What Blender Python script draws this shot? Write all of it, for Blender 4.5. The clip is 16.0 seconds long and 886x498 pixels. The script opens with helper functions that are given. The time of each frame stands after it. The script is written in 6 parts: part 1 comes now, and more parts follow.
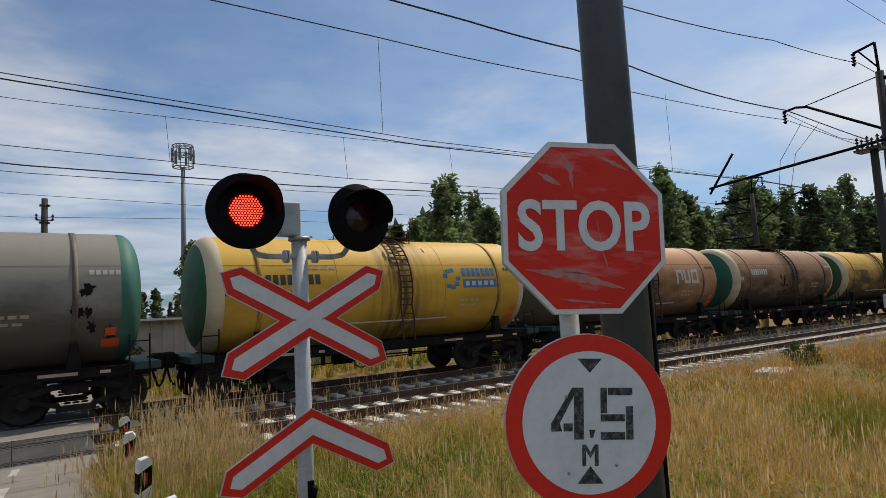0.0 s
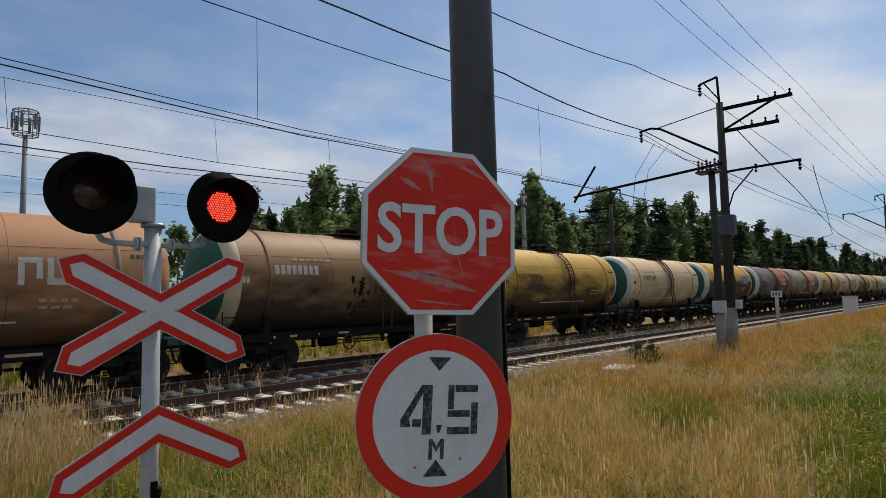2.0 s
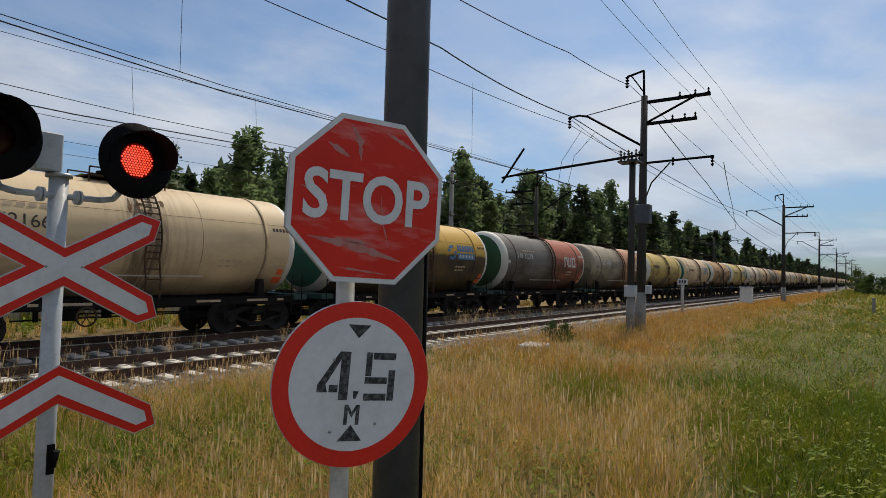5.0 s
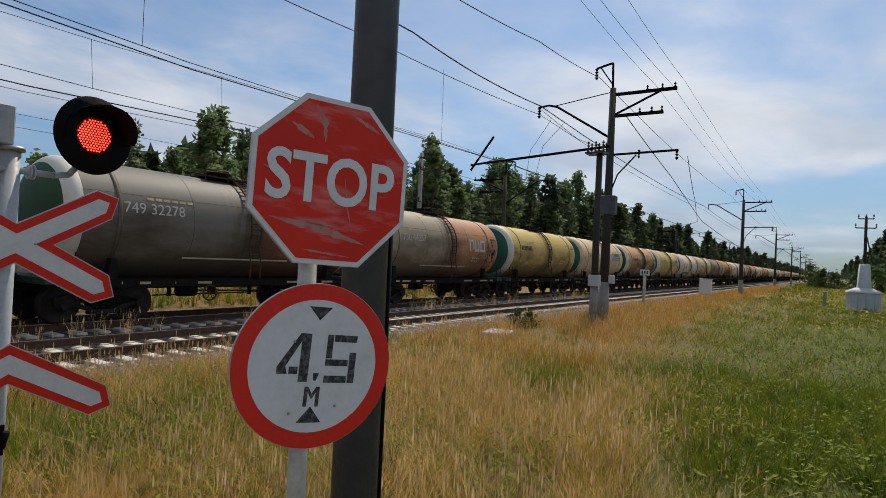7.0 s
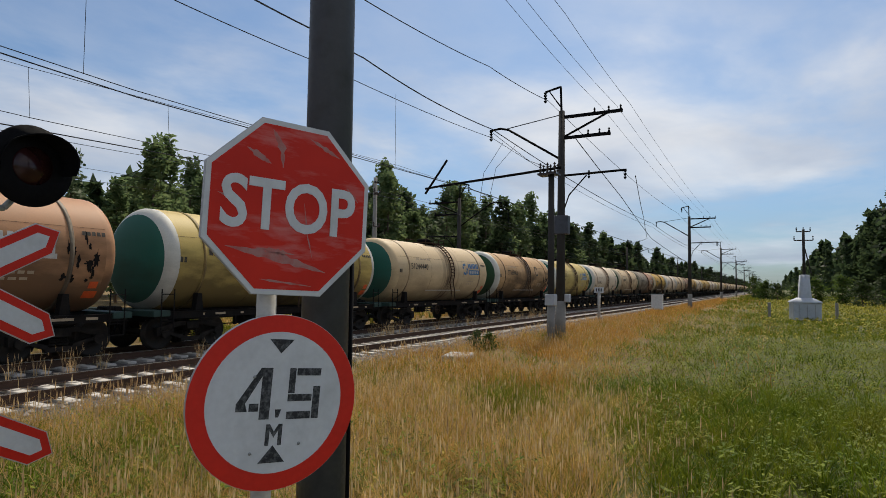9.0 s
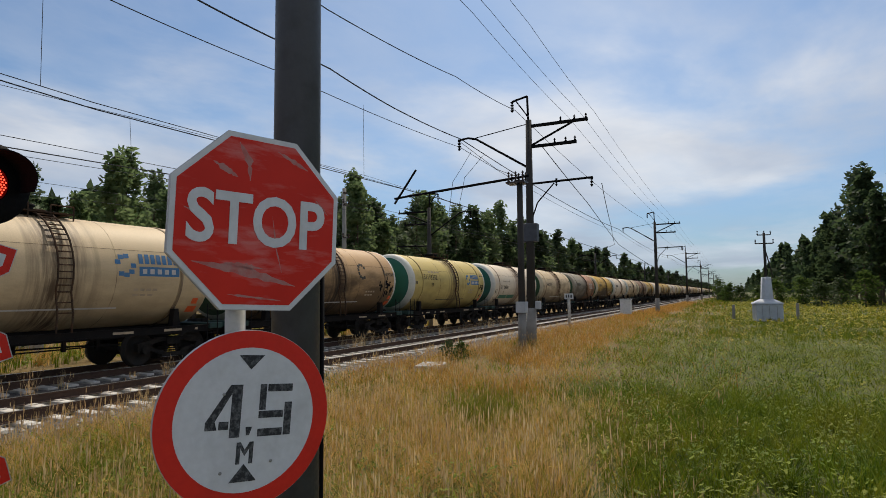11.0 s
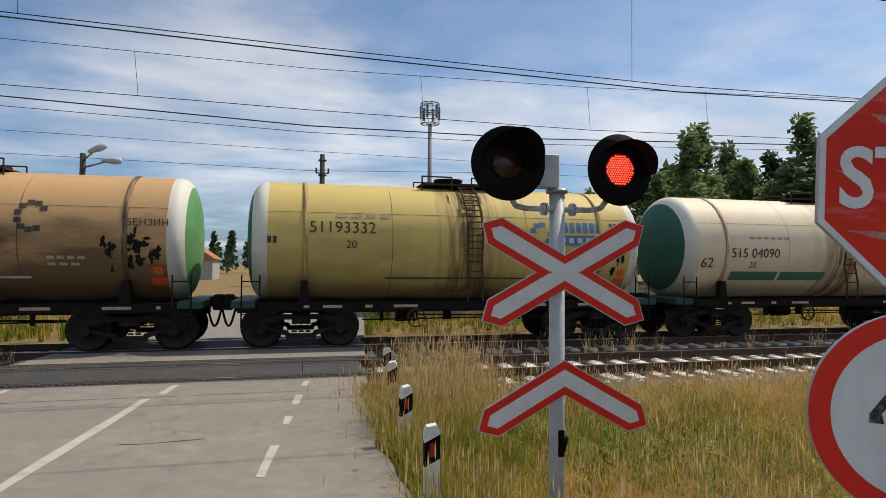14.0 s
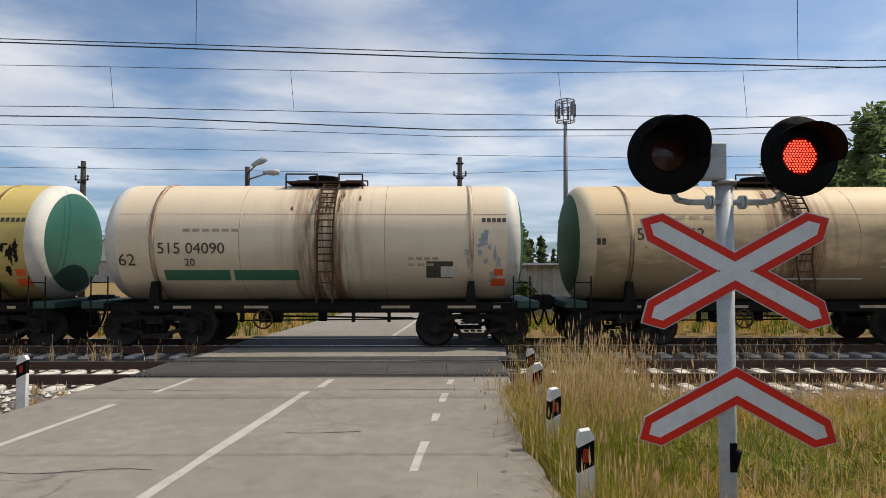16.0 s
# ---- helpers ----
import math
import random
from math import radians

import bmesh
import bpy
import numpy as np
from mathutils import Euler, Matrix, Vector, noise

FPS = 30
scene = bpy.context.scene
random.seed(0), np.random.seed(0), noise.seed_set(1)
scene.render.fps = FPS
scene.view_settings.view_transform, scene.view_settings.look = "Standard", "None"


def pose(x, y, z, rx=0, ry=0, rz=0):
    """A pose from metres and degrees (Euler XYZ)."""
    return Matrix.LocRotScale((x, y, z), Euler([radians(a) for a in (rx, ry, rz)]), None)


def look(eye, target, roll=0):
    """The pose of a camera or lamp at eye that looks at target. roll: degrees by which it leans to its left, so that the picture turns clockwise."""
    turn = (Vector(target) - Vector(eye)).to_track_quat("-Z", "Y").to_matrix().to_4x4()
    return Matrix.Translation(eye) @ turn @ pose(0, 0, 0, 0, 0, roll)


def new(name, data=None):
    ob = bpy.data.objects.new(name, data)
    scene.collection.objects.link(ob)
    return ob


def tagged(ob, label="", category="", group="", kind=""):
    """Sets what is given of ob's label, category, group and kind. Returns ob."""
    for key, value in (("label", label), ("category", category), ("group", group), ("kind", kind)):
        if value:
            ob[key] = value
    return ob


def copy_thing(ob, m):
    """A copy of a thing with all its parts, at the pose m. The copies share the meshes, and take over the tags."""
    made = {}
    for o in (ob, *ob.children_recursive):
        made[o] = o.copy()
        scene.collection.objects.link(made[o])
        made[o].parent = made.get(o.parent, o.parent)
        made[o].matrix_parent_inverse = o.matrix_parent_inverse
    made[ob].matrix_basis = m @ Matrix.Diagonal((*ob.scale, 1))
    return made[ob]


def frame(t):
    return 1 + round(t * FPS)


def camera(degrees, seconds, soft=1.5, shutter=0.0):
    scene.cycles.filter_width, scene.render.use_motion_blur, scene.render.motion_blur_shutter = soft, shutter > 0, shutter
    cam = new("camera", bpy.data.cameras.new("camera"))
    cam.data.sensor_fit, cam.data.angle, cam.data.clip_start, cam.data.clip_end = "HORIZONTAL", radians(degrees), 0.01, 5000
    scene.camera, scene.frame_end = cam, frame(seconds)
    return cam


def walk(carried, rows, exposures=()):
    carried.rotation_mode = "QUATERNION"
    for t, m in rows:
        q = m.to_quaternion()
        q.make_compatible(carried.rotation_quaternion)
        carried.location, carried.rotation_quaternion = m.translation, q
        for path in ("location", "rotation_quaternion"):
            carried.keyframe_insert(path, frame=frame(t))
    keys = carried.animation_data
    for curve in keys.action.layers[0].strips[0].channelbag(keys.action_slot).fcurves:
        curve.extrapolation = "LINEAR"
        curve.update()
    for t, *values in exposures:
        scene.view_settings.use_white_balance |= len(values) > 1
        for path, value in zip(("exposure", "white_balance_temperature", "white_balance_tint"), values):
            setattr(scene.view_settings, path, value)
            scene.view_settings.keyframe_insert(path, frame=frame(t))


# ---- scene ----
cam = camera(72.6, 16.0, soft=0.8)
PATH = [
    (0, (0.805, 0.156, 1.977), (1.962, 1.776, 2.17), -3.0),
    (0.5, (0.827, 0.101, 1.986), (2.186, 1.556, 2.174), -2.5),
    (1, (0.83, 0.077, 1.989), (2.252, 1.472, 2.17), -2.0),
    (1.5, (0.829, 0.067, 1.992), (2.278, 1.435, 2.162), -1.7),
    (2, (0.823, 0.067, 1.992), (2.286, 1.421, 2.153), -1.3),
    (2.5, (0.821, 0.071, 1.991), (2.296, 1.412, 2.143), -0.8),
    (3, (0.811, 0.065, 1.995), (2.3, 1.393, 2.136), -0.1),
    (3.5, (0.807, 0.075, 1.994), (2.31, 1.388, 2.126), 0.6),
    (4, (0.794, 0.065, 1.994), (2.338, 1.331, 2.117), 1.3),
    (4.5, (0.806, 0.057, 1.982), (2.395, 1.268, 2.083), 1.4),
    (7, (0.81, 0.027, 1.966), (2.494, 1.106, 2.002), 2.7),
    (7.5, (0.811, 0.029, 1.958), (2.506, 1.088, 2.014), 2.7),
    (8, (0.817, 0.052, 1.981), (2.526, 1.088, 2.063), 2.4),
    (8.5, (0.833, 0.065, 1.982), (2.56, 1.068, 2.085), 1.7),
    (9, (0.842, 0.091, 1.972), (2.596, 1.044, 2.09), 0.8),
    (11.5, (0.84, 0.092, 1.978), (2.638, 0.955, 2.128), -0.5),
    (12, (0.845, 0.107, 1.954), (2.639, 0.98, 2.093), -0.4),
    (12.5, (0.842, 0.177, 1.929), (2.471, 1.335, 2.015), 0.5),
    (13, (0.819, 0.224, 1.93), (2.133, 1.731, 1.998), 0.4),
    (13.5, (0.754, 0.26, 1.948), (1.687, 2.028, 2.016), 0.3),
    (14, (0.675, 0.273, 1.98), (1.144, 2.217, 2.038), 0.4),
    (14.5, (0.617, 0.317, 1.977), (0.823, 2.306, 2.039), 0.5),
    (15, (0.596, 0.324, 1.98), (0.711, 2.32, 2.044), 0.2),
    (15.5, (0.577, 0.328, 1.979), (0.623, 2.326, 2.041), 0.1),
    (16, (0.575, 0.334, 1.969), (0.601, 2.333, 2.029), 0.0),
]
walk(cam, [(t, look(eye, target, roll)) for t, eye, target, roll in PATH], exposures=[(0.0, -0.03, 6850, 10), (0.5, -0.2, 6850, 10), (1.0, -0.2, 6850, 10), (2.0, -0.12, 6850, 10), (4.5, -0.1, 6850, 10), (7.0, -0.03, 6900, 10), (12.5, -0.02, 6900, 10), (14.2, 0.22, 6950, 10), (16.0, 0.25, 6950, 10)])

# ---- light ----
SUN_AZ, SUN_EL = 14.0, 54.0
world = bpy.data.worlds.new("sky")
scene.world = world
world.use_nodes = True
wn, wl = world.node_tree.nodes, world.node_tree.links
wn.clear()
w_out = wn.new("ShaderNodeOutputWorld")
w_bg = wn.new("ShaderNodeBackground")
w_sky = wn.new("ShaderNodeTexSky")
w_sky.sky_type, w_sky.sun_disc = "NISHITA", False
w_sky.sun_elevation, w_sky.sun_rotation = radians(SUN_EL), radians(90 - SUN_AZ)
w_sky.air_density, w_sky.dust_density, w_sky.ozone_density = 1.0, 1.2, 2.0
w_bg.inputs["Strength"].default_value = 0.10
w_tc = wn.new("ShaderNodeTexCoord")
w_sep = wn.new("ShaderNodeSeparateXYZ")
wl.new(w_tc.outputs["Generated"], w_sep.inputs[0])


def wmath(op, a, b=0.0, clamp=False):
    n = wn.new("ShaderNodeMath")
    n.operation, n.use_clamp = op, clamp
    for i, v in enumerate((a, b)):
        if isinstance(v, (int, float)):
            n.inputs[i].default_value = v
        else:
            wl.new(v, n.inputs[i])
    return n.outputs[0]


# cloud layer: a flat sheet of broken cloud seen in perspective
w_z = wmath("ADD", wmath("MAXIMUM", w_sep.outputs["Z"], 0.0), 0.10)
w_comb = wn.new("ShaderNodeCombineXYZ")
wl.new(wmath("DIVIDE", w_sep.outputs["X"], w_z), w_comb.inputs[0])
wl.new(wmath("DIVIDE", w_sep.outputs["Y"], w_z), w_comb.inputs[1])


def wnoise(scale, detail, rough, off):
    mp = wn.new("ShaderNodeMapping")
    mp.inputs["Location"].default_value = off
    mp.inputs["Rotation"].default_value = (0, 0, 0.5)
    mp.inputs["Scale"].default_value = (1.0, 1.25, 1.0)
    wl.new(w_comb.outputs[0], mp.inputs[0])
    n = wn.new("ShaderNodeTexNoise")
    n.inputs["Scale"].default_value, n.inputs["Detail"].default_value = scale, detail
    n.inputs["Roughness"].default_value = rough
    n.inputs["Distortion"].default_value = 0.25
    wl.new(mp.outputs[0], n.inputs["Vector"])
    return n.outputs[0]


def wramp(v, lo, hi):
    n = wn.new("ShaderNodeMapRange")
    n.interpolation_type = "SMOOTHSTEP"
    wl.new(v, n.inputs[0])
    n.inputs[1].default_value, n.inputs[2].default_value = lo, hi
    return n.outputs[0]


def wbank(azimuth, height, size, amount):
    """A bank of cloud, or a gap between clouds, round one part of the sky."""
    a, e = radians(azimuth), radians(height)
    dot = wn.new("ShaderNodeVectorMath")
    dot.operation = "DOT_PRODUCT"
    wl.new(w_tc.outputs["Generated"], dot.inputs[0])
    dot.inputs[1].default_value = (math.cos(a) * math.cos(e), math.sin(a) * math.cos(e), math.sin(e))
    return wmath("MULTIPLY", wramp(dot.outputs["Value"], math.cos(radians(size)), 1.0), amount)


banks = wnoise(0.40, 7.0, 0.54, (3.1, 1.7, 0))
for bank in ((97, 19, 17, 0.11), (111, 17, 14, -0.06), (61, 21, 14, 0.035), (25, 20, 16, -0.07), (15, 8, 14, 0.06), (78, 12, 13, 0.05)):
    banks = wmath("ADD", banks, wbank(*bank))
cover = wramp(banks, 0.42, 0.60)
fine = wramp(wnoise(2.0, 8.0, 0.6, (0.4, 5.2, 0)), 0.3, 0.75)
shade = wramp(wnoise(0.9, 5.0, 0.5, (7.7, 2.1, 0)), 0.3, 0.75)
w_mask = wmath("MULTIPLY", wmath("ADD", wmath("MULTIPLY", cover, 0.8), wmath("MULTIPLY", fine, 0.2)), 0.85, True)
w_cl = wn.new("ShaderNodeMixRGB")
w_cl.inputs[1].default_value, w_cl.inputs[2].default_value = (5.7, 6.1, 7.0, 1), (9.4, 9.5, 9.7, 1)
wl.new(shade, w_cl.inputs[0])
w_mix = wn.new("ShaderNodeMixRGB")
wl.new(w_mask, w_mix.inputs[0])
w_deep = wn.new("ShaderNodeMixRGB")
w_deep.blend_type = "MULTIPLY"
w_deep.inputs[0].default_value, w_deep.inputs[2].default_value = 1.0, (0.72, 0.90, 1.06, 1)
wl.new(w_sky.outputs[0], w_deep.inputs[1])
wl.new(w_deep.outputs[0], w_mix.inputs[1])
wl.new(w_cl.outputs[0], w_mix.inputs[2])
w_haze = wn.new("ShaderNodeMixRGB")  # bluish haze low over the land
w_haze.blend_type = "MULTIPLY"
w_haze.inputs[2].default_value = (0.66, 0.75, 0.88, 1)
wl.new(wmath("SUBTRACT", 1.0, wramp(w_sep.outputs["Z"], 0.0, 0.3)), w_haze.inputs[0])
wl.new(w_mix.outputs[0], w_haze.inputs[1])
wl.new(w_haze.outputs[0], w_bg.inputs["Color"])
wl.new(w_bg.outputs[0], w_out.inputs["Surface"])

sun_data = bpy.data.lights.new("sun", "SUN")
sun_data.energy, sun_data.angle, sun_data.color = 3.6, radians(0.6), (1.0, 0.93, 0.82)
sun = new("sun", sun_data)
_d = Vector((math.cos(radians(SUN_EL)) * math.cos(radians(SUN_AZ)), math.cos(radians(SUN_EL)) * math.sin(radians(SUN_AZ)), math.sin(radians(SUN_EL))))
sun.matrix_world = look(_d * 60 + Vector((0, 0, 5)), (0, 0, 5))
scene.view_settings.exposure = 0.0


# ---- materials ----
class Nodes:
    """A short way to write a node material."""

    def __init__(self, name, rough=0.6, metal=0.0):
        self.m = bpy.data.materials.new(name)
        self.m.use_nodes = True
        self.n, self.l = self.m.node_tree.nodes, self.m.node_tree.links
        self.b = self.n["Principled BSDF"]
        self.b.inputs["Roughness"].default_value, self.b.inputs["Metallic"].default_value = rough, metal

    def put(self, v, sock):
        if isinstance(v, bpy.types.NodeSocket):
            self.l.new(v, sock)
        elif isinstance(v, tuple) and len(v) == 3 and sock.type == "RGBA":
            sock.default_value = (*v, 1)
        else:
            sock.default_value = v

    def coord(self, kind="Object", scale=(1, 1, 1), off=(0, 0, 0)):
        t = self.n.new("ShaderNodeTexCoord")
        mp = self.n.new("ShaderNodeMapping")
        mp.inputs["Scale"].default_value, mp.inputs["Location"].default_value = scale, off
        self.l.new(t.outputs[kind], mp.inputs[0])
        return mp.outputs[0]

    def world(self, scale=(1, 1, 1)):
        g = self.n.new("ShaderNodeNewGeometry")
        mp = self.n.new("ShaderNodeMapping")
        mp.inputs["Scale"].default_value = scale
        self.l.new(g.outputs["Position"], mp.inputs[0])
        return mp.outputs[0]

    def noise(self, vec, scale, detail=4.0, rough=0.55):
        t = self.n.new("ShaderNodeTexNoise")
        self.l.new(vec, t.inputs["Vector"])
        t.inputs["Scale"].default_value, t.inputs["Detail"].default_value, t.inputs["Roughness"].default_value = scale, detail, rough
        return t.outputs[0]

    def ramp(self, v, lo, hi, a=0.0, b=1.0):
        r = self.n.new("ShaderNodeMapRange")
        self.put(v, r.inputs[0])
        for i, k in enumerate((lo, hi, a, b)):
            r.inputs[i + 1].default_value = k
        return r.outputs[0]

    def math(self, op, a, b=0.0, clamp=False):
        q = self.n.new("ShaderNodeMath")
        q.operation, q.use_clamp = op, clamp
        self.put(a, q.inputs[0]), self.put(b, q.inputs[1])
        return q.outputs[0]

    def mix(self, f, a, b, kind="MIX"):
        q = self.n.new("ShaderNodeMixRGB")
        q.blend_type = kind
        self.put(f, q.inputs[0]), self.put(a, q.inputs[1]), self.put(b, q.inputs[2])
        return q.outputs[0]

    def rand(self, island=False):
        if island:
            return self.n.new("ShaderNodeNewGeometry").outputs["Random Per Island"]
        return self.n.new("ShaderNodeObjectInfo").outputs["Random"]

    def xyz(self, vec):
        q = self.n.new("ShaderNodeSeparateXYZ")
        self.l.new(vec, q.inputs[0])
        return q.outputs

    def color(self, v):
        self.put(v, self.b.inputs["Base Color"])
        return self

    def rough(self, v):
        self.put(v, self.b.inputs["Roughness"])
        return self

    def bump(self, h, strength=0.3, dist=0.01):
        q = self.n.new("ShaderNodeBump")
        q.inputs["Strength"].default_value, q.inputs["Distance"].default_value = strength, dist
        self.l.new(h, q.inputs["Height"])
        self.l.new(q.outputs[0], self.b.inputs["Normal"])
        return self


def plain(name, col, rough=0.6, metal=0.0, dirt=(0.05, 0.045, 0.04), amount=0.5, scale=3.0, grain=40.0, bump=0.15, spec=0.35):
    """Paint, metal or stone with stains at one scale and grain at another."""
    k = Nodes(name, rough, metal)
    k.b.inputs["Specular IOR Level"].default_value = spec
    v = k.coord()
    big = k.ramp(k.noise(v, scale, 6.0, 0.65), 0.45, 0.75)
    small = k.noise(v, grain, 3.0)
    c = k.mix(k.math("MULTIPLY", big, amount), col, dirt)
    c = k.mix(k.ramp(small, 0.2, 0.8, 0.0, 0.35), c, tuple(x * 0.7 for x in col))
    k.color(c).rough(k.ramp(small, 0.2, 0.8, max(rough - 0.1, 0.02), min(rough + 0.15, 1)))
    if bump:
        k.bump(small, bump, 0.004)
    return k.m


def glow(name, col, strength):
    k = Nodes(name, 0.4)
    k.color(col)
    k.b.inputs["Emission Color"].default_value = (*col, 1)
    k.b.inputs["Emission Strength"].default_value = strength
    return k.m


RUST = (0.11, 0.05, 0.025)
M_BLACK = plain("black_paint", (0.005, 0.005, 0.006), 0.7, dirt=(0.012, 0.011, 0.01), amount=0.3, spec=0.08)
M_FAINT = plain("faint_worn_lettering", (0.44, 0.34, 0.23), 0.7)
M_UNDER = plain("grimy_underframe", (0.012, 0.011, 0.011), 0.8, dirt=(0.035, 0.027, 0.02), amount=0.5, scale=2.0, spec=0.08)
M_GREENFRAME = plain("dark_green_frame_paint", (0.02, 0.05, 0.042), 0.6, dirt=(0.03, 0.025, 0.02), amount=0.7, scale=2.0)
M_BOGIE = plain("dusty_bogie_casting", (0.017, 0.015, 0.014), 0.7, dirt=(0.07, 0.058, 0.046), amount=0.6, scale=3.5, spec=0.1)
M_WHEEL = plain("wheel_steel", (0.018, 0.016, 0.014), 0.6, 0.3, dirt=(0.07, 0.045, 0.03), amount=0.5)
M_RAIL = plain("rusty_rail_web", (0.075, 0.042, 0.028), 0.8, dirt=(0.03, 0.02, 0.015), amount=0.6, scale=4.0)
M_RAILTOP = plain("polished_rail_head", (0.55, 0.54, 0.53), 0.28, 1.0, dirt=(0.3, 0.25, 0.2), amount=0.4)
M_GREYPAINT = plain("grey_pole_paint", (0.42, 0.45, 0.48), 0.5, dirt=(0.13, 0.12, 0.1), amount=0.55, scale=5.0)
M_LEADPAINT = plain("lead_grey_pole", (0.07, 0.075, 0.092), 0.4, dirt=(0.02, 0.019, 0.02), amount=0.6, scale=4.0)
M_GALV = plain("galvanised_steel", (0.33, 0.34, 0.34), 0.45, 0.7, dirt=(0.12, 0.1, 0.08), amount=0.5)
M_CONC = plain("grey_concrete", (0.25, 0.24, 0.22), 0.9, dirt=(0.1, 0.09, 0.08), amount=0.6, scale=2.0, grain=25.0)
M_DARKCONC = plain("dark_weathered_mast", (0.04, 0.036, 0.033), 0.85, dirt=(0.025, 0.022, 0.02), amount=0.7, scale=1.2)
M_WHITEWASH = plain("whitewashed_concrete", (0.5, 0.48, 0.44), 0.9, dirt=(0.14, 0.12, 0.1), amount=0.8, scale=5.0)
M_SLEEPER = plain("concrete_sleeper", (0.62, 0.58, 0.52), 1.0, dirt=(0.14, 0.115, 0.09), amount=0.85, scale=3.0, spec=0.1)
M_RUSTY = plain("rusty_painted_steel", (0.055, 0.036, 0.025), 0.85, dirt=(0.14, 0.065, 0.03), amount=0.7, scale=5.0, spec=0.1)
M_WIRE = plain("dark_cable", (0.03, 0.032, 0.035), 0.6, amount=0.0, bump=0)
M_INSUL = plain("brown_insulator", (0.04, 0.022, 0.015), 0.25, amount=0.2)
M_WHITE = plain("white_sign_film", (0.62, 0.64, 0.655), 0.4, dirt=(0.3, 0.3, 0.29), amount=0.35, scale=7.0, bump=0.05)
M_RED = plain("red_sign_film", (0.66, 0.02, 0.008), 0.5, dirt=(0.36, 0.025, 0.015), amount=0.25, scale=6.0, bump=0.05)
M_SIGNBACK = plain("zinc_sign_rim", (0.5, 0.51, 0.52), 0.45, 0.5, amount=0.3)
M_STENCIL = plain("dark_stencil_paint", (0.05, 0.043, 0.035), 0.7, dirt=(0.2, 0.16, 0.1), amount=0.5, scale=12.0, bump=0)
M_PALEMARK = plain("pale_stencil_paint", (0.55, 0.53, 0.49), 0.7, dirt=(0.2, 0.18, 0.15), amount=0.5, scale=8.0, bump=0)
M_BLUEMARK = plain("faded_blue_paint", (0.05, 0.17, 0.34), 0.6, dirt=(0.25, 0.25, 0.2), amount=0.4, scale=6.0, bump=0)
M_GREENMARK = plain("dark_green_stripe_paint", (0.03, 0.14, 0.08), 0.6, dirt=(0.1, 0.1, 0.06), amount=0.4, scale=3.0, bump=0)
M_ORANGEMARK = plain("orange_placard", (0.7, 0.1, 0.02), 0.5, dirt=(0.2, 0.06, 0.03), amount=0.4, scale=9.0, bump=0)
M_TAPE = plain("worn_black_lettering", (0.022, 0.024, 0.027), 0.6, dirt=(0.35, 0.36, 0.37), amount=0.55, scale=55.0, bump=0.05)
M_LED = glow("lit_red_led", (1.0, 0.09, 0.045), 2.0)
M_LEDBASE = glow("glowing_red_lens", (0.35, 0.005, 0.004), 0.12)
M_LEDOFF = plain("dark_lens", (0.03, 0.009, 0.009), 0.15, amount=0.1)
M_ROADPAINT = plain("worn_road_paint", (0.42, 0.395, 0.35), 0.9, dirt=(0.3, 0.275, 0.24), amount=0.95, scale=5.0)
M_RUBBER = plain("dark_rubber_panel", (0.045, 0.044, 0.044), 0.8, dirt=(0.11, 0.1, 0.092), amount=0.5, scale=1.5)
M_REDREFLECT = plain("red_reflector", (0.35, 0.02, 0.015), 0.3, amount=0.2)
M_POSTWHITE = plain("white_plastic_post", (0.72, 0.72, 0.7), 0.5, dirt=(0.25, 0.23, 0.2), amount=0.45, scale=8.0)
M_TRUNK = plain("pine_bark", (0.12, 0.085, 0.06), 0.95, dirt=(0.04, 0.03, 0.025), amount=0.7, scale=3.0)
M_BUILD = plain("corrugated_grey_wall", (0.36, 0.36, 0.33), 0.7, dirt=(0.16, 0.13, 0.1), amount=0.6, scale=1.0)
M_BRICK = plain("orange_house_wall", (0.36, 0.15, 0.07), 0.9, amount=0.4)
M_ROOF = plain("pale_metal_roof", (0.55, 0.57, 0.6), 0.5, amount=0.3)
M_TOWER = plain("grey_tower_steel", (0.17, 0.185, 0.20), 0.6, dirt=(0.1, 0.1, 0.1), amount=0.4)
M_STAIN = plain("brown_grime_stain", (0.19, 0.105, 0.055), 0.8, dirt=(0.05, 0.032, 0.022), amount=0.7, scale=7.0, bump=0, spec=0.15)
M_SCUFF = plain("blue_grey_scuffs", (0.26, 0.30, 0.34), 0.7, dirt=(0.55, 0.50, 0.42), amount=0.8, scale=9.0, bump=0)
M_PALEBOX = plain("pale_grey_cabinet", (0.45, 0.48, 0.52), 0.6, dirt=(0.2, 0.2, 0.2), amount=0.4, scale=3.0)


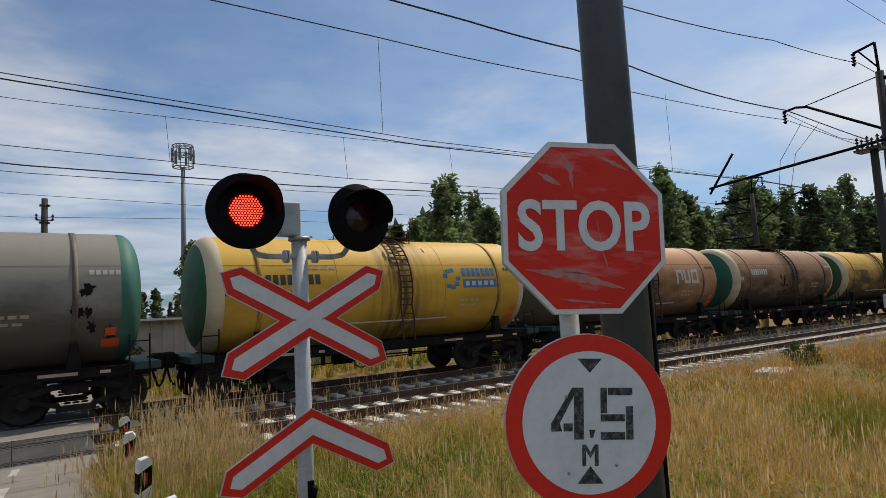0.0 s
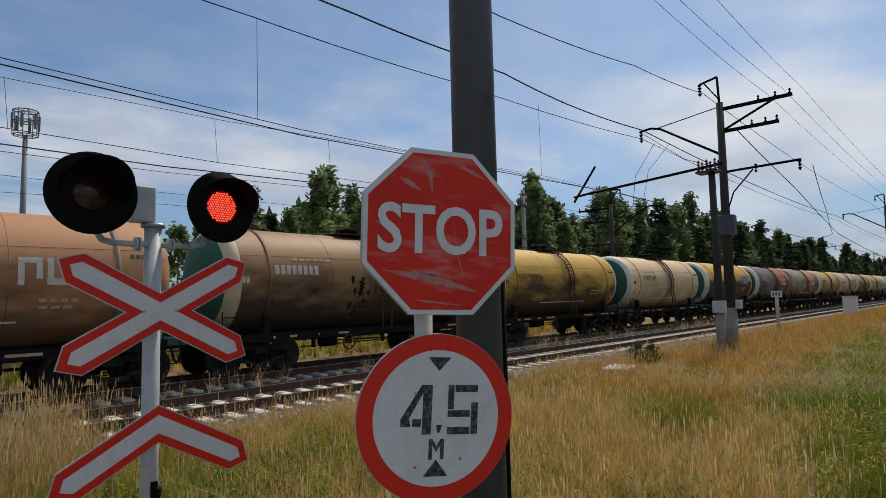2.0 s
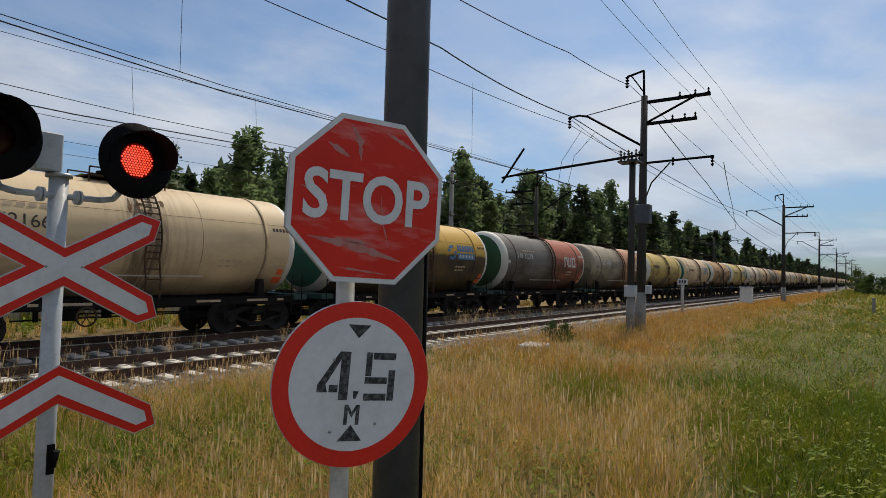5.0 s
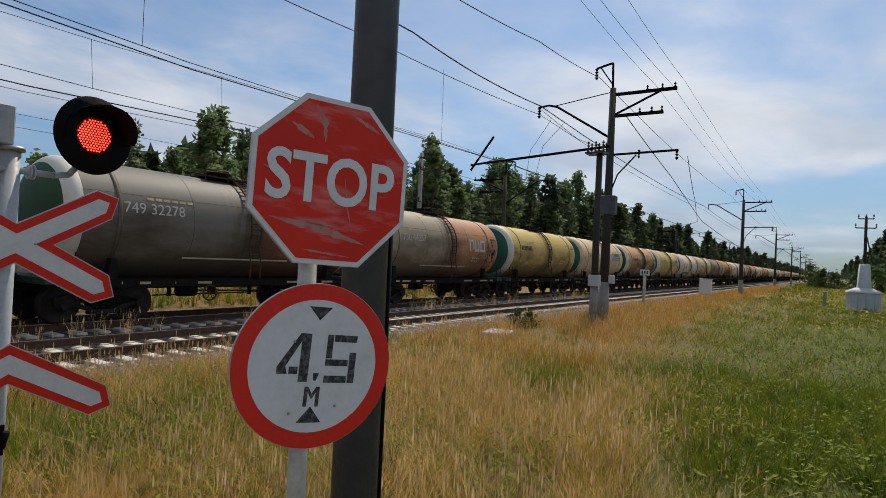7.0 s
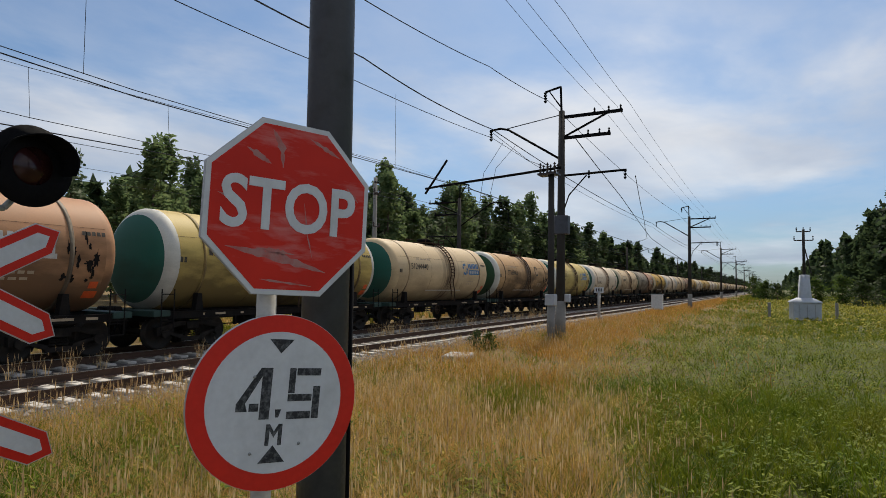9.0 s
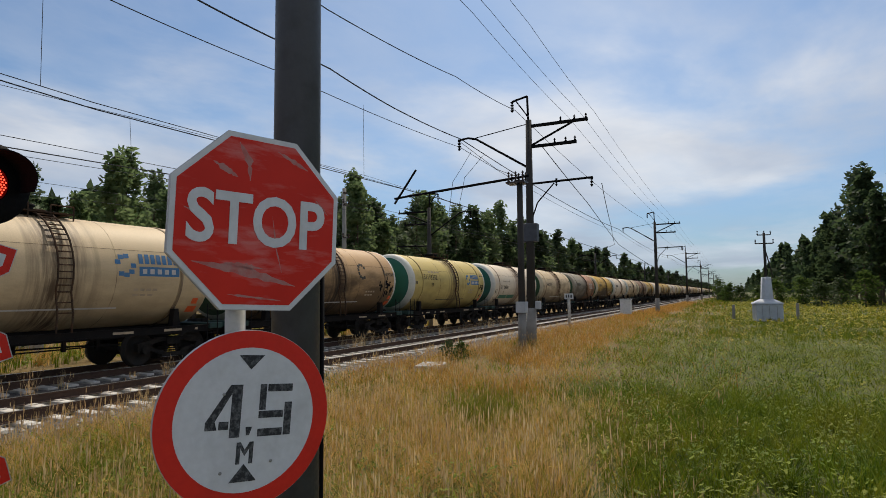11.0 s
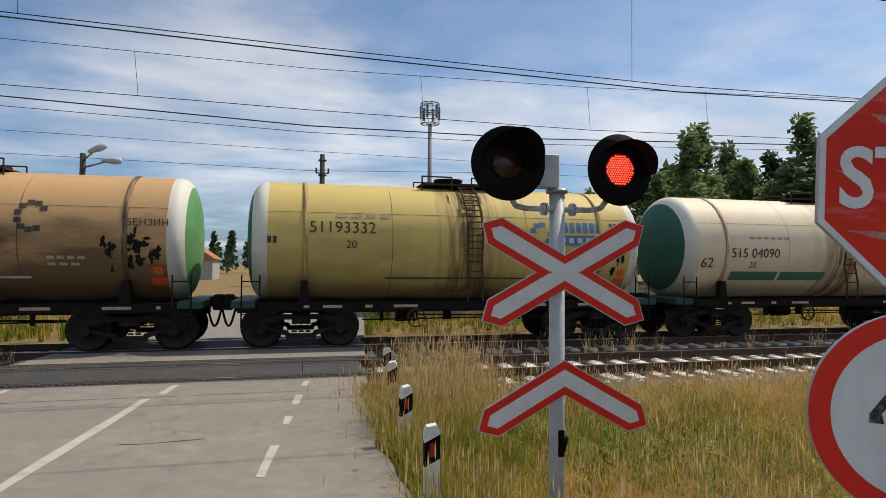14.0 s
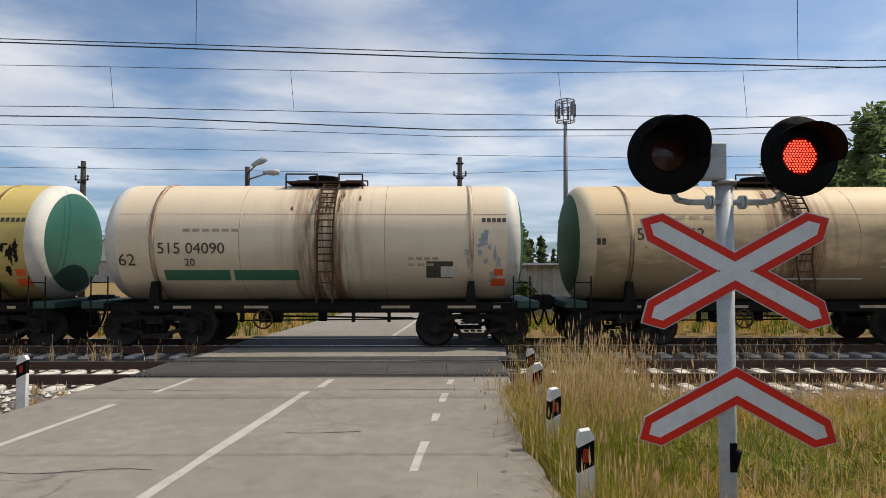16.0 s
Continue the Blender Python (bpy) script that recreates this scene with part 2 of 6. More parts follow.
def asphalt():
    k = Nodes("worn_asphalt", 0.9)
    v = k.world()
    big = k.ramp(k.noise(v, 0.5, 5.0, 0.6), 0.3, 0.7)
    mid = k.ramp(k.noise(v, 4.0, 5.0, 0.7), 0.35, 0.7)
    grit = k.noise(v, 90.0, 3.0, 0.7)
    c = k.mix(big, (0.265, 0.237, 0.20), (0.36, 0.322, 0.275))
    c = k.mix(k.math("MULTIPLY", mid, 0.75), c, (0.19, 0.172, 0.15))
    vor = k.n.new("ShaderNodeTexVoronoi")
    vor.feature = "DISTANCE_TO_EDGE"
    vor.inputs["Scale"].default_value = 0.36
    warp = k.n.new("ShaderNodeVectorMath")
    warp.operation = "ADD"
    wob = k.n.new("ShaderNodeTexNoise")
    wob.inputs["Scale"].default_value, wob.inputs["Detail"].default_value = 1.6, 6.0
    k.l.new(v, wob.inputs["Vector"])
    k.l.new(v, warp.inputs[0])
    k.l.new(wob.outputs["Color"], warp.inputs[1])
    k.l.new(warp.outputs[0], vor.inputs["Vector"])
    crack = k.math("MULTIPLY", k.ramp(vor.outputs["Distance"], 0.0, 0.012, 1.0, 0.0), k.ramp(k.noise(v, 0.45, 3.0), 0.50, 0.60))
    c = k.mix(k.math("MULTIPLY", crack, 0.5), c, (0.07, 0.062, 0.055))
    oil = k.ramp(k.noise(v, 1.4, 7.0, 0.72), 0.58, 0.72)
    c = k.mix(k.math("MULTIPLY", oil, 0.65), c, (0.13, 0.12, 0.108))
    c = k.mix(k.ramp(grit, 0.3, 0.7), k.mix(1.0, c, (0.46, 0.45, 0.44), "MULTIPLY"), c)
    k.color(c).bump(grit, 0.5, 0.006)
    return k.m


def soil():
    k = Nodes("dry_grass_soil", 0.95)
    v = k.world()
    a = k.ramp(k.noise(v, 0.12, 4.0), 0.4, 0.62)
    b = k.noise(v, 2.5, 6.0, 0.7)
    f = k.noise(v, 30.0, 5.0, 0.7)
    x = k.xyz(v)
    # greener field away from the track, dry beside it
    far = k.ramp(k.math("ADD", x["Y"], k.math("MULTIPLY", k.noise(v, 0.3, 3.0), 4.0)), 3.0, 6.5)
    c = k.mix(far, (0.075, 0.098, 0.014), (0.24, 0.14, 0.04))
    c = k.mix(k.ramp(b, 0.35, 0.7, 0.0, 0.6), c, (0.15, 0.125, 0.04))
    c = k.mix(k.ramp(f, 0.3, 0.7, 0.0, 0.5), c, (0.10, 0.08, 0.03))
    k.color(c).bump(f, 0.8, 0.05)
    return k.m


def gravel():
    k = Nodes("track_ballast", 0.95)
    v = k.world()
    t = k.n.new("ShaderNodeTexVoronoi")
    t.inputs["Scale"].default_value = 17.0
    k.l.new(v, t.inputs["Vector"])
    c = k.mix(k.ramp(k.xyz(t.outputs["Color"])[0], 0, 1), (0.05, 0.042, 0.036), (0.2, 0.18, 0.16))
    c = k.mix(k.ramp(k.noise(v, 0.8, 4.0), 0.4, 0.7), c, (0.06, 0.05, 0.042))
    k.color(c).bump(t.outputs["Distance"], 0.8, 0.04)
    return k.m


def thin(k, c, share=0.45):
    """A leaf lets part of the light through."""
    k.color(c)
    k.b.inputs["Specular IOR Level"].default_value = 0.2
    tr = k.n.new("ShaderNodeBsdfTranslucent")
    k.put(c, tr.inputs["Color"])
    mx = k.n.new("ShaderNodeMixShader")
    mx.inputs[0].default_value = share
    k.l.new(k.b.outputs[0], mx.inputs[1])
    k.l.new(tr.outputs[0], mx.inputs[2])
    k.l.new(mx.outputs[0], k.n["Material Output"].inputs["Surface"])
    return k.m


def blade(name, lo, hi, top, share=0.45):
    """Grass: a colour for each blade, paler to the tip."""
    k = Nodes(name, 0.7)
    r = k.rand(True)
    c = k.mix(r, lo, hi)
    v = k.world()
    c = k.mix(k.ramp(k.noise(v, 0.55, 5.0, 0.65), 0.42, 0.62), c, top)
    c = k.mix(k.ramp(k.noise(v, 3.2, 4.0, 0.7), 0.48, 0.68), c, tuple(0.55 * q for q in lo))
    return thin(k, c, share)


M_ASPHALT, M_SOIL, M_GRAVEL = asphalt(), soil(), gravel()
M_DRYGRASS = blade("dry_grass", (0.48, 0.27, 0.07), (0.93, 0.66, 0.27), (0.68, 0.39, 0.105))
M_DRYFAR = blade("dry_reddish_grass", (0.38, 0.195, 0.042), (0.80, 0.49, 0.145), (0.50, 0.25, 0.055))
M_GREENGRASS = blade("green_grass", (0.048, 0.105, 0.006), (0.23, 0.29, 0.018), (0.25, 0.25, 0.02), 0.32)
M_MIXGRASS = blade("yellowing_grass", (0.24, 0.235, 0.03), (0.66, 0.46, 0.11), (0.24, 0.27, 0.032), 0.38)
M_FLOWER = blade("yellow_flowers", (0.20, 0.24, 0.02), (0.50, 0.42, 0.03), (0.42, 0.36, 0.03), 0.3)
M_SEED = blade("seed_heads", (0.50, 0.36, 0.18), (0.80, 0.64, 0.38), (0.60, 0.40, 0.21))


def leafy(name, a, b):
    k = Nodes(name, 0.6)
    return thin(k, k.mix(k.rand(True), a, b), 0.55)


M_LEAF = leafy("broad_leaves", (0.09, 0.14, 0.055), (0.17, 0.22, 0.095))
M_NEEDLE = leafy("pine_needles", (0.034, 0.058, 0.027), (0.078, 0.11, 0.047))
M_BUSH = leafy("bush_leaves", (0.03, 0.06, 0.014), (0.09, 0.13, 0.03))


# ---- mesh helpers ----
def box(bm, x0, x1, y0, y1, z0, z1, m=None):
    vs = [bm.verts.new(Vector((x, y, z)) if m is None else m @ Vector((x, y, z))) for x, y, z in
          ((x0, y0, z0), (x1, y0, z0), (x1, y1, z0), (x0, y1, z0), (x0, y0, z1), (x1, y0, z1), (x1, y1, z1), (x0, y1, z1))]
    for f in ((3, 2, 1, 0), (4, 5, 6, 7), (0, 1, 5, 4), (1, 2, 6, 5), (2, 3, 7, 6), (3, 0, 4, 7)):
        bm.faces.new([vs[i] for i in f])


def tube(bm, p, q, r0, r1=None, seg=10, caps=True):
    p, q = Vector(p), Vector(q)
    r1 = r0 if r1 is None else r1
    turn = (q - p).to_track_quat("Z", "Y").to_matrix()
    rings = []
    for c, r in ((p, r0), (q, r1)):
        rings.append([bm.verts.new(c + turn @ Vector((r * math.cos(2 * math.pi * i / seg), r * math.sin(2 * math.pi * i / seg), 0))) for i in range(seg)])
    for i in range(seg):
        j = (i + 1) % seg
        f = bm.faces.new((rings[0][i], rings[0][j], rings[1][j], rings[1][i]))
        f.smooth = seg > 6
    if caps:
        bm.faces.new(rings[0][::-1]), bm.faces.new(rings[1])


def path_tube(bm, pts, r, seg=8):
    for a, b in zip(pts, pts[1:]):
        tube(bm, a, b, r, r, seg)


def lathe(bm, profile, axis="X", seg=40, centre=(0, 0, 0), closed=False):
    """Turn a profile of (along, radius) about an axis."""
    rings = []
    c = Vector(centre)
    for a, r in profile:
        ring = []
        for i in range(seg if r > 1e-6 else 1):
            w = 2 * math.pi * i / seg
            u, v = r * math.cos(w), r * math.sin(w)
            ring.append(bm.verts.new(c + Vector({"X": (a, u, v), "Y": (u, a, v), "Z": (u, v, a)}[axis])))
        rings.append(ring)
    for r0, r1 in zip(rings, rings[1:]):
        for i in range(seg):
            j = (i + 1) % seg
            vs = [r0[i % len(r0)], r0[j % len(r0)], r1[j % len(r1)], r1[i % len(r1)]]
            vs = list(dict.fromkeys(vs))
            if len(vs) > 2:
                f = bm.faces.new(vs)
                f.smooth = True


def prism(bm, pts, y0, y1, m=None, hole=None):
    """An outline in x and z, thick from y0 to y1."""
    for_m = m or Matrix()
    a = [bm.verts.new(for_m @ Vector((x, y0, z))) for x, z in pts]
    b = [bm.verts.new(for_m @ Vector((x, y1, z))) for x, z in pts]
    n = len(pts)
    if hole is None:
        bm.faces.new(a), bm.faces.new(b[::-1])
    else:
        c = [bm.verts.new(for_m @ Vector((x, y0, z))) for x, z in hole]
        d = [bm.verts.new(for_m @ Vector((x, y1, z))) for x, z in hole]
        for i in range(n):
            j = (i + 1) % n
            bm.faces.new((a[i], a[j], c[j], c[i])), bm.faces.new((b[j], b[i], d[i], d[j])), bm.faces.new((c[i], c[j], d[j], d[i]))
    for i in range(n):
        j = (i + 1) % n
        bm.faces.new((a[j], a[i], b[i], b[j]))


def mesh_of(name, bm, material):
    bmesh.ops.recalc_face_normals(bm, faces=bm.faces)
    me = bpy.data.meshes.new(name)
    bm.to_mesh(me)
    bm.free()
    me.materials.append(material)
    return me


def part(name, bm, material, parent=None, label="", at=None):
    """Link a bmesh (or a mesh) as one object under a thing or under a part."""
    me = bm if isinstance(bm, bpy.types.Mesh) else mesh_of(name, bm, material)
    ob = new(name, me)
    if parent is not None:
        ob.parent = parent
    if at is not None:
        ob.matrix_local = at if isinstance(at, Matrix) else Matrix.Translation(at)
    if label:
        tagged(ob, label)
    return ob


def thing(name, at, label, category, group=""):
    ob = new(name)
    ob.matrix_basis = at if isinstance(at, Matrix) else Matrix.Translation(at)
    return tagged(ob, label, category, group)


def arrays(name, verts, faces, material, smooth=False):
    me = bpy.data.meshes.new(name)
    me.from_pydata(verts, [], faces)
    me.materials.append(material)
    return me


def bevelled(bm, w=0.01, seg=2):
    bmesh.ops.bevel(bm, geom=list(bm.edges), offset=w, segments=seg, affect="EDGES", clamp_overlap=True)
    return bm


def words(name, text, size, material, parent, at, label="", depth=0.0015, bold=0.0):
    """Lettering as a mesh; x to the right and z up in its parent's space, read from -y."""
    cu = bpy.data.curves.new(name, "FONT")
    cu.body, cu.size, cu.extrude, cu.align_x, cu.align_y, cu.offset, cu.resolution_u = text, size, depth, "CENTER", "CENTER", bold, 4
    tmp = new(name, cu)
    me = bpy.data.meshes.new_from_object(tmp.evaluated_get(bpy.context.evaluated_depsgraph_get()))
    bpy.data.objects.remove(tmp)
    me.materials.clear()
    me.materials.append(material)
    ob = new(name, me)
    ob.parent = parent
    ob.matrix_local = at @ pose(0, 0, 0, 90, 0, 0)
    if label:
        tagged(ob, label)
    return ob


# ---- the ground, the road and the tracks ----
NEAR_Y, FAR_Y = 12.34, 16.36
ROAD_SLOPE = 0.105


def road_edge(y):
    """The broken right-hand edge of the asphalt: it widens a little before the crossing."""
    return np.maximum(1.55 + ROAD_SLOPE * (y - 8), 1.6) + 0.05 * np.sin(y * 2.3 + 1.0) + 0.03 * np.sin(y * 6.1)


def road_x(x, y):
    """The road crosses the line slightly askew; x is given where y = 8."""
    return x + ROAD_SLOPE * (y - 8)


bm = bmesh.new()
rows_y = [-400, -60, -20, -6, 0, 3, 6, 8.5, 9.6, 10.4, 19.2, 20.2, 24, 40, 90, 400, 1800]
rows_x = [-400, -60, -20, -9, -5, 0, 5, 10, 20, 30, 45, 70, 120, 260, 700, 2600]


def ground_z(x, y):
    z = -0.16 + 0.10 * noise.noise(Vector((x * 0.13, y * 0.13, 0)))
    if 9.0 < y < 20.5:
        z = -0.46
    if abs(x - road_x(-1.9, y)) < 4.6:
        z = min(z, -0.12)
    return z


gx = sorted(set(rows_x + [i * 1.5 for i in range(-14, 40)]))
gy = sorted(set(rows_y + [i * 1.0 for i in range(-6, 11)]))
grid = [[bm.verts.new((x, y, ground_z(x, y))) for x in gx] for y in gy]
for j in range(len(gy) - 1):
    for i in range(len(gx) - 1):
        f = bm.faces.new((grid[j][i], grid[j][i + 1], grid[j + 1][i + 1], grid[j + 1][i]))
        f.smooth = True
tagged(part("ground", bm, M_SOIL), "dry summer meadow ground running to the horizon", "ground", kind="structure")


def road_strip(name, x0, x1, y0, y1, z0, z1, material, label):
    bm = bmesh.new()
    n = 260 if name == "road" else 12
    top, low = [], []
    for i in range(n + 1):
        y = y0 + (y1 - y0) * i / n
        right = float(road_edge(y)) if name == "road" else road_x(x1, y)
        top.append((bm.verts.new((road_x(x0, y), y, z1)), bm.verts.new((right, y, z1))))
        low.append((bm.verts.new((road_x(x0, y), y, z0)), bm.verts.new((right + 0.05, y, z0))))
    for i in range(n):
        bm.faces.new((top[i][0], top[i][1], top[i + 1][1], top[i + 1][0]))
        bm.faces.new((top[i][0], top[i + 1][0], low[i + 1][0], low[i][0]))
        bm.faces.new((top[i][1], low[i][1], low[i + 1][1], top[i + 1][1]))
    bm.faces.new((top[0][0], low[0][0], low[0][1], top[0][1]))
    bm.faces.new((top[n][0], top[n][1], low[n][1], low[n][0]))
    return tagged(part(name, bm, material), label, name.split("_")[0], kind="structure")


road_strip("road", -5.3, 1.55, -60, 11.2, -0.5, 0.0, M_ASPHALT, "worn grey asphalt road leading over the level crossing")
road_strip("road_middle", -5.3, 1.55, 13.72, 15.2, -0.5, 0.0, M_ASPHALT, "strip of grey asphalt between the two tracks")
road_strip("road_beyond", -5.3, 1.55, 17.55, 130, -0.5, 0.0, M_ASPHALT, "grey asphalt road going on behind the crossing")

# painted lines, worn through in places
def road_mark(x0, x1, y0, y1, label):
    bm = bmesh.new()
    n = max(2, int((y1 - y0) / 0.5))
    rng = random.Random(int(y0 * 100 + x0 * 10))
    prev = None
    for i in range(n + 1):
        y = y0 + (y1 - y0) * i / n
        a, b = road_x(x0, y) + rng.uniform(-0.012, 0.012), road_x(x1, y) + rng.uniform(-0.012, 0.012)
        cur = (bm.verts.new((a, y, 0.004)), bm.verts.new((b, y, 0.004)))
        if prev:
            bm.faces.new((prev[0], prev[1], cur[1], cur[0]))
        prev = cur
    return tagged(part("road_marking", bm, M_ROADPAINT), label, "road marking", kind="structure")


for x0, x1, y0, y1 in ((-1.73, -1.60, -8, 9.95), (-1.62, -1.5, 10.3, 11.0), (-4.2, -4.09, -8, 9.1), (-4.07, -3.96, 9.9, 11.1), (-1.7, -1.58, 17.7, 24), (-1.7, -1.58, 26, 40)):
    road_mark(x0, x1, y0, y1, "worn white line painted on the asphalt")
for y0, y1 in ((-4.0, -2.6), (-0.5, 1.0), (3.2, 4.6), (6.2, 7.2), (8.1, 8.5), (9.2, 9.8), (10.5, 10.95)):
    road_mark(0.50, 0.60, y0, y1, "worn white edge dash on the asphalt")

# cracks filled with dark tar
bm = bmesh.new()
rng = random.Random(5)
for y0, x0, x1 in ((10.1, -4.6, 1.4), (6.25, -3.7, -2.2), (7.6, -1.2, -0.4), (5.2, -2.8, -1.9)):
    x, y = x0, y0
    while x < x1:
        nx, ny = x + 0.22, y0 + 0.1 * noise.noise(Vector((x * 1.3, y0, 0)))
        w = rng.uniform(0.004, 0.011)
        bm.faces.new([bm.verts.new(v) for v in ((x, y - w, 0.003), (nx, ny - w, 0.003), (nx, ny + w, 0.003), (x, y + w, 0.003))])
        x, y = nx, ny
tagged(part("road_crack", bm, M_RUBBER), "dark cracks across the worn asphalt", "crack", kind="structure")

# ballast bed with shoulders
bm = bmesh.new()
prof = [(9.5, -0.62), (10.35, -0.24), (18.3, -0.24), (19.3, -0.62)]
xs = [-500, -60, -30, -15, -6, 2, 15, 30, 60, 120, 300, 2500]
rows_b = [[bm.verts.new((x, y, z)) for y, z in prof] for x in xs]
for a, b in zip(rows_b, rows_b[1:]):
    for i in range(3):
        bm.faces.new((a[i], b[i], b[i + 1], a[i + 1]))
tagged(part("ballast", bm, M_GRAVEL), "stained grey ballast bed under two tracks", "ballast", kind="structure")


def rail_mesh(x0, x1):
    p = [(-0.075, -0.18), (0.075, -0.18), (0.075, -0.165), (0.01, -0.145), (0.01, -0.045), (0.036, -0.035), (0.036, -0.004), (-0.036, -0.004), (-0.036, -0.035), (-0.01, -0.045), (-0.01, -0.145), (-0.075, -0.165)]
    bm = bmesh.new()
    a = [bm.verts.new((x0, y, z)) for y, z in p]
    b = [bm.verts.new((x1, y, z)) for y, z in p]
    for i in range(len(p)):
        j = (i + 1) % len(p)
        bm.faces.new((a[i], a[j], b[j], b[i]))
    bm.faces.new(a), bm.faces.new(b[::-1])
    return mesh_of("rail", bm, M_RAIL)


def head_mesh(x0, x1):
    bm = bmesh.new()
    box(bm, x0, x1, -0.03, 0.03, -0.0035, 0.0)
    return mesh_of("rail_head", bm, M_RAILTOP)


ME_RAIL, ME_HEAD = rail_mesh(-300, 2200), head_mesh(-300, 2200)
bm = bmesh.new()
box(bm, -0.125, 0.125, -1.35, 1.35, -0.40, -0.185)
for s in (-1, 1):
    box(bm, -0.08, 0.08, s * 0.76 - 0.16, s * 0.76 + 0.16, -0.186, -0.165)
ME_SLEEPER = mesh_of("sleeper", bevelled(bm, 0.012, 1), M_SLEEPER)


def track(y, label):
    t = thing("railway_track", (0, y, 0), label, "railway track")
    for s in (-0.7975, 0.7975):
        r = part("rail", ME_RAIL, None, t, "rusty steel rail", at=(0, s, 0))
        part("rail_head", ME_HEAD, None, r, "bright worn running surface")
    return t


TRACKS = [track(NEAR_Y, "empty track with rusty rails on pale concrete sleepers"), track(FAR_Y, "track with concrete sleepers under the freight train")]

# crossing deck: rubber panels in and beside the rails
def deck_panel(x0, x1, y0, y1, parent):
    bm = bmesh.new()
    box(bm, x0, x1, y0, y1, -0.2, -0.012)
    n = int((x1 - x0) / 0.09)
    for e in (y0 + 0.02, y1 - 0.2):
        for i in range(n):
            a = x0 + (i + 0.25) * (x1 - x0) / n
            box(bm, a, a + 0.045, e, e + 0.18, -0.013, -0.002)
    return part("panel", bm, M_RUBBER, parent)


for ty in (NEAR_Y, FAR_Y):
    deck = tagged(thing("crossing_deck", (0, ty, 0), "dark ribbed rubber panels laid between the rails", "crossing deck"), kind="structure")
    for y0, y1 in ((-1.14, -0.84), (-0.745, 0.745), (0.84, 1.36)):
        for i in range(6):
            a = -5.45 + i * 1.16 + ROAD_SLOPE * (ty - 8)
            deck_panel(a, a + 1.15, y0, y1, deck)


# ---- tank wagons ----
PITCH, R_TANK, Z_TANK = 11.58, 1.5, 2.61


def tank_paint(name, main, second=None, split=0.0, soil_and_shade=0.5, streak=0.7, rustiness=0.3, spill=(0.10, 0.05, 0.026), lower=None):
    """Old paint on a tank: faded patches, runs below the hatch, stains, rust marks and shade painted on the lower
    flank.
    """
    k = Nodes(name, 0.5)
    k.b.inputs["Specular IOR Level"].default_value = 0.3
    v = k.coord()
    x = k.xyz(v)
    c = main
    if second is not None:
        edge = k.math("ADD", x["X"], k.math("MULTIPLY", k.noise(v, 1.5, 3.0), 0.15))
        c = k.mix(k.ramp(edge, split, split + 0.03), c, second)
    if lower is not None:
        c = k.mix(k.ramp(k.math("ADD", x["Z"], k.math("MULTIPLY", k.noise(v, 2.0, 5.0), 0.3)), 0.22, 0.34), lower, c)
    r = k.rand()
    shift = k.n.new("ShaderNodeVectorMath")
    shift.operation = "ADD"
    k.l.new(v, shift.inputs[0])
    comb = k.n.new("ShaderNodeCombineXYZ")
    k.l.new(k.math("MULTIPLY", r, 50.0), comb.inputs[0])
    k.l.new(comb.outputs[0], shift.inputs[1])
    u = shift.outputs[0]
    fade = k.ramp(k.noise(u, 0.7, 5.0, 0.6), 0.35, 0.7)
    c = k.mix(k.math("MULTIPLY", fade, 0.25), c, tuple(min(1, q * 0.75) for q in main))
    # long runs down the flank
    mp = k.n.new("ShaderNodeMapping")
    mp.inputs["Scale"].default_value = (5.0, 0.4, 0.35)
    k.l.new(u, mp.inputs[0])
    runs = k.ramp(k.noise(mp.outputs[0], 1.0, 5.0, 0.6), 0.46, 0.66)
    mid = k.ramp(k.math("ABSOLUTE", k.math("ADD", x["X"], -0.3)), 0.35, 1.3, 1.0, 0.04)
    c = k.mix(k.math("MULTIPLY", k.math("MULTIPLY", runs, mid), streak), c, spill)
    # rust and oil caked round the ladder
    mp3 = k.n.new("ShaderNodeMapping")
    mp3.inputs["Scale"].default_value = (11.0, 1.2, 0.9)
    k.l.new(u, mp3.inputs[0])
    cake = k.math("MULTIPLY", k.ramp(k.noise(mp3.outputs[0], 1.0, 6.0, 0.68), 0.40, 0.60), k.ramp(k.math("ABSOLUTE", k.math("ADD", x["X"], -0.25)), 0.2, 0.85, 1.0, 0.0))
    c = k.mix(k.math("MULTIPLY", cake, min(1.0, streak * 1.15)), c, tuple(q * 0.8 for q in spill))
    # road film in broad stains, with shade painted in, darkening towards the underside
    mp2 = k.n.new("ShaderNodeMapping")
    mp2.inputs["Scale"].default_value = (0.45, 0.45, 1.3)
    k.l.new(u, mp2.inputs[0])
    film = k.ramp(k.math("SUBTRACT", k.noise(mp2.outputs[0], 1.0, 7.0, 0.62), k.math("MULTIPLY", x["Z"], 0.29)), 0.40, 0.70 + 0.25 * (soil_and_shade < 0.45))
    c = k.mix(k.math("MULTIPLY", film, min(1.0, soil_and_shade + 0.2)), c, (0.042, 0.028, 0.017))
    spots = k.ramp(k.noise(u, 4.5, 8.0, 0.7), 0.66, 0.76)
    c = k.mix(k.math("MULTIPLY", spots, rustiness), c, RUST)
    fine = k.noise(v, 35.0, 4.0)
    c = k.mix(k.ramp(fine, 0.3, 0.7, 0.0, 0.14), c, (0.1, 0.08, 0.06))
    k.color(c).rough(k.ramp(film, 0, 1, 0.6, 0.9)).bump(k.noise(v, 2.2, 4.0), 0.08, 0.03)
    return k.m


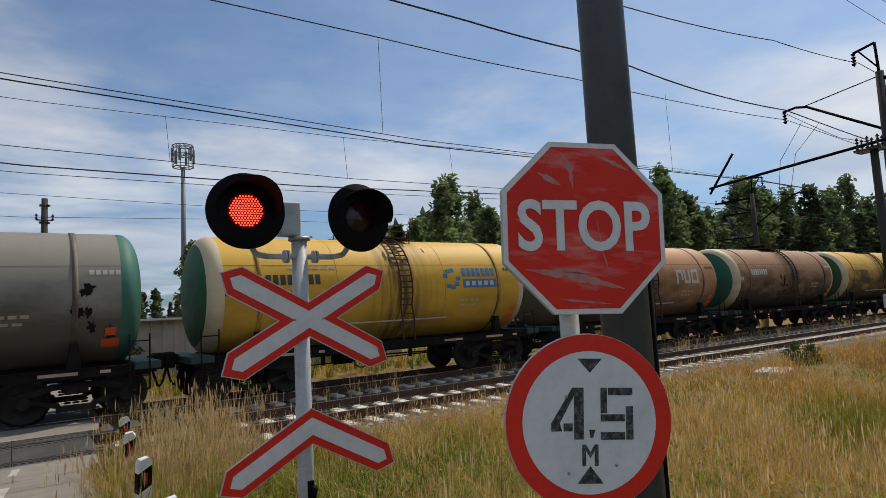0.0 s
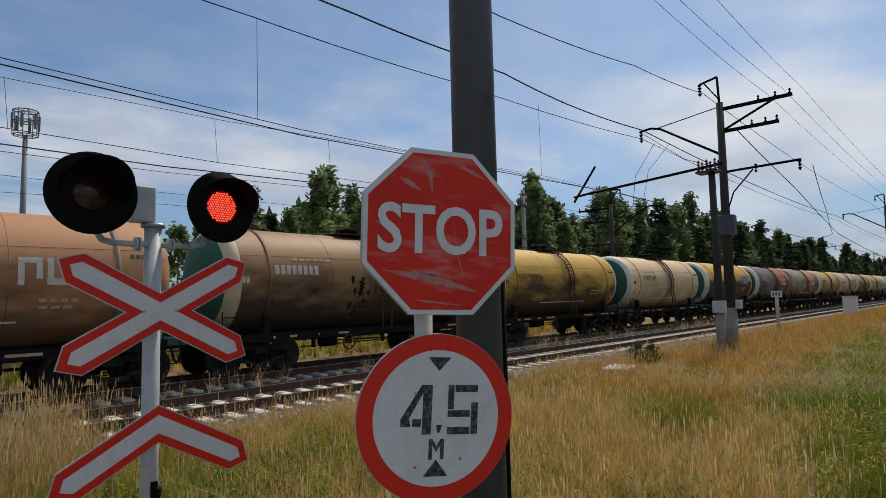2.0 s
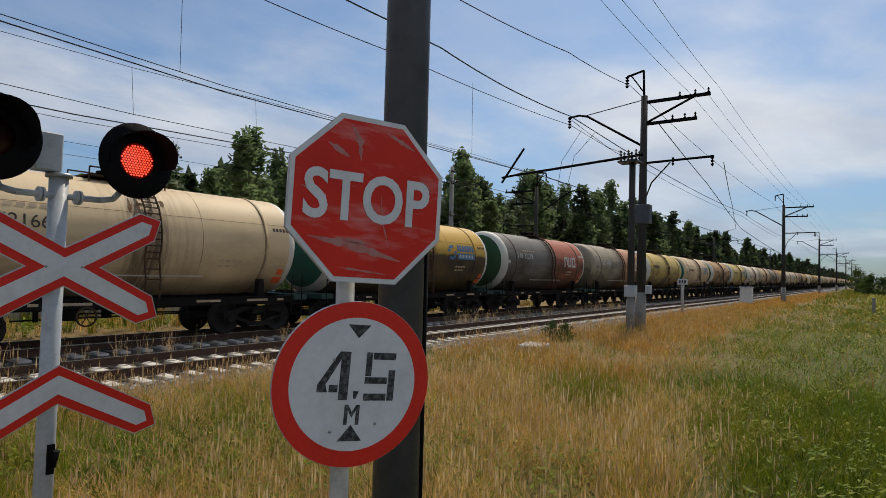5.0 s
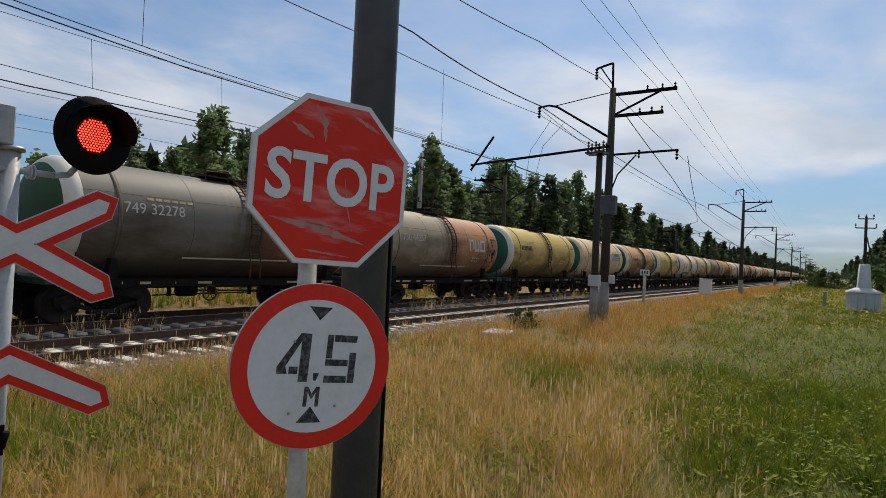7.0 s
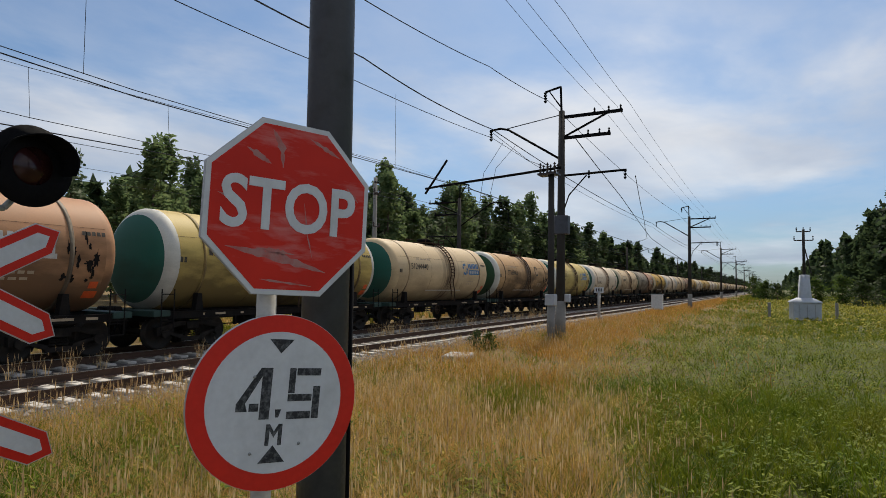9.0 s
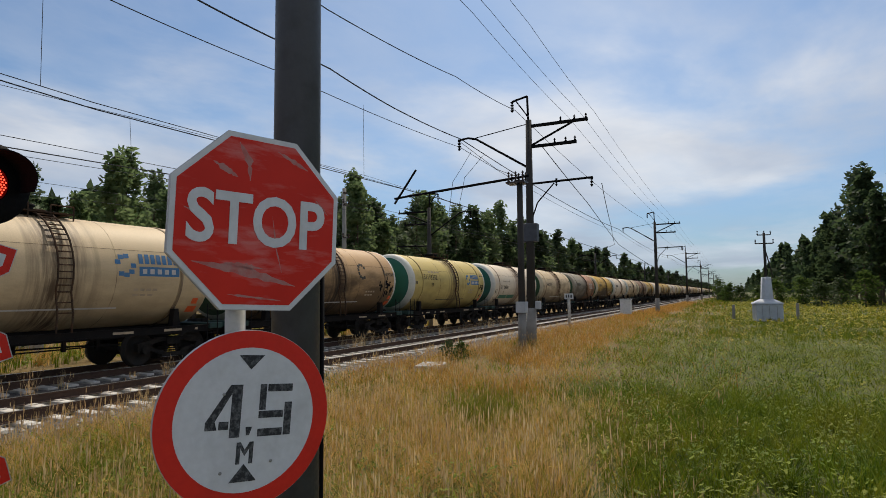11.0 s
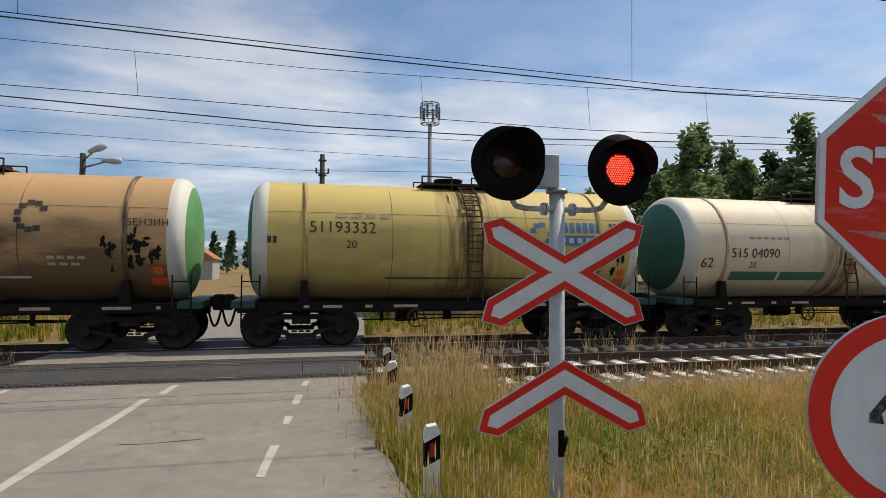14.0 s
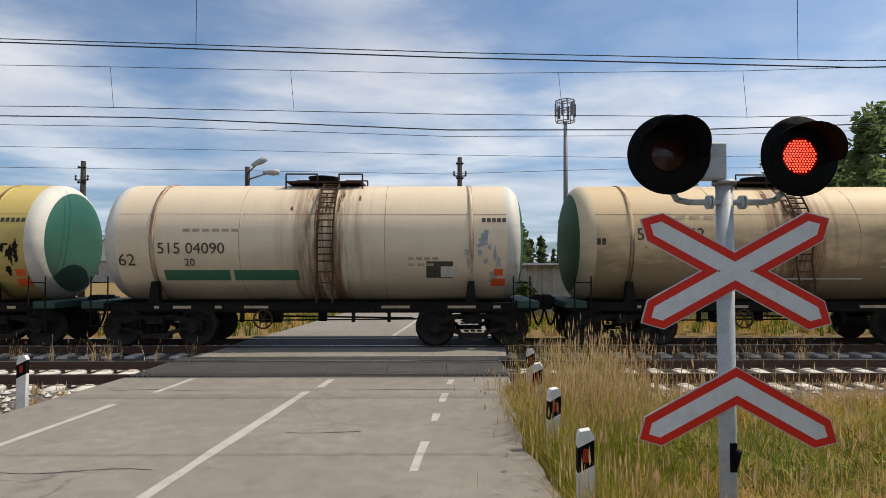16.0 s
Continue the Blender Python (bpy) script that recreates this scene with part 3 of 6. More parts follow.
YELLOW, PALEYEL, OCHRE = (0.60, 0.36, 0.055), (0.62, 0.47, 0.15), (0.58, 0.42, 0.12)
CREAM, WHITE, BEIGE = (0.68, 0.51, 0.30), (0.76, 0.63, 0.46), (0.56, 0.34, 0.155)
GREY, BROWN, ORANGE, REDOR = (0.25, 0.235, 0.20), (0.33, 0.18, 0.085), (0.50, 0.24, 0.11), (0.42, 0.11, 0.05)
TEAL, GREEN, DKGREEN, LTGREEN = (0.015, 0.115, 0.085), (0.018, 0.10, 0.05), (0.02, 0.075, 0.03), (0.10, 0.30, 0.10)
RINGW, RINGC = (0.66, 0.64, 0.57), (0.60, 0.50, 0.34)

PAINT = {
    "yellow": tank_paint("yellow_tank_paint", YELLOW, soil_and_shade=0.75),
    "bright_yellow": tank_paint("bright_yellow_tank_paint", (0.66, 0.38, 0.035), soil_and_shade=0.35),
    "yellow_black": tank_paint("yellow_tank_paint_over_black", YELLOW, lower=(0.012, 0.011, 0.011), soil_and_shade=0.3),
    "pale_yellow": tank_paint("pale_yellow_tank_paint", PALEYEL, soil_and_shade=0.42),
    "ochre": tank_paint("ochre_tank_paint", OCHRE, soil_and_shade=0.55),
    "cream": tank_paint("cream_tank_paint", CREAM, soil_and_shade=0.38, rustiness=0.4),
    "rusty_cream": tank_paint("rust_streaked_cream_tank_paint", CREAM, soil_and_shade=0.45, rustiness=0.9, streak=1.0, spill=(0.26, 0.13, 0.06)),
    "white": tank_paint("off_white_tank_paint", WHITE, soil_and_shade=0.15, streak=0.85, spill=(0.24, 0.11, 0.045)),
    "beige": tank_paint("beige_tank_paint", BEIGE, soil_and_shade=0.6, rustiness=0.5, streak=1.0, spill=(0.03, 0.018, 0.011)),
    "grey": tank_paint("grey_tank_paint", GREY, soil_and_shade=0.5),
    "brown": tank_paint("brown_tank_paint", BROWN, soil_and_shade=0.8, rustiness=0.6, streak=0.95, spill=(0.03, 0.019, 0.012)),
    "grey_beige": tank_paint("grey_beige_tank_paint", (0.33, 0.275, 0.195), soil_and_shade=0.5),
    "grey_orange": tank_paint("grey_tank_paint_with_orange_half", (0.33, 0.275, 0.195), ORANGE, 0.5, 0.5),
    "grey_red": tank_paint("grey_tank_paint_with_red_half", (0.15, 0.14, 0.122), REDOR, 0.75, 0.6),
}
CAPS = {n: tank_paint(n + "_end_paint", c, soil_and_shade=0.4, streak=0.1) for n, c in
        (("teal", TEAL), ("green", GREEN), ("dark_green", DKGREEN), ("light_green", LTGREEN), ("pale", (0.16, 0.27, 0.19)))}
RINGS = {"white": tank_paint("white_ring_paint", RINGW, soil_and_shade=0.4, streak=0.1), "cream": tank_paint("cream_ring_paint", RINGC, soil_and_shade=0.4, streak=0.1), "teal": tank_paint("chipped_teal_ring_paint", (0.03, 0.15, 0.115), soil_and_shade=0.4, streak=0.1, rustiness=0.8)}

L2 = 5.21  # half of the tank's length


def dome(x0, x1, n=7):
    """Profile of a dished end between two shares of its rise."""
    out = []
    for i in range(n + 1):
        w = math.pi / 2 * (x0 + (x1 - x0) * i / n)
        out.append((L2 - 0.46 + 0.46 * math.sin(w) ** 0.9, R_TANK * math.cos(w) ** 0.55))
    return out


bm = bmesh.new()
lathe(bm, [(-4.7, R_TANK), (-2.6, R_TANK), (0, R_TANK), (2.6, R_TANK), (4.7, R_TANK)], seg=40)
ME_TANK = mesh_of("tank", bm, PAINT["yellow"])
bm = bmesh.new()
lathe(bm, [(4.7, R_TANK)] + dome(0.0, 0.45), seg=40)
ME_RING = mesh_of("end_ring", bm, RINGS["white"])
bm = bmesh.new()
lathe(bm, dome(0.45, 1.0), seg=40)
ME_CAP = mesh_of("end_cap", bm, CAPS["teal"])
bm = bmesh.new()
lathe(bm, [(-0.055, R_TANK), (-0.055, R_TANK + 0.02), (0.055, R_TANK + 0.02), (0.055, R_TANK)], seg=40)
ME_HOOP = mesh_of("hoop", bm, PAINT["yellow"])
bm = bmesh.new()
lathe(bm, [(-0.008, R_TANK - 0.002), (-0.008, R_TANK + 0.003), (0.008, R_TANK + 0.003), (0.008, R_TANK - 0.002)], seg=40)
ME_SEAM = mesh_of("weld_seam", bm, M_RUSTY)


def make_wagon():
    w = thing("tank_wagon", (0, 0, 0), "tank wagon", "freight wagon", "wagons of the train")
    tank = part("tank", ME_TANK, None, w, at=(0, 0, Z_TANK))
    for s in (1, -1):
        turn = pose(0, 0, Z_TANK, 0, 0, 0 if s > 0 else 180)
        part("end_ring", ME_RING, None, w, "painted ring round the tank end", at=turn)
        part("end_cap", ME_CAP, None, w, "painted dished tank end", at=turn)
        part("weld_seam", ME_SEAM, None, w, at=(s * 1.75, 0, Z_TANK))
        part("hoop", ME_HOOP, None, w, "flat steel strap over the tank", at=(s * 3.84, 0, Z_TANK))
    # centre sill, side sills and end beams
    bm = bmesh.new()
    box(bm, -5.45, 5.45, -0.24, 0.24, 0.78, 1.12)
    for x in (-3.9, -1.3, 1.3, 3.9):
        box(bm, x - 0.12, x + 0.12, -1.33, 1.33, 0.86, 1.06)
    part("underframe", bm, M_UNDER, w)
    bm = bmesh.new()
    for z0, z1, y0, y1 in ((0.92, 1.10, -0.03, 0.03), (1.085, 1.11, -0.06, 0.06), (0.91, 0.935, -0.06, 0.06)):
        box(bm, -5.4, 5.4, y0, y1, z0, z1)
    sill = mesh_of("side_sill", bm, M_UNDER)
    for y in (-1.39, 1.39):
        part("side_sill", sill, None, w, "black channel-section side sill", at=(0, y, 0))
    for s in (-1, 1):
        bm = bmesh.new()
        a, b = sorted((s * 4.95, s * 5.48))
        box(bm, a, b, -1.5, 1.5, 0.98, 1.15)
        part("end_platform", bevelled(bm, 0.015, 1), M_GREENFRAME, w, "dark green end platform")
        # coupler head and shank
        bm = bmesh.new()
        a, b = sorted((s * 5.43, s * 5.72))
        box(bm, a, b, -0.11, 0.11, 0.94, 1.18)
        a, b = sorted((s * 5.55, s * 5.783))
        box(bm, a, b, -0.24, 0.2, 0.86, 1.24)
        part("coupler", bevelled(bm, 0.03, 1), M_UNDER, w, "cast automatic coupler")
        # brake hose in a hanging bow
        bm = bmesh.new()
        pts = [(s * (5.46 + 0.32 * u), -0.42, 0.98 - 0.5 * math.sin(math.pi * u * 0.95)) for u in [i / 7 for i in range(8)]]
        path_tube(bm, pts, 0.028, 7)
        part("brake_hose", bm, M_BLACK, w, "black rubber brake hose")
        # saddles under the straps
        for y in (-1, 1):
            bm = bmesh.new()
            prism(bm, [(s * 3.84 - 0.14, 1.08), (s * 3.84 + 0.14, 1.08), (s * 3.84 + 0.07, 1.62), (s * 3.84 - 0.07, 1.62)], y * 1.22 - 0.1, y * 1.22 + 0.1)
            part("saddle", bm, M_UNDER, w)
        # short steps at the ends
        bm = bmesh.new()
        for x in (s * 4.85, s * 5.25):
            tube(bm, (x, -1.5, 0.55), (x, -1.5, 1.75), 0.018, seg=6)
        for z in (0.56, 0.85, 1.6):
            tube(bm, (s * 4.85, -1.5, z), (s * 5.25, -1.5, z), 0.016, seg=6)
        part("end_step", bm, M_UNDER, w, "steel step with handrail")
    # side ladder, platform and hatch
    def flank(a, r=R_TANK + 0.1):
        return (-math.sin(a) * r, Z_TANK + math.cos(a) * r)
    bm = bmesh.new()
    pts = [flank(radians(a)) for a in range(12, 118, 12)] + [(-1.62, 1.6), (-1.6, 1.12)]
    for x in (0.14, 0.52):
        path_tube(bm, [(x, p, z) for p, z in pts], 0.026, 6)
    ladder = part("ladder", bm, M_RUSTY, w, "dark rusty side ladder")
    bm = bmesh.new()
    tube(bm, (0.14, 0, 0), (0.52, 0, 0), 0.02, seg=6)
    rung = mesh_of("rung", bm, M_RUSTY)
    for i in range(len(pts) * 2 - 3):
        p, q = pts[i // 2], pts[(i + 1) // 2]
        part("rung", rung, None, ladder, at=(0, (p[0] + q[0]) / 2, (p[1] + q[1]) / 2))
    bm = bmesh.new()
    top = Z_TANK + R_TANK
    box(bm, -0.85, 1.1, -0.62, 0.62, top + 0.02, top + 0.06)
    deck = part("hatch_platform", bm, M_RUSTY, w, "rusty hatch platform")
    for y in (-0.6, 0.6):
        for x0, x1 in ((-0.85, -0.05), (0.5, 1.1)):
            bm = bmesh.new()
            path_tube(bm, [(x0, y, top - 0.2), (x0, y, top + 0.24), (x1, y, top + 0.24), (x1, y, top - 0.2)], 0.021, 6)
            part("handrail", bm, M_RUSTY, deck, "low bent handrail")
    bm = bmesh.new()
    lathe(bm, [(top - 0.1, 0.36), (top + 0.16, 0.36), (top + 0.2, 0.4), (top + 0.24, 0.4), (top + 0.3, 0.0)], "Z", 20, (0.0, 0, 0))
    part("hatch", bm, M_UNDER, w, "round hatch lid")
    for x in (0.75, 0.95):
        bm = bmesh.new()
        lathe(bm, [(top - 0.06, 0.09), (top + 0.12, 0.09), (top + 0.16, 0.0)], "Z", 12, (x, 0, 0))
        part("valve", bm, M_UNDER, w, "small valve on the tank")
    # brake gear and drain valve between the bogies
    bm = bmesh.new()
    tube(bm, (-1.5, -0.5, 0.72), (-0.95, -0.5, 0.72), 0.17, seg=14)
    tube(bm, (-0.95, -0.5, 0.72), (2.4, -0.45, 0.66), 0.025, seg=6)
    tube(bm, (-2.4, -0.7, 0.62), (2.6, -0.7, 0.66), 0.02, seg=6)
    tube(bm, (0, 0, 0.55), (0, 0, 1.15), 0.12, seg=12)
    for x in (-1.9, 0.9, 1.8):
        box(bm, x - 0.04, x + 0.04, -0.75, -0.65, 0.58, 0.95)
    part("brake_gear", bm, M_UNDER, w, "brake cylinder and rods")
    bm = bmesh.new()
    lathe(bm, [(-0.02, 0.20), (-0.02, 0.235), (0.02, 0.235), (0.02, 0.20), (-0.02, 0.20)], "Y", 18, (-1.15, -1.5, 0.72))
    for a in range(3):
        q = a * math.pi / 3
        tube(bm, (-1.15 + 0.21 * math.cos(q), -1.5, 0.72 + 0.21 * math.sin(q)), (-1.15 - 0.21 * math.cos(q), -1.5, 0.72 - 0.21 * math.sin(q)), 0.013, seg=5)
    part("brake_handwheel", bm, M_RUSTY, w, "spoked brake handwheel")
    # bogies
    for s in (-1, 1):
        bx = s * 3.9
        bog = part("bogie", bogie_frame(), None, w, "three-piece cast bogie", at=(bx, 0, 0))
        for dx in (-0.925, 0.925):
            for y in (-0.79, 0.79):
                part("wheel", ME_WHEEL, None, bog, "solid steel wheel", at=pose(dx, y, 0.4785, 0, 0, 0 if y < 0 else 180))
        for y in (-1.02, 1.02):
            for dx in (-0.16, 0, 0.16):
                part("spring", ME_SPRING, None, bog, at=(dx, y, 0.34))
    return w


bm = bmesh.new()
lathe(bm, [(-0.1, 0.0), (-0.13, 0.1), (-0.05, 0.12), (-0.02, 0.36), (-0.065, 0.42), (-0.065, 0.4785), (0.05, 0.4785), (0.055, 0.51), (0.085, 0.5), (0.085, 0.2), (0.2, 0.1), (0.75, 0.085), (0.75, 0.0)], "Y", 16)
ME_WHEEL = mesh_of("wheel", bm, M_WHEEL)
bm = bmesh.new()
for k in range(4):
    lathe(bm, [(0.03 + k * 0.065, 0.05), (0.05 + k * 0.065, 0.075), (0.07 + k * 0.065, 0.05)], "Z", 6)
ME_SPRING = mesh_of("spring", bm, M_BOGIE)
_bogie = []


def bogie_frame():
    if not _bogie:
        bm = bmesh.new()
        for y in (-1.02, 1.02):
            y0, y1 = y - 0.09, y + 0.09
            prism(bm, [(-1.16, 0.42), (-0.72, 0.42), (-0.36, 0.3), (-0.36, 0.22), (0.36, 0.22), (0.36, 0.3), (0.72, 0.42), (1.16, 0.42), (1.16, 0.64), (0.45, 0.80), (-0.45, 0.80), (-1.16, 0.64)], y0, y1,
                  hole=[(-0.9, 0.52), (-0.7, 0.5), (-0.3, 0.4), (-0.28, 0.34), (0.28, 0.34), (0.3, 0.4), (0.7, 0.5), (0.9, 0.52), (0.9, 0.56), (0.4, 0.68), (-0.4, 0.68), (-0.9, 0.56)])
            for dx in (-0.925, 0.925):
                tube(bm, (dx, y - 0.16 if y < 0 else y + 0.16, 0.4785), (dx, y, 0.4785), 0.13, seg=14)
        box(bm, -0.22, 0.22, -1.15, 1.15, 0.58, 0.78)
        _bogie.append(mesh_of("bogie", bm, M_BOGIE))
    return _bogie[0]


# each wagon in order from the head: paint, end colour, ring, words for its look
CONSIST = [
    ("grey", "teal", "teal", "grey tank wagon with a chipped teal end"),
    ("bright_yellow", "green", "cream", "yellow tank wagon with a green end and blue lettering"),
    ("grey_orange", "dark_green", "same", "grey-beige tank wagon with an orange half"),
    ("brown", "teal", "cream", "rusty brown tank wagon with a teal end"),
    ("yellow", "dark_green", "cream", "dirty yellow tank wagon with a dark green end"),
    ("cream", "teal", "white", "cream tank wagon with a teal end"),
    ("yellow_black", "teal", "white", "tank wagon yellow above and black below with a blue badge"),
    ("grey_red", "dark_green", "white", "dark grey tank wagon with a red half"),
    ("grey_orange", "dark_green", "same", "grey tank wagon with an orange-red half"),
    ("ochre", "teal", "white", "ochre tank wagon with a teal end and white ring"),
    ("cream", "teal", "same", "cream tank wagon with a teal end"),
    ("beige", "light_green", "white", "orange-beige tank wagon with dark stains and a green end"),
    ("pale_yellow", "teal", "white", "faded yellow tank wagon with white rings"),
    ("white", "teal", "white", "off-white tank wagon with green stripes"),
    ("rusty_cream", "dark_green", "cream", "cream tank wagon with rusty runs"),
    ("grey_orange", "dark_green", "same", "grey tank wagon with an orange half"),
    ("yellow", "green", "cream", "faded yellow tank wagon with cream ring"),
    ("white", "green", "white", "off-white tank wagon with a green end"),
    ("cream", "green", "white", "cream tank wagon with a green end"),
    ("brown", "teal", "cream", "brown tank wagon with a teal end"),
]
N_WAGONS = 60
WAGON = make_wagon()
WAGONS = []
_rng = random.Random(11)
for i in range(N_WAGONS):
    w = WAGON if i == 0 else copy_thing(WAGON, Matrix())
    pal = CONSIST[i] if i < len(CONSIST) else _rng.choice(CONSIST[9:])
    main = PAINT[pal[0]]
    tagged(w, pal[3])
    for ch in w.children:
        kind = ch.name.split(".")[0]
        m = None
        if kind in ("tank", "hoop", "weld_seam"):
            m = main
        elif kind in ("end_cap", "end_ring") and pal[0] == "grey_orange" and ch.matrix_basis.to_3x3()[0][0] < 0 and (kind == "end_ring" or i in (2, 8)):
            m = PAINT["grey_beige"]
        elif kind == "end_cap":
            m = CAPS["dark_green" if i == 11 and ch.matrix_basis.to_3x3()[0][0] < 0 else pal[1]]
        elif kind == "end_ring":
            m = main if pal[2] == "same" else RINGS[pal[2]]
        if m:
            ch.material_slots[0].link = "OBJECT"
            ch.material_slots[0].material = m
    WAGONS.append(w)



def decal(name, x0, x1, z0, z1, material, w, label="", lift=0.007):
    """A painted patch that follows the curve of the tank's near flank; z from the tank's axis."""
    bm = bmesh.new()
    a0, a1 = math.asin(z0 / R_TANK), math.asin(z1 / R_TANK)
    r, prev = R_TANK + lift, None
    for i in range(7):
        a = a0 + (a1 - a0) * i / 6
        cur = [bm.verts.new((x, -r * math.cos(a), Z_TANK + r * math.sin(a))) for x in (x0, x1)]
        if prev:
            bm.faces.new((prev[0], prev[1], cur[1], cur[0]))
        prev = cur
    part(name, bm, material, w, label)


def flank_words(text, x, z, size, material, w, label):
    a = math.asin(z / R_TANK)
    r = R_TANK + 0.012
    words("lettering", text, size, material, w, pose(x, -r * math.cos(a), Z_TANK + r * math.sin(a), -math.degrees(a), 0, 0), label)


def bars(x0, x1, z0, z1, n, material, w, label):
    step = (x1 - x0) / n
    for i in range(n):
        decal("painted_bar", x0 + i * step, x0 + (i + 0.72) * step, z0, z1, material, w, label)


def blotch(x, z, rx, rz, seed, material, w, lift):
    """An uneven stain on the near flank."""
    rr = random.Random(seed)
    bm = bmesh.new()
    r = R_TANK + lift
    ring = []
    for q in range(16):
        a, f = q * math.pi / 8, rr.uniform(0.35, 1.2)
        zz = max(-1.4, min(1.4, z + rz * f * math.sin(a)))
        w_a = math.asin(zz / R_TANK)
        ring.append(bm.verts.new((x + rx * f * math.cos(a), -r * math.cos(w_a), Z_TANK + r * math.sin(w_a))))
    w_a = math.asin(max(-1.4, min(1.4, z)) / R_TANK)
    mid = bm.verts.new((x, -r * math.cos(w_a), Z_TANK + r * math.sin(w_a)))
    for q in range(16):
        bm.faces.new((mid, ring[q], ring[(q + 1) % 16]))
    part("stain", bm, material, w)


def badge(w, x0, pale=None):
    """Blue company badge: a broken ring, faded bars and a blue strip."""
    for i in range(9):
        if i in (1, 5):
            continue
        a = i * 2 * math.pi / 9
        decal("badge_piece", x0 + 0.24 * math.cos(a) - 0.08, x0 + 0.24 * math.cos(a) + 0.08, 0.22 + 0.26 * math.sin(a) - 0.06, 0.22 + 0.26 * math.sin(a) + 0.06, M_BLUEMARK, w, "faded blue badge")
    bars(x0 + 0.42, x0 + 1.75, 0.28, 0.55, 7, pale or M_BLUEMARK, w, "faded blue bars")
    decal("blue_strip", x0 + 0.42, x0 + 1.75, -0.06, 0.2, M_BLUEMARK, w, "blue painted strip")
    for i in range(5):
        decal("painted_bar", x0 + 0.52 + i * 0.24, x0 + 0.66 + i * 0.24, 0.0, 0.14, M_PALEMARK, w, "pale bar", 0.011)


def placard(w, x0, z0):
    decal("placard", x0, x0 + 0.34, z0, z0 + 0.18, M_ORANGEMARK, w, "orange hazard placard")
    decal("placard", x0 + 0.05, x0 + 0.27, z0 + 0.25, z0 + 0.42, M_ORANGEMARK, w, "orange hazard placard")


def white_logo(w, x0):
    """Pale looped company mark, drawn as plain strokes."""
    for a, b, c, d in ((0.0, 0.07, -0.12, 0.3), (0.0, 0.32, 0.23, 0.3), (0.26, 0.33, -0.02, 0.3), (0.42, 0.49, -0.12, 0.3), (0.42, 0.74, -0.12, -0.04), (0.67, 0.74, -0.12, 0.3), (0.84, 1.2, 0.23, 0.3), (0.84, 0.91, -0.12, 0.3), (0.84, 1.25, -0.12, -0.05), (1.14, 1.21, -0.12, 0.3)):
        decal("mark_stroke", x0 + a * 1.25, x0 + b * 1.25 + 0.03, c * 1.3, d * 1.3 + 0.03, M_PALEMARK, w, "pale painted stroke")


W = WAGONS
for i in range(28):  # small markings that every wagon carries
    dark = M_PALEMARK if CONSIST[i % 20][0] in ("grey", "grey_red", "brown") else M_STENCIL
    if i != 13:
        bars(-4.7, -4.45, -0.1, 0.06, 2, dark, W[i], "small stencilled mark")
    bars(-3.1, -1.7, 0.54 - 0.33 * (i == 13), 0.61 - 0.33 * (i == 13), 6 if i % 2 else 4, M_FAINT, W[i], "faint worn lettering")
    bars(2.3, 3.1, -0.42 - 0.05 * (i % 3), -0.35 - 0.05 * (i % 3), 4, M_FAINT, W[i], "faint worn lettering")
    bars(2.3, 3.0, -0.56 - 0.05 * (i % 3), -0.50 - 0.05 * (i % 3), 3, M_FAINT, W[i], "faint worn lettering")
    if i < 18:
        for x0, x1 in ((-3.85, -3.72), (-3.4, -2.95), (-2.4, -2.22), (-1.7, -1.1), (1.6, 2.3), (3.2, 3.9), (4.3, 4.5)):
            bm = bmesh.new()
            box(bm, x0 + 0.07 * (i % 4), x1 + 0.05 * (i % 3), -1.426, -1.418, 0.975, 1.04)
            part("sill_mark", bm, M_FAINT, W[i], "faded stencilled mark on the sill")
    if i != 11:
        bars(4.1, 4.72, 0.45, 0.55, 5, dark, W[i], "small stencilled mark")
    decal("plate_seam", -4.7, 4.7, 0.64, 0.648, M_RUSTY, W[i], "", 0.003)
    if i != 13:
        decal("flank_rail", -1.9, 1.95, -0.93, -0.89, M_PALEMARK if i % 3 else M_STENCIL, W[i], "thin rail along the flank", 0.03)
    placard(W[i], 4.35, -1.1)
    if i not in (2, 4, 5, 7, 8, 10, 11, 12, 13, 14):
        bars(-3.7, -2.2, 0.14, 0.4, 8, dark, W[i], "stencilled number, worn")
badge(W[1], 2.0), badge(W[6], 2.0), badge(W[10], 2.0), badge(W[12], 2.15)
flank_words("51193332", -2.95, 0.28, 0.4, M_STENCIL, W[12], "stencilled wagon number")
flank_words("20", -2.75, -0.12, 0.27, M_STENCIL, W[12], "stencilled figures")
flank_words("515 04090", -2.9, -0.2, 0.38, M_STENCIL, W[13], "stencilled wagon number")
flank_words("20", -2.95, -0.53, 0.26, M_STENCIL, W[13], "stencilled figures")
flank_words("62", -4.45, -0.48, 0.42, M_STENCIL, W[13], "stencilled figures")
flank_words("54685953", -2.9, 0.14, 0.42, M_STENCIL, W[14], "stencilled wagon number")
flank_words("511 53336", -2.9, 0.14, 0.42, M_STENCIL, W[4], "stencilled wagon number")
flank_words("51244440", -2.9, 0.2, 0.4, M_STENCIL, W[10], "stencilled wagon number")
flank_words("749 32278", -2.9, 0.3, 0.4, M_PALEMARK, W[7], "pale stencilled wagon number")
flank_words("57421669", -2.6, 0.22, 0.42, M_STENCIL, W[5], "stencilled wagon number")
flank_words("730 44257", -2.75, 0.24, 0.4, M_PALEMARK, W[8], "pale stencilled wagon number")
flank_words("739 91572", -1.7, -0.08, 0.36, M_PALEMARK, W[2], "pale stencilled wagon number")
flank_words("106", -3.3, 0.32, 0.4, M_PALEMARK, W[2], "pale stencilled figures")
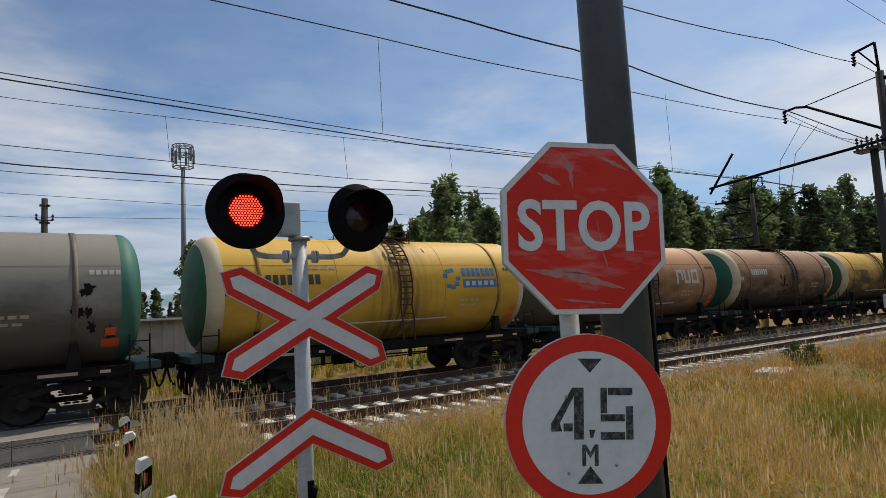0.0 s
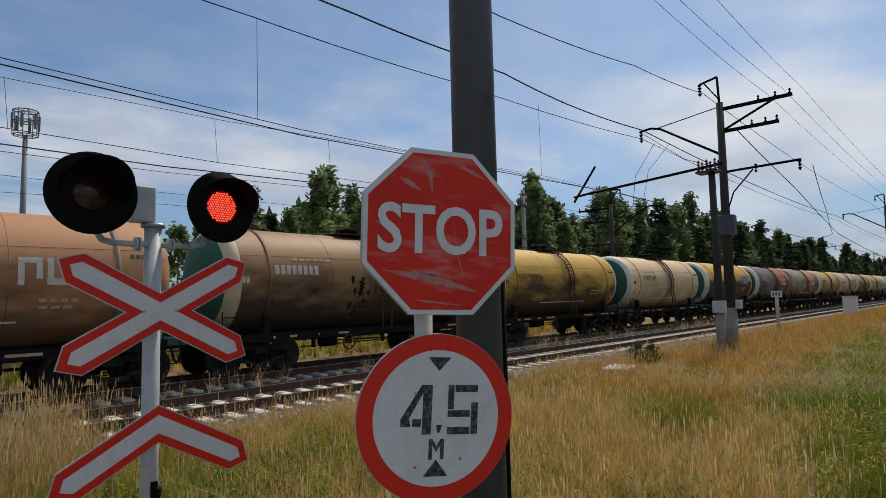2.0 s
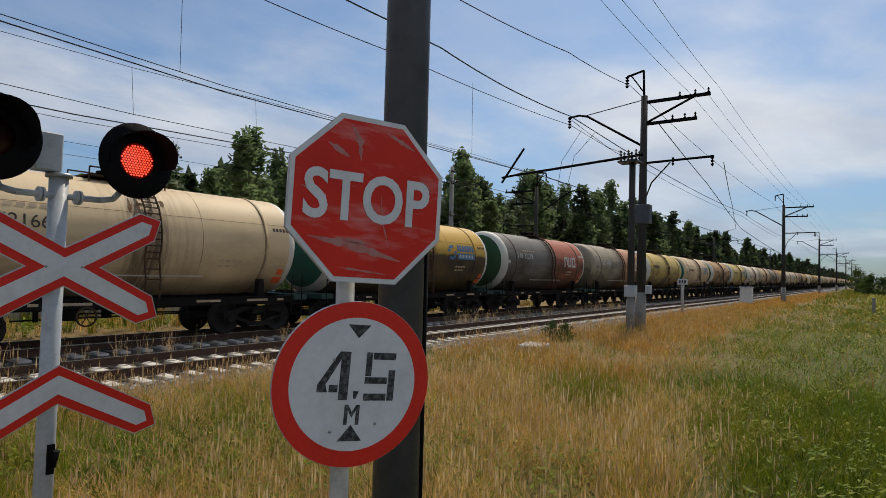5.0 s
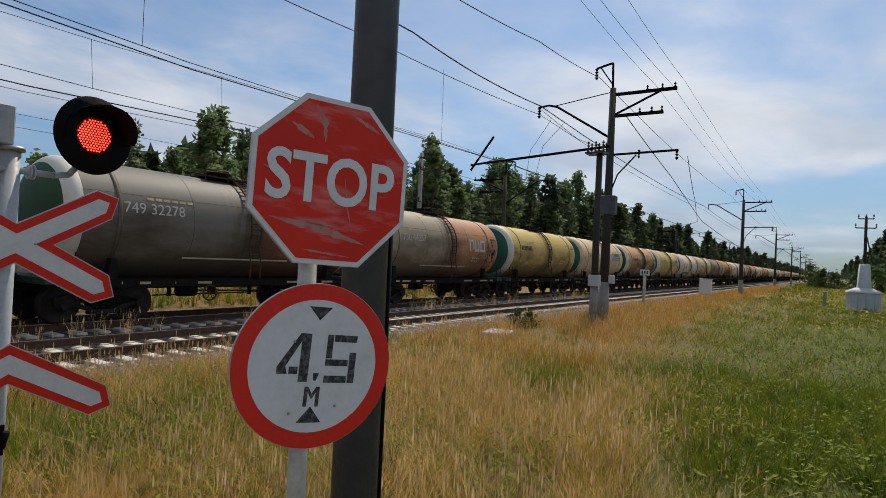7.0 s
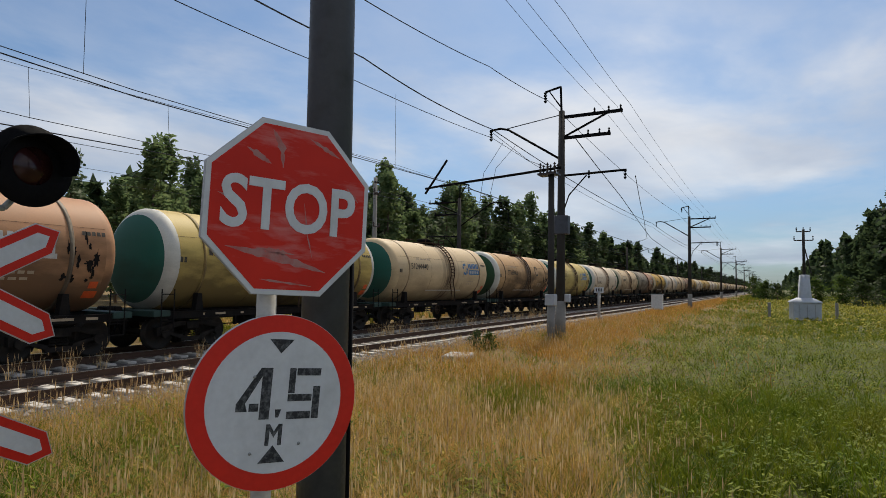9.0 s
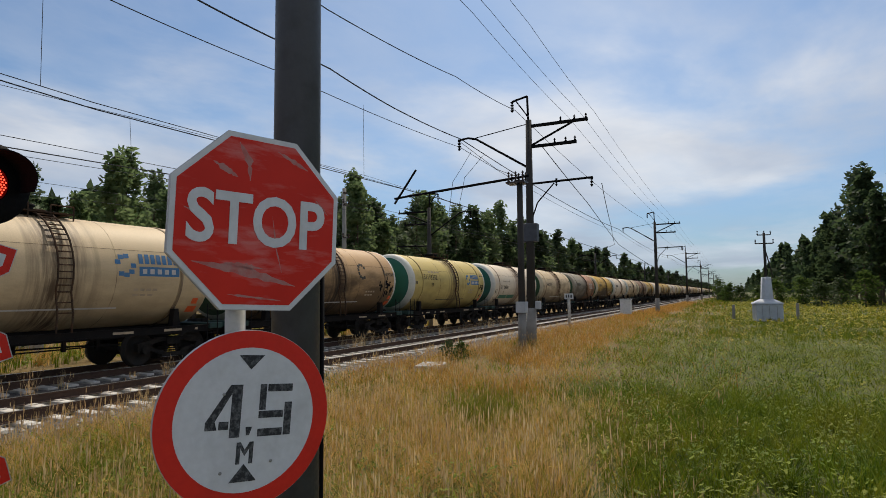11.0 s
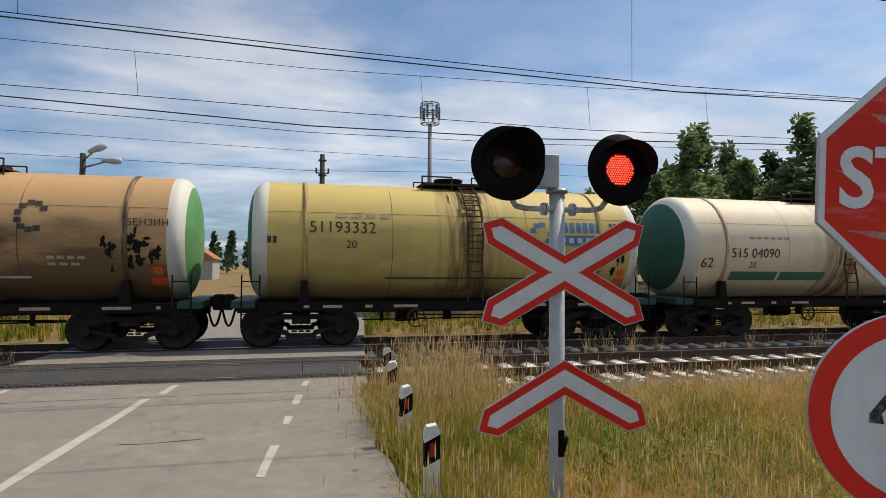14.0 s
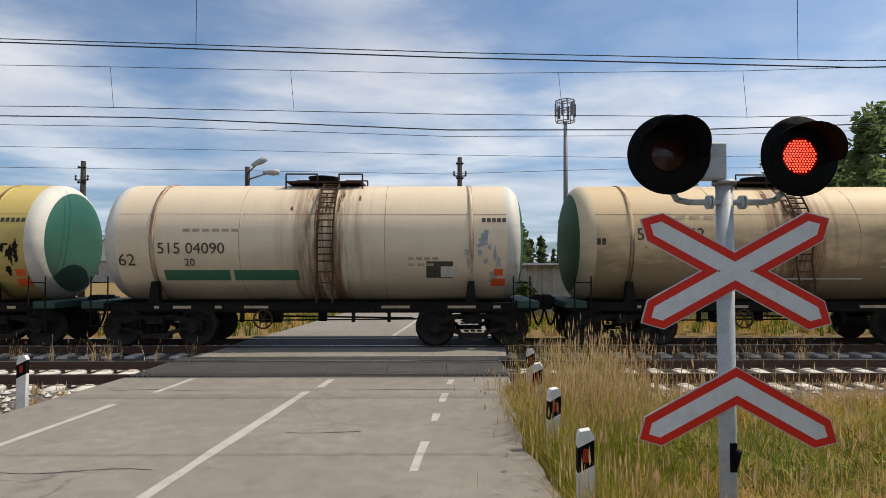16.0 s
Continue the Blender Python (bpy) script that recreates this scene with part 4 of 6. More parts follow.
flank_words("57369662", -2.6, 0.2, 0.42, M_STENCIL, W[11], "stencilled wagon number")
flank_words("БЕНЗИН", 4.3, 0.3, 0.22, M_STENCIL, W[11], "stencilled cargo word")
decal("green_stripe", -3.6, -2.02, -0.96, -0.71, M_GREENMARK, W[13], "green stripe")
decal("green_stripe", -1.92, -0.35, -0.96, -0.71, M_GREENMARK, W[13], "green stripe")
decal("dark_patch", 2.75, 3.4, -0.9, -0.5, M_STENCIL, W[13], "dark painted patch")
decal("pale_patch", 3.1, 3.55, -0.88, -0.62, M_PALEMARK, W[13], "pale patch", 0.011)
for i in (2, 7, 8, 15):
    white_logo(W[i], 1.9)
bars(-2.2, 0.9, 0.62, 0.82, 11, M_PALEMARK, W[0], "pale lettering, worn")
placard(W[0], 1.9, -0.9)
for i, x0, n, grime in ((11, 3.9, 22, M_UNDER), (13, 4.2, 12, M_SCUFF), (12, 4.4, 14, M_UNDER), (3, -0.6, 12, M_UNDER), (0, 4.2, 10, M_UNDER), (8, 4.1, 14, M_UNDER)):
    rr = random.Random(i)
    for q in range(n):
        blotch(min(4.5, x0 + rr.gauss(0, 0.27)), rr.gauss(-0.35, 0.3), rr.uniform(0.03, 0.13), rr.uniform(0.04, 0.22), i * 50 + q, grime, W[i], 0.003 + 0.0004 * q)
for i in (1, 5, 11, 12, 13, 14):  # rust and spilt oil round the hatch and the ladder
    rr = random.Random(70 + i)
    for q in range(8):
        blotch(0.25 + rr.gauss(0, 0.4), rr.uniform(0.75, 1.3), rr.uniform(0.02, 0.07), rr.uniform(0.06, 0.3), 3000 + i * 50 + q, M_STAIN, W[i], 0.004 + 0.0003 * q)
for i in range(9):  # the round dark badge of the beige wagon
    a = i * 2 * math.pi / 11
    decal("badge_piece", 2.0 + 0.27 * math.cos(a + 0.6) - 0.07, 2.0 + 0.27 * math.cos(a + 0.6) + 0.07, 0.4 + 0.3 * math.sin(a + 0.6) - 0.06, 0.4 + 0.3 * math.sin(a + 0.6) + 0.06, M_STENCIL, W[11], "dark worn badge")

# where the head wagon's middle is along the line, second by second
TRAIN = [(0.0, -2.0), (1.0, -11.5), (2.0, -21.1), (3.0, -30.6), (4.5, -44.7), (7.0, -68.15), (9.0, -87.15), (11.5, -110.75), (13.0, -124.95), (14.6, -139.85), (16.0, -152.93)]


# ---- signs ----
def sign_pole(at, r, h, material, name, label, category):
    t = thing(name, at, label, category)
    bm = bmesh.new()
    tube(bm, (0, 0, -0.4), (0, 0, h), r, seg=20)
    part("post", bm, material, t)
    return t


def ngon(n, r, a0=0.0):
    return [(r * math.cos(a0 + 2 * math.pi * i / n), r * math.sin(a0 + 2 * math.pi * i / n)) for i in range(n)]


FACE = -24.0  # the plates' turn about the upright
signs = sign_pole((2.67, 1.90, 0), 0.04, 2.55, M_WHITEWASH, "road_sign", "white post with red stop sign and round height limit sign", "road sign")
octo = part("stop_plate", mesh_of("stop_plate", (lambda b: (prism(b, ngon(8, 0.379, math.pi / 8), 0.0, 0.02), b)[1])(bmesh.new()), M_SIGNBACK), None, signs, "zinc-edged octagonal plate", at=pose(0.018, -0.106, 2.27, 0, 2, FACE))
bm = bmesh.new()
prism(bm, ngon(8, 0.376, math.pi / 8), -0.002, 0.0)
part("stop_border", bm, M_WHITE, octo, "white border")
bm = bmesh.new()
prism(bm, ngon(8, 0.355, math.pi / 8), -0.004, -0.001)
k = Nodes("scratched_red_film", 0.5)
k.b.inputs["Specular IOR Level"].default_value = 0.25
v = k.coord()
mp = k.n.new("ShaderNodeMapping")
mp.inputs["Rotation"].default_value, mp.inputs["Scale"].default_value = (0, 0.35, 0), (2.2, 1.0, 9.0)
k.l.new(v, mp.inputs[0])
scr = k.ramp(k.noise(mp.outputs[0], 1.0, 6.0, 0.6), 0.56, 0.66)
mp = k.n.new("ShaderNodeMapping")
mp.inputs["Rotation"].default_value, mp.inputs["Scale"].default_value = (0, 0.8, 0), (2.5, 1.0, 10.0)
k.l.new(v, mp.inputs[0])
scr2 = k.ramp(k.noise(mp.outputs[0], 1.3, 5.0, 0.6), 0.57, 0.66)
col = k.mix(k.ramp(k.noise(v, 3.0, 4.0), 0.3, 0.7), (0.50, 0.016, 0.007), (0.62, 0.024, 0.01))
col = k.mix(k.math("MULTIPLY", scr, 0.22), col, (0.6, 0.42, 0.4))
col = k.mix(k.math("MULTIPLY", scr2, 0.18), col, (0.6, 0.42, 0.4))
k.color(col).bump(scr, 0.1, 0.002)
part("stop_field", bm, k.m, octo, "scratched red field")
M_SMEAR = plain("pale_scuffed_film", (0.42, 0.20, 0.18), 0.6, dirt=(0.44, 0.03, 0.02), amount=0.95, scale=16.0, bump=0)


def smear(pts, width, seed):
    """A pale scuff along a line on the sign's face, with ragged sides."""
    rr = random.Random(seed)
    b = bmesh.new()
    prev, n = None, 16
    for i in range(n + 1):
        u = i / n * (len(pts) - 1)
        j = min(int(u), len(pts) - 2)
        x, z = (pts[j][q] + (pts[j + 1][q] - pts[j][q]) * (u - j) for q in (0, 1))
        dx, dz = pts[j + 1][0] - pts[j][0], pts[j + 1][1] - pts[j][1]
        d = math.hypot(dx, dz)
        w = width * math.sin(math.pi * (i + 0.4) / (n + 0.8)) * rr.uniform(0.35, 1.0)
        cur = (b.verts.new((x - dz / d * w, -0.0046, z + dx / d * w)), b.verts.new((x + dz / d * w * rr.uniform(0.5, 1), -0.0046, z - dx / d * w)))
        if prev:
            b.faces.new((prev[0], prev[1], cur[1], cur[0]))
        prev = cur
    part("scuff", b, M_SMEAR, octo, "pale scuff on the red film")


for n, (pts, width) in enumerate((([(-0.26, -0.17), (-0.05, -0.2), (0.16, -0.25)], 0.022), ([(-0.14, -0.17), (0.02, -0.185)], 0.014), ([(-0.1, 0.31), (-0.06, 0.24), (-0.05, 0.16)], 0.02),
                                 ([(-0.2, 0.22), (-0.1, 0.17)], 0.016), ([(0.06, 0.3), (0.2, 0.24)], 0.012), ([(0.05, 0.03), (0.07, -0.1), (0.1, -0.2)], 0.005), ([(-0.3, 0.03), (-0.2, 0.0)], 0.01), ([(0.24, 0.12), (0.3, 0.06)], 0.009), ([(-0.12, -0.29), (0.1, -0.31)], 0.008))):
    smear(pts, width, n)
words("stop_lettering", "STOP", 0.272, M_WHITE, octo, pose(-0.005, -0.0055, -0.005) @ Matrix.Diagonal((0.88, 1, 1.03, 1)), "white STOP lettering", bold=0.006)

disc = part("limit_plate", mesh_of("limit_plate", (lambda b: (prism(b, ngon(64, 0.352), 0.0, 0.02), b)[1])(bmesh.new()), M_SIGNBACK), None, signs, "round plate", at=pose(-0.012, -0.08, 1.5, 0, 4, FACE - 4) @ Matrix.Diagonal((0.965, 1, 0.975, 1)))
bm = bmesh.new()
prism(bm, ngon(64, 0.35), -0.003, 0.0)
part("red_ring", bm, M_RED, disc, "red border")
bm = bmesh.new()
prism(bm, ngon(64, 0.282), -0.005, -0.001)
part("white_field", bm, M_WHITE, disc, "white field")


def bar(bm, pts):
    prism(bm, pts, -0.0065, -0.004)


bm = bmesh.new()  # the figure 4
bar(bm, [(-0.164, -0.036), (-0.164, -0.006), (-0.075, 0.136), (-0.05, 0.136), (-0.128, -0.004), (-0.118, -0.036)])
bar(bm, [(-0.112, -0.036), (-0.112, -0.005), (-0.074, -0.005), (-0.074, -0.036)])
bar(bm, [(-0.068, -0.068), (-0.068, 0.136), (-0.027, 0.136), (-0.027, -0.068)])
part("figure_four", bm, M_TAPE, disc, "stencilled black figure 4")
bm = bmesh.new()  # the figure 5
for x0, x1, z0, z1 in ((0.045, 0.072, 0.034, 0.136), (0.077, 0.182, 0.106, 0.136), (0.045, 0.148, 0.002, 0.03), (0.153, 0.184, -0.07, 0.062), (0.045, 0.148, -0.07, -0.04)):
    bar(bm, [(x0, z0), (x1, z0), (x1, z1), (x0, z1)])
part("figure_five", bm, M_TAPE, disc, "stencilled black figure 5")
bm = bmesh.new()
bar(bm, [(-0.004, -0.03), (0.022, -0.03), (0.012, -0.062), (0.0, -0.062)])
part("comma", bm, M_TAPE, disc)
bm = bmesh.new()  # the letter for metres
for pts in ([(-0.034, -0.172), (-0.018, -0.172), (-0.018, -0.088), (-0.034, -0.088)], [(0.018, -0.172), (0.034, -0.172), (0.034, -0.088), (0.018, -0.088)],
            [(-0.018, -0.112), (0.0, -0.142), (0.0, -0.118), (-0.018, -0.088)], [(0.0, -0.142), (0.018, -0.112), (0.018, -0.088), (0.0, -0.118)]):
    bar(bm, pts)
part("unit_letter", bm, M_TAPE, disc, "stencilled black letter M")
for name, pts in (("upper_arrow", [(-0.052, 0.252), (0.052, 0.252), (0.0, 0.195)]), ("lower_arrow", [(-0.055, -0.24), (0.055, -0.24), (0.0, -0.172)])):
    bm = bmesh.new()
    bar(bm, pts)
    part(name, bm, M_TAPE, disc, "black triangle")
for x, z in ((-0.1, 0.1), (-0.09, -0.2), (0.11, -0.17)):
    bm = bmesh.new()
    lathe(bm, [(-0.008, 0.0), (-0.008, 0.006), (-0.004, 0.007)], "Y", 10, (x, 0, z))
    part("rivet", bm, M_GALV, disc)

big = thing("lighting_pole", pose(3.36, 2.16, 0, 0.6, -0.8, 0), "tall dark grey painted steel pole", "pole")
bm = bmesh.new()
tube(bm, (0, 0, -0.5), (0, 0, 9.5), 0.128, 0.104, 32)
part("shaft", bm, M_LEADPAINT, big)
bm = bmesh.new()
path_tube(bm, [(0.12, -0.075, -0.3), (0.12, -0.075, 2.3)], 0.013, 8)
for z in (0.6, 1.35, 2.2):
    tube(bm, (0, 0, z - 0.012), (0, 0, z + 0.012), 0.1275, 0.1275, 28)
part("conduit", bm, M_BLACK, big, "thin cable conduit clipped to the pole")

# crossing signal
sig = sign_pole((2.445, 4.2, 0), 0.054, 2.5, M_GREYPAINT, "crossing_signal", "grey steel post with two red lamps and red-and-white crossing boards", "crossing signal")
SFACE = -4.0
bm = bmesh.new()
tube(bm, (0, 0, 2.5), (0, 0, 2.525), 0.075, 0.075, 20)
part("pole_cap", bm, M_GALV, sig)
bm = bmesh.new()
box(bm, -0.155, 0.0, -0.05, 0.05, 2.53, 2.77)
part("junction_box", bevelled(bm, 0.01, 1), M_GREYPAINT, sig, "small grey cable box")


def pointed(l, w):
    """A board with right-angled tips."""
    return [(-l, 0), (-l + w, -w), (l - w, -w), (l, 0), (l - w, w), (-l + w, w)]


TILT = 29.5
cross = part("cross_board", mesh_of("cross_board", (lambda b: ([prism(b, pointed(0.675, 0.106), 0, 0.012, m=pose(0, 0.001 * n, 0, 0, a, 0)) for n, a in enumerate((TILT, -TILT))], b)[1])(bmesh.new()), M_SIGNBACK), None, sig, "diagonal cross of white boards with red edges", at=pose(0.025, -0.075, 1.945, 0, 0, SFACE))
for a, e in ((TILT, 0.0), (-TILT, 0.0012)):
    bm = bmesh.new()
    prism(bm, pointed(0.665, 0.099), -0.002 - e, 0.0, m=pose(0, 0, 0, 0, a, 0))
    part("red_edge", bm, M_RED, cross, "red border")
for a, e in ((TILT, 0.0), (-TILT, 0.0012)):
    bm = bmesh.new()
    prism(bm, pointed(0.60, 0.05), -0.006 - e, -0.001, m=pose(0, 0, 0, 0, a, 0))
    part("white_field", bm, M_WHITE, cross, "white field")
for x, z in ((-0.1, 0.0), (0.1, 0.0)):
    bm = bmesh.new()
    lathe(bm, [(-0.013, 0.0), (-0.012, 0.007), (-0.006, 0.008)], "Y", 10, (x, 0, z))
    part("rivet", bm, M_GALV, cross)


def chevron(l, w, y0, y1):
    """An upturned V of two boards with right-angled tips."""
    c, s = math.cos(radians(TILT)), math.sin(radians(TILT))
    right = [(c * (l - w) + s * w, -s * (l - w) + c * w), (c * l, -s * l), (c * (l - w) - s * w, -s * (l - w) - c * w)]
    bm = bmesh.new()
    prism(bm, [(0, w / c)] + right + [(0, -w / c)] + [(-x, z) for x, z in right[::-1]], y0, y1)
    return bm


chev = part("lower_board", mesh_of("lower_board", chevron(0.70, 0.106, 0, 0.012), M_SIGNBACK), None, sig, "chevron of white boards with red edges", at=pose(0.025, -0.075, 1.222, 0, 0, SFACE))
part("red_edge", chevron(0.69, 0.099, -0.003, 0.0), M_RED, chev, "red border")
part("white_field", chevron(0.625, 0.05, -0.007, -0.001), M_WHITE, chev, "white field")
bm = bmesh.new()
tube(bm, (0.02, -0.055, 0.72), (0.035, -0.075, 0.82), 0.02, seg=10)
box(bm, -0.012, 0.03, -0.064, -0.05, 0.68, 0.86)
part("padlock", bm, M_BLACK, sig, "black padlock on the post")

LENSES = []
for s, zz in ((-1, 2.672), (1, 2.662)):
    bm = bmesh.new()
    path_tube(bm, [(0, -0.02, 2.385), (s * 0.24, -0.02, 2.385), (s * 0.32, -0.03, 2.40), (s * 0.355, -0.04, 2.45), (s * 0.36, -0.04, 2.54)], 0.02, 10)
    for x in (0.09, 0.11):
        tube(bm, (s * x, -0.02, 2.385), (s * (x + 0.012), -0.02, 2.385), 0.045, seg=14)
    part("bracket", bm, M_GREYPAINT, sig, "bent grey tube bracket")
    head = part("lamp_head", mesh_of("lamp_head", (lambda b: (lathe(b, [(-0.03, 0.118), (-0.03, 0.246), (-0.02, 0.252), (-0.01, 0.246), (0.0, 0.16), (0.14, 0.14), (0.17, 0.1), (0.17, 0.0)], "Y", 40), b)[1])(bmesh.new()), M_BLACK), None, sig, "black round signal head", at=pose(s * 0.41, -0.12, zz, 0, 0, 2 if s > 0 else -8))
    bm = bmesh.new()  # hood
    n = 18
    ins, outs = [], []
    for i in range(n + 1):
        w = radians(-12 + 204 * i / n)
        d = -0.05 - (0.25 if s < 0 else 0.155) * max(0.0, math.cos(w - (0.85 if s < 0 else 0.62))) ** 0.7
        for lst, r in ((outs, 0.19), (ins, 0.183)):
            lst.append((bm.verts.new((r * math.cos(w), -0.03, r * math.sin(w))), bm.verts.new((r * math.cos(w), d, r * math.sin(w)))))
    for i in range(n):
        bm.faces.new((outs[i][0], outs[i + 1][0], outs[i + 1][1], outs[i][1]))
        bm.faces.new((ins[i + 1][0], ins[i][0], ins[i][1], ins[i + 1][1]))
        bm.faces.new((outs[i][1], outs[i + 1][1], ins[i + 1][1], ins[i][1]))
    part("hood", bm, M_BLACK, head, "black lamp hood")
    lens = part("lens", mesh_of("lens", (lambda b: (lathe(b, [(0.0, 0.0), (0.0, 0.118), (0.004, 0.118), (0.004, 0.0)], "Y", 32), b)[1])(bmesh.new()), M_LEDOFF), None, head, "red lamp lens, dark on one side", at=(0, -0.02, 0))
    LENSES.append(lens)
    lens.data.materials.append(M_LED)
    lens.data.materials.append(M_LEDBASE)
    bm = bmesh.new()
    bm.from_mesh(lens.data)
    bm.faces.ensure_lookup_table()
    for f in bm.faces:
        f.material_index = 2 if f.calc_center_median().y < 0.001 else 0
    for i in range(-11, 12):  # LED dots on the lit face
        for j in range(-11, 12):
            x, z = (i + 0.5 * (j % 2)) * 0.0185, j * 0.016
            if x * x + z * z < 0.108 ** 2:
                vs = [bm.verts.new((x + 0.0066 * math.cos(q), -0.0025, z + 0.0066 * math.sin(q))) for q in [k * math.pi / 3 for k in range(6)]]
                f = bm.faces.new(vs)
                f.material_index = 1
    bm.to_mesh(lens.data)
    bm.free()


# ---- roadside posts ----
def delineator(at, h, lean, label):
    t = thing("delineator_post", at @ pose(0, 0, 0, lean, 0, 0), label, "roadside post", "posts along the road")
    w, d = 0.066, 0.045
    for name, z0, z1, m, lab in (("shaft", -0.3, h * 0.52, M_POSTWHITE, ""), ("black_band", h * 0.52, h * 0.82, M_BLACK, "slanting black band"), ("top", h * 0.82, h, M_POSTWHITE, "")):
        bm = bmesh.new()
        s = 0.035
        lo, hi = (0 if z0 < 0 else s), (0 if z1 == h else s)
        if z1 == h:
            prism(bm, [(-w, z0 - lo), (w, z0 + lo), (w, z1 - 0.06), (w - 0.03, z1 - 0.01), (-w + 0.02, z1 - 0.025), (-w, z1 - 0.07)], -d, d)
        else:
            prism(bm, [(-w, z0 - lo), (w, z0 + lo), (w, z1 + hi), (-w, z1 - hi)], -d, d)
        part(name, bm, m, t, lab)
    bm = bmesh.new()
    box(bm, -0.022, 0.022, -d - 0.004, -d, h * 0.60, h * 0.76)
    part("reflector", bm, M_REDREFLECT, t, "red reflector")
    return t


for x, y, h, rz, lean in ((1.79, 5.25, 0.67, -4, 0), (1.87, 7.0, 0.66, 12, 3), (2.0, 8.75, 0.66, -10, 4), (2.17, 10.4, 0.62, 3, -5), (-5.6, 9.5, 0.66, 5, 0)):
    delineator(pose(x, y, 0, 0, 0, rz), h, lean, "white plastic roadside post with a black band")


# ---- overhead line masts ----
def insulator(bm, p, q, n=4, r=0.07):
    p, q = Vector(p), Vector(q)
    tube(bm, p, q, 0.02, seg=6)
    for i in range(n):
        a, b = p.lerp(q, (i + 0.2) / n), p.lerp(q, (i + 0.8) / n)
        tube(bm, a, b, r, r * 0.5, 10)


def mast(at, h, label, full=True, flip=1):
    """Concrete catenary mast: brackets over the tracks and cross-arms on the field side."""
    t = thing("catenary_mast", at, label, "catenary mast", "masts along the line")
    bm = bmesh.new()
    tube(bm, (0, 0, -0.6), (0, 0, h), 0.21, 0.13, 14)
    part("shaft", bm, M_DARKCONC, t)
    bm = bmesh.new()
    tube(bm, (0, 0, -0.5), (0, 0, 1.35), 0.235, 0.215, 14)
    part("painted_foot", bm, M_CONC, t, "pale worn foot of the mast")
    f = -flip
    for z, l in ((h - 0.28, 2.6), (h - 1.2, 2.1)):
        bm = bmesh.new()
        box(bm, -0.06, 0.06, min(0, f * l), max(0, f * l), z - 0.06, z + 0.06)
        for u in (0.55, 0.78, 0.97):
            insulator(bm, (0, f * l * u, z + 0.06), (0, f * l * u, z + 0.26), 2, 0.055)
        part("cross_arm", bm, M_BLACK, t, "steel cross-arm with pin insulators")
    bm = bmesh.new()
    tube(bm, (0, f * 0.1, h - 1.15), (0, f * 2.0, h - 0.3), 0.05, seg=8)
    part("brace", bm, M_BLACK, t)
    bm = bmesh.new()
    path_tube(bm, [(0, 0.0, h - 0.5), (0, 0.05 * flip, h + 1.1), (0, 0.75 * flip, h + 0.95)], 0.05, 8)
    tube(bm, (0, 0.05 * flip, h + 0.2), (0, 0.6 * flip, h + 1.0), 0.03, seg=6)
    insulator(bm, (0, 0.75 * flip, h + 0.95), (0, 0.75 * flip, h + 0.45), 4, 0.085)
    part("top_bracket", bm, M_BLACK, t, "hooked top bracket with insulator")
    # cantilever over the near track
    bm = bmesh.new()
    path_tube(bm, [(0, 0, h - 2.15), (0, 2.5 * flip, h - 0.55), (0, 2.9 * flip, h - 0.45), (0, 3.4 * flip, h - 0.5)], 0.05, 8)
    tube(bm, (0, 0, h - 0.15), (0, 2.6 * flip, h - 0.5), 0.02, seg=6)
    insulator(bm, (0, 3.35 * flip, h - 0.5), (0, 3.35 * flip, h - 1.0), 4, 0.085)
    part("cantilever", bm, M_BLACK, t, "bent cantilever pipe over the track")
    bm = bmesh.new()
    tube(bm, (0, f * 0.1, h - 2.85), (0, f * 2.75, h - 2.8), 0.05, seg=8)
    path_tube(bm, [(0, f * 0.1, h - 4.4), (0, f * 0.35, h - 3.7), (0, f * 1.1, h - 2.9)], 0.03, 8)
    insulator(bm, (0, f * 2.7, h - 2.8), (0, f * 2.7, h - 3.2), 3, 0.07)
    insulator(bm, (0, f * 1.2, h - 2.7), (0, f * 1.2, h - 3.05), 3, 0.06)
    part("feeder_arm", bm, M_BLACK, t, "feeder arm with hanging insulator")
    if flip < 0:
        bm = bmesh.new()
        path_tube(bm, [(0, -3.35, h - 0.95), (0, -3.9, h - 1.05), (0, -3.9, h - 2.0)], 0.03, 6)
        part("steady_arm", bm, M_BLACK, t, "arm holding the contact wire")
    if full:
        bm = bmesh.new()
        box(bm, -0.2, 0.2, -0.35, 0.35, 4.2, 5.0)
        part("equipment_box", bevelled(bm, 0.03, 1), M_LEADPAINT, t, "dark grey equipment box")
        bm = bmesh.new()
        box(bm, -0.12, 0.12, -0.42, -0.2, 1.3, 1.65)
        part("small_box", bevelled(bm, 0.02, 1), M_PALEBOX, t, "pale terminal box")
    return t


MAST_Y = 7.98
first = mast(pose(25.9, MAST_Y, 0, 0, 0.9, 0), 9.6, "dark concrete mast with cross-arms, brackets and insulators")
mast(pose(69.5, 7.6, 0), 9.6, "dark concrete catenary mast with cross-arms", False)
mast_copy = mast(pose(125, 8.2, 0), 9.6, "dark concrete catenary mast with cross-arms", False)
for i in range(9):
    copy_thing(mast_copy, pose(181 + 56 * i, 8.2, 0))
far_mast = mast(pose(40.5, 20.3, 0), 8.4, "dark mast beyond the tracks carrying wires", False, -1)
for i in range(9):
    copy_thing(far_mast, pose(100 + 60 * i, 20.3, 0))
copy_thing(far_mast, pose(-42, 20.3, 0))

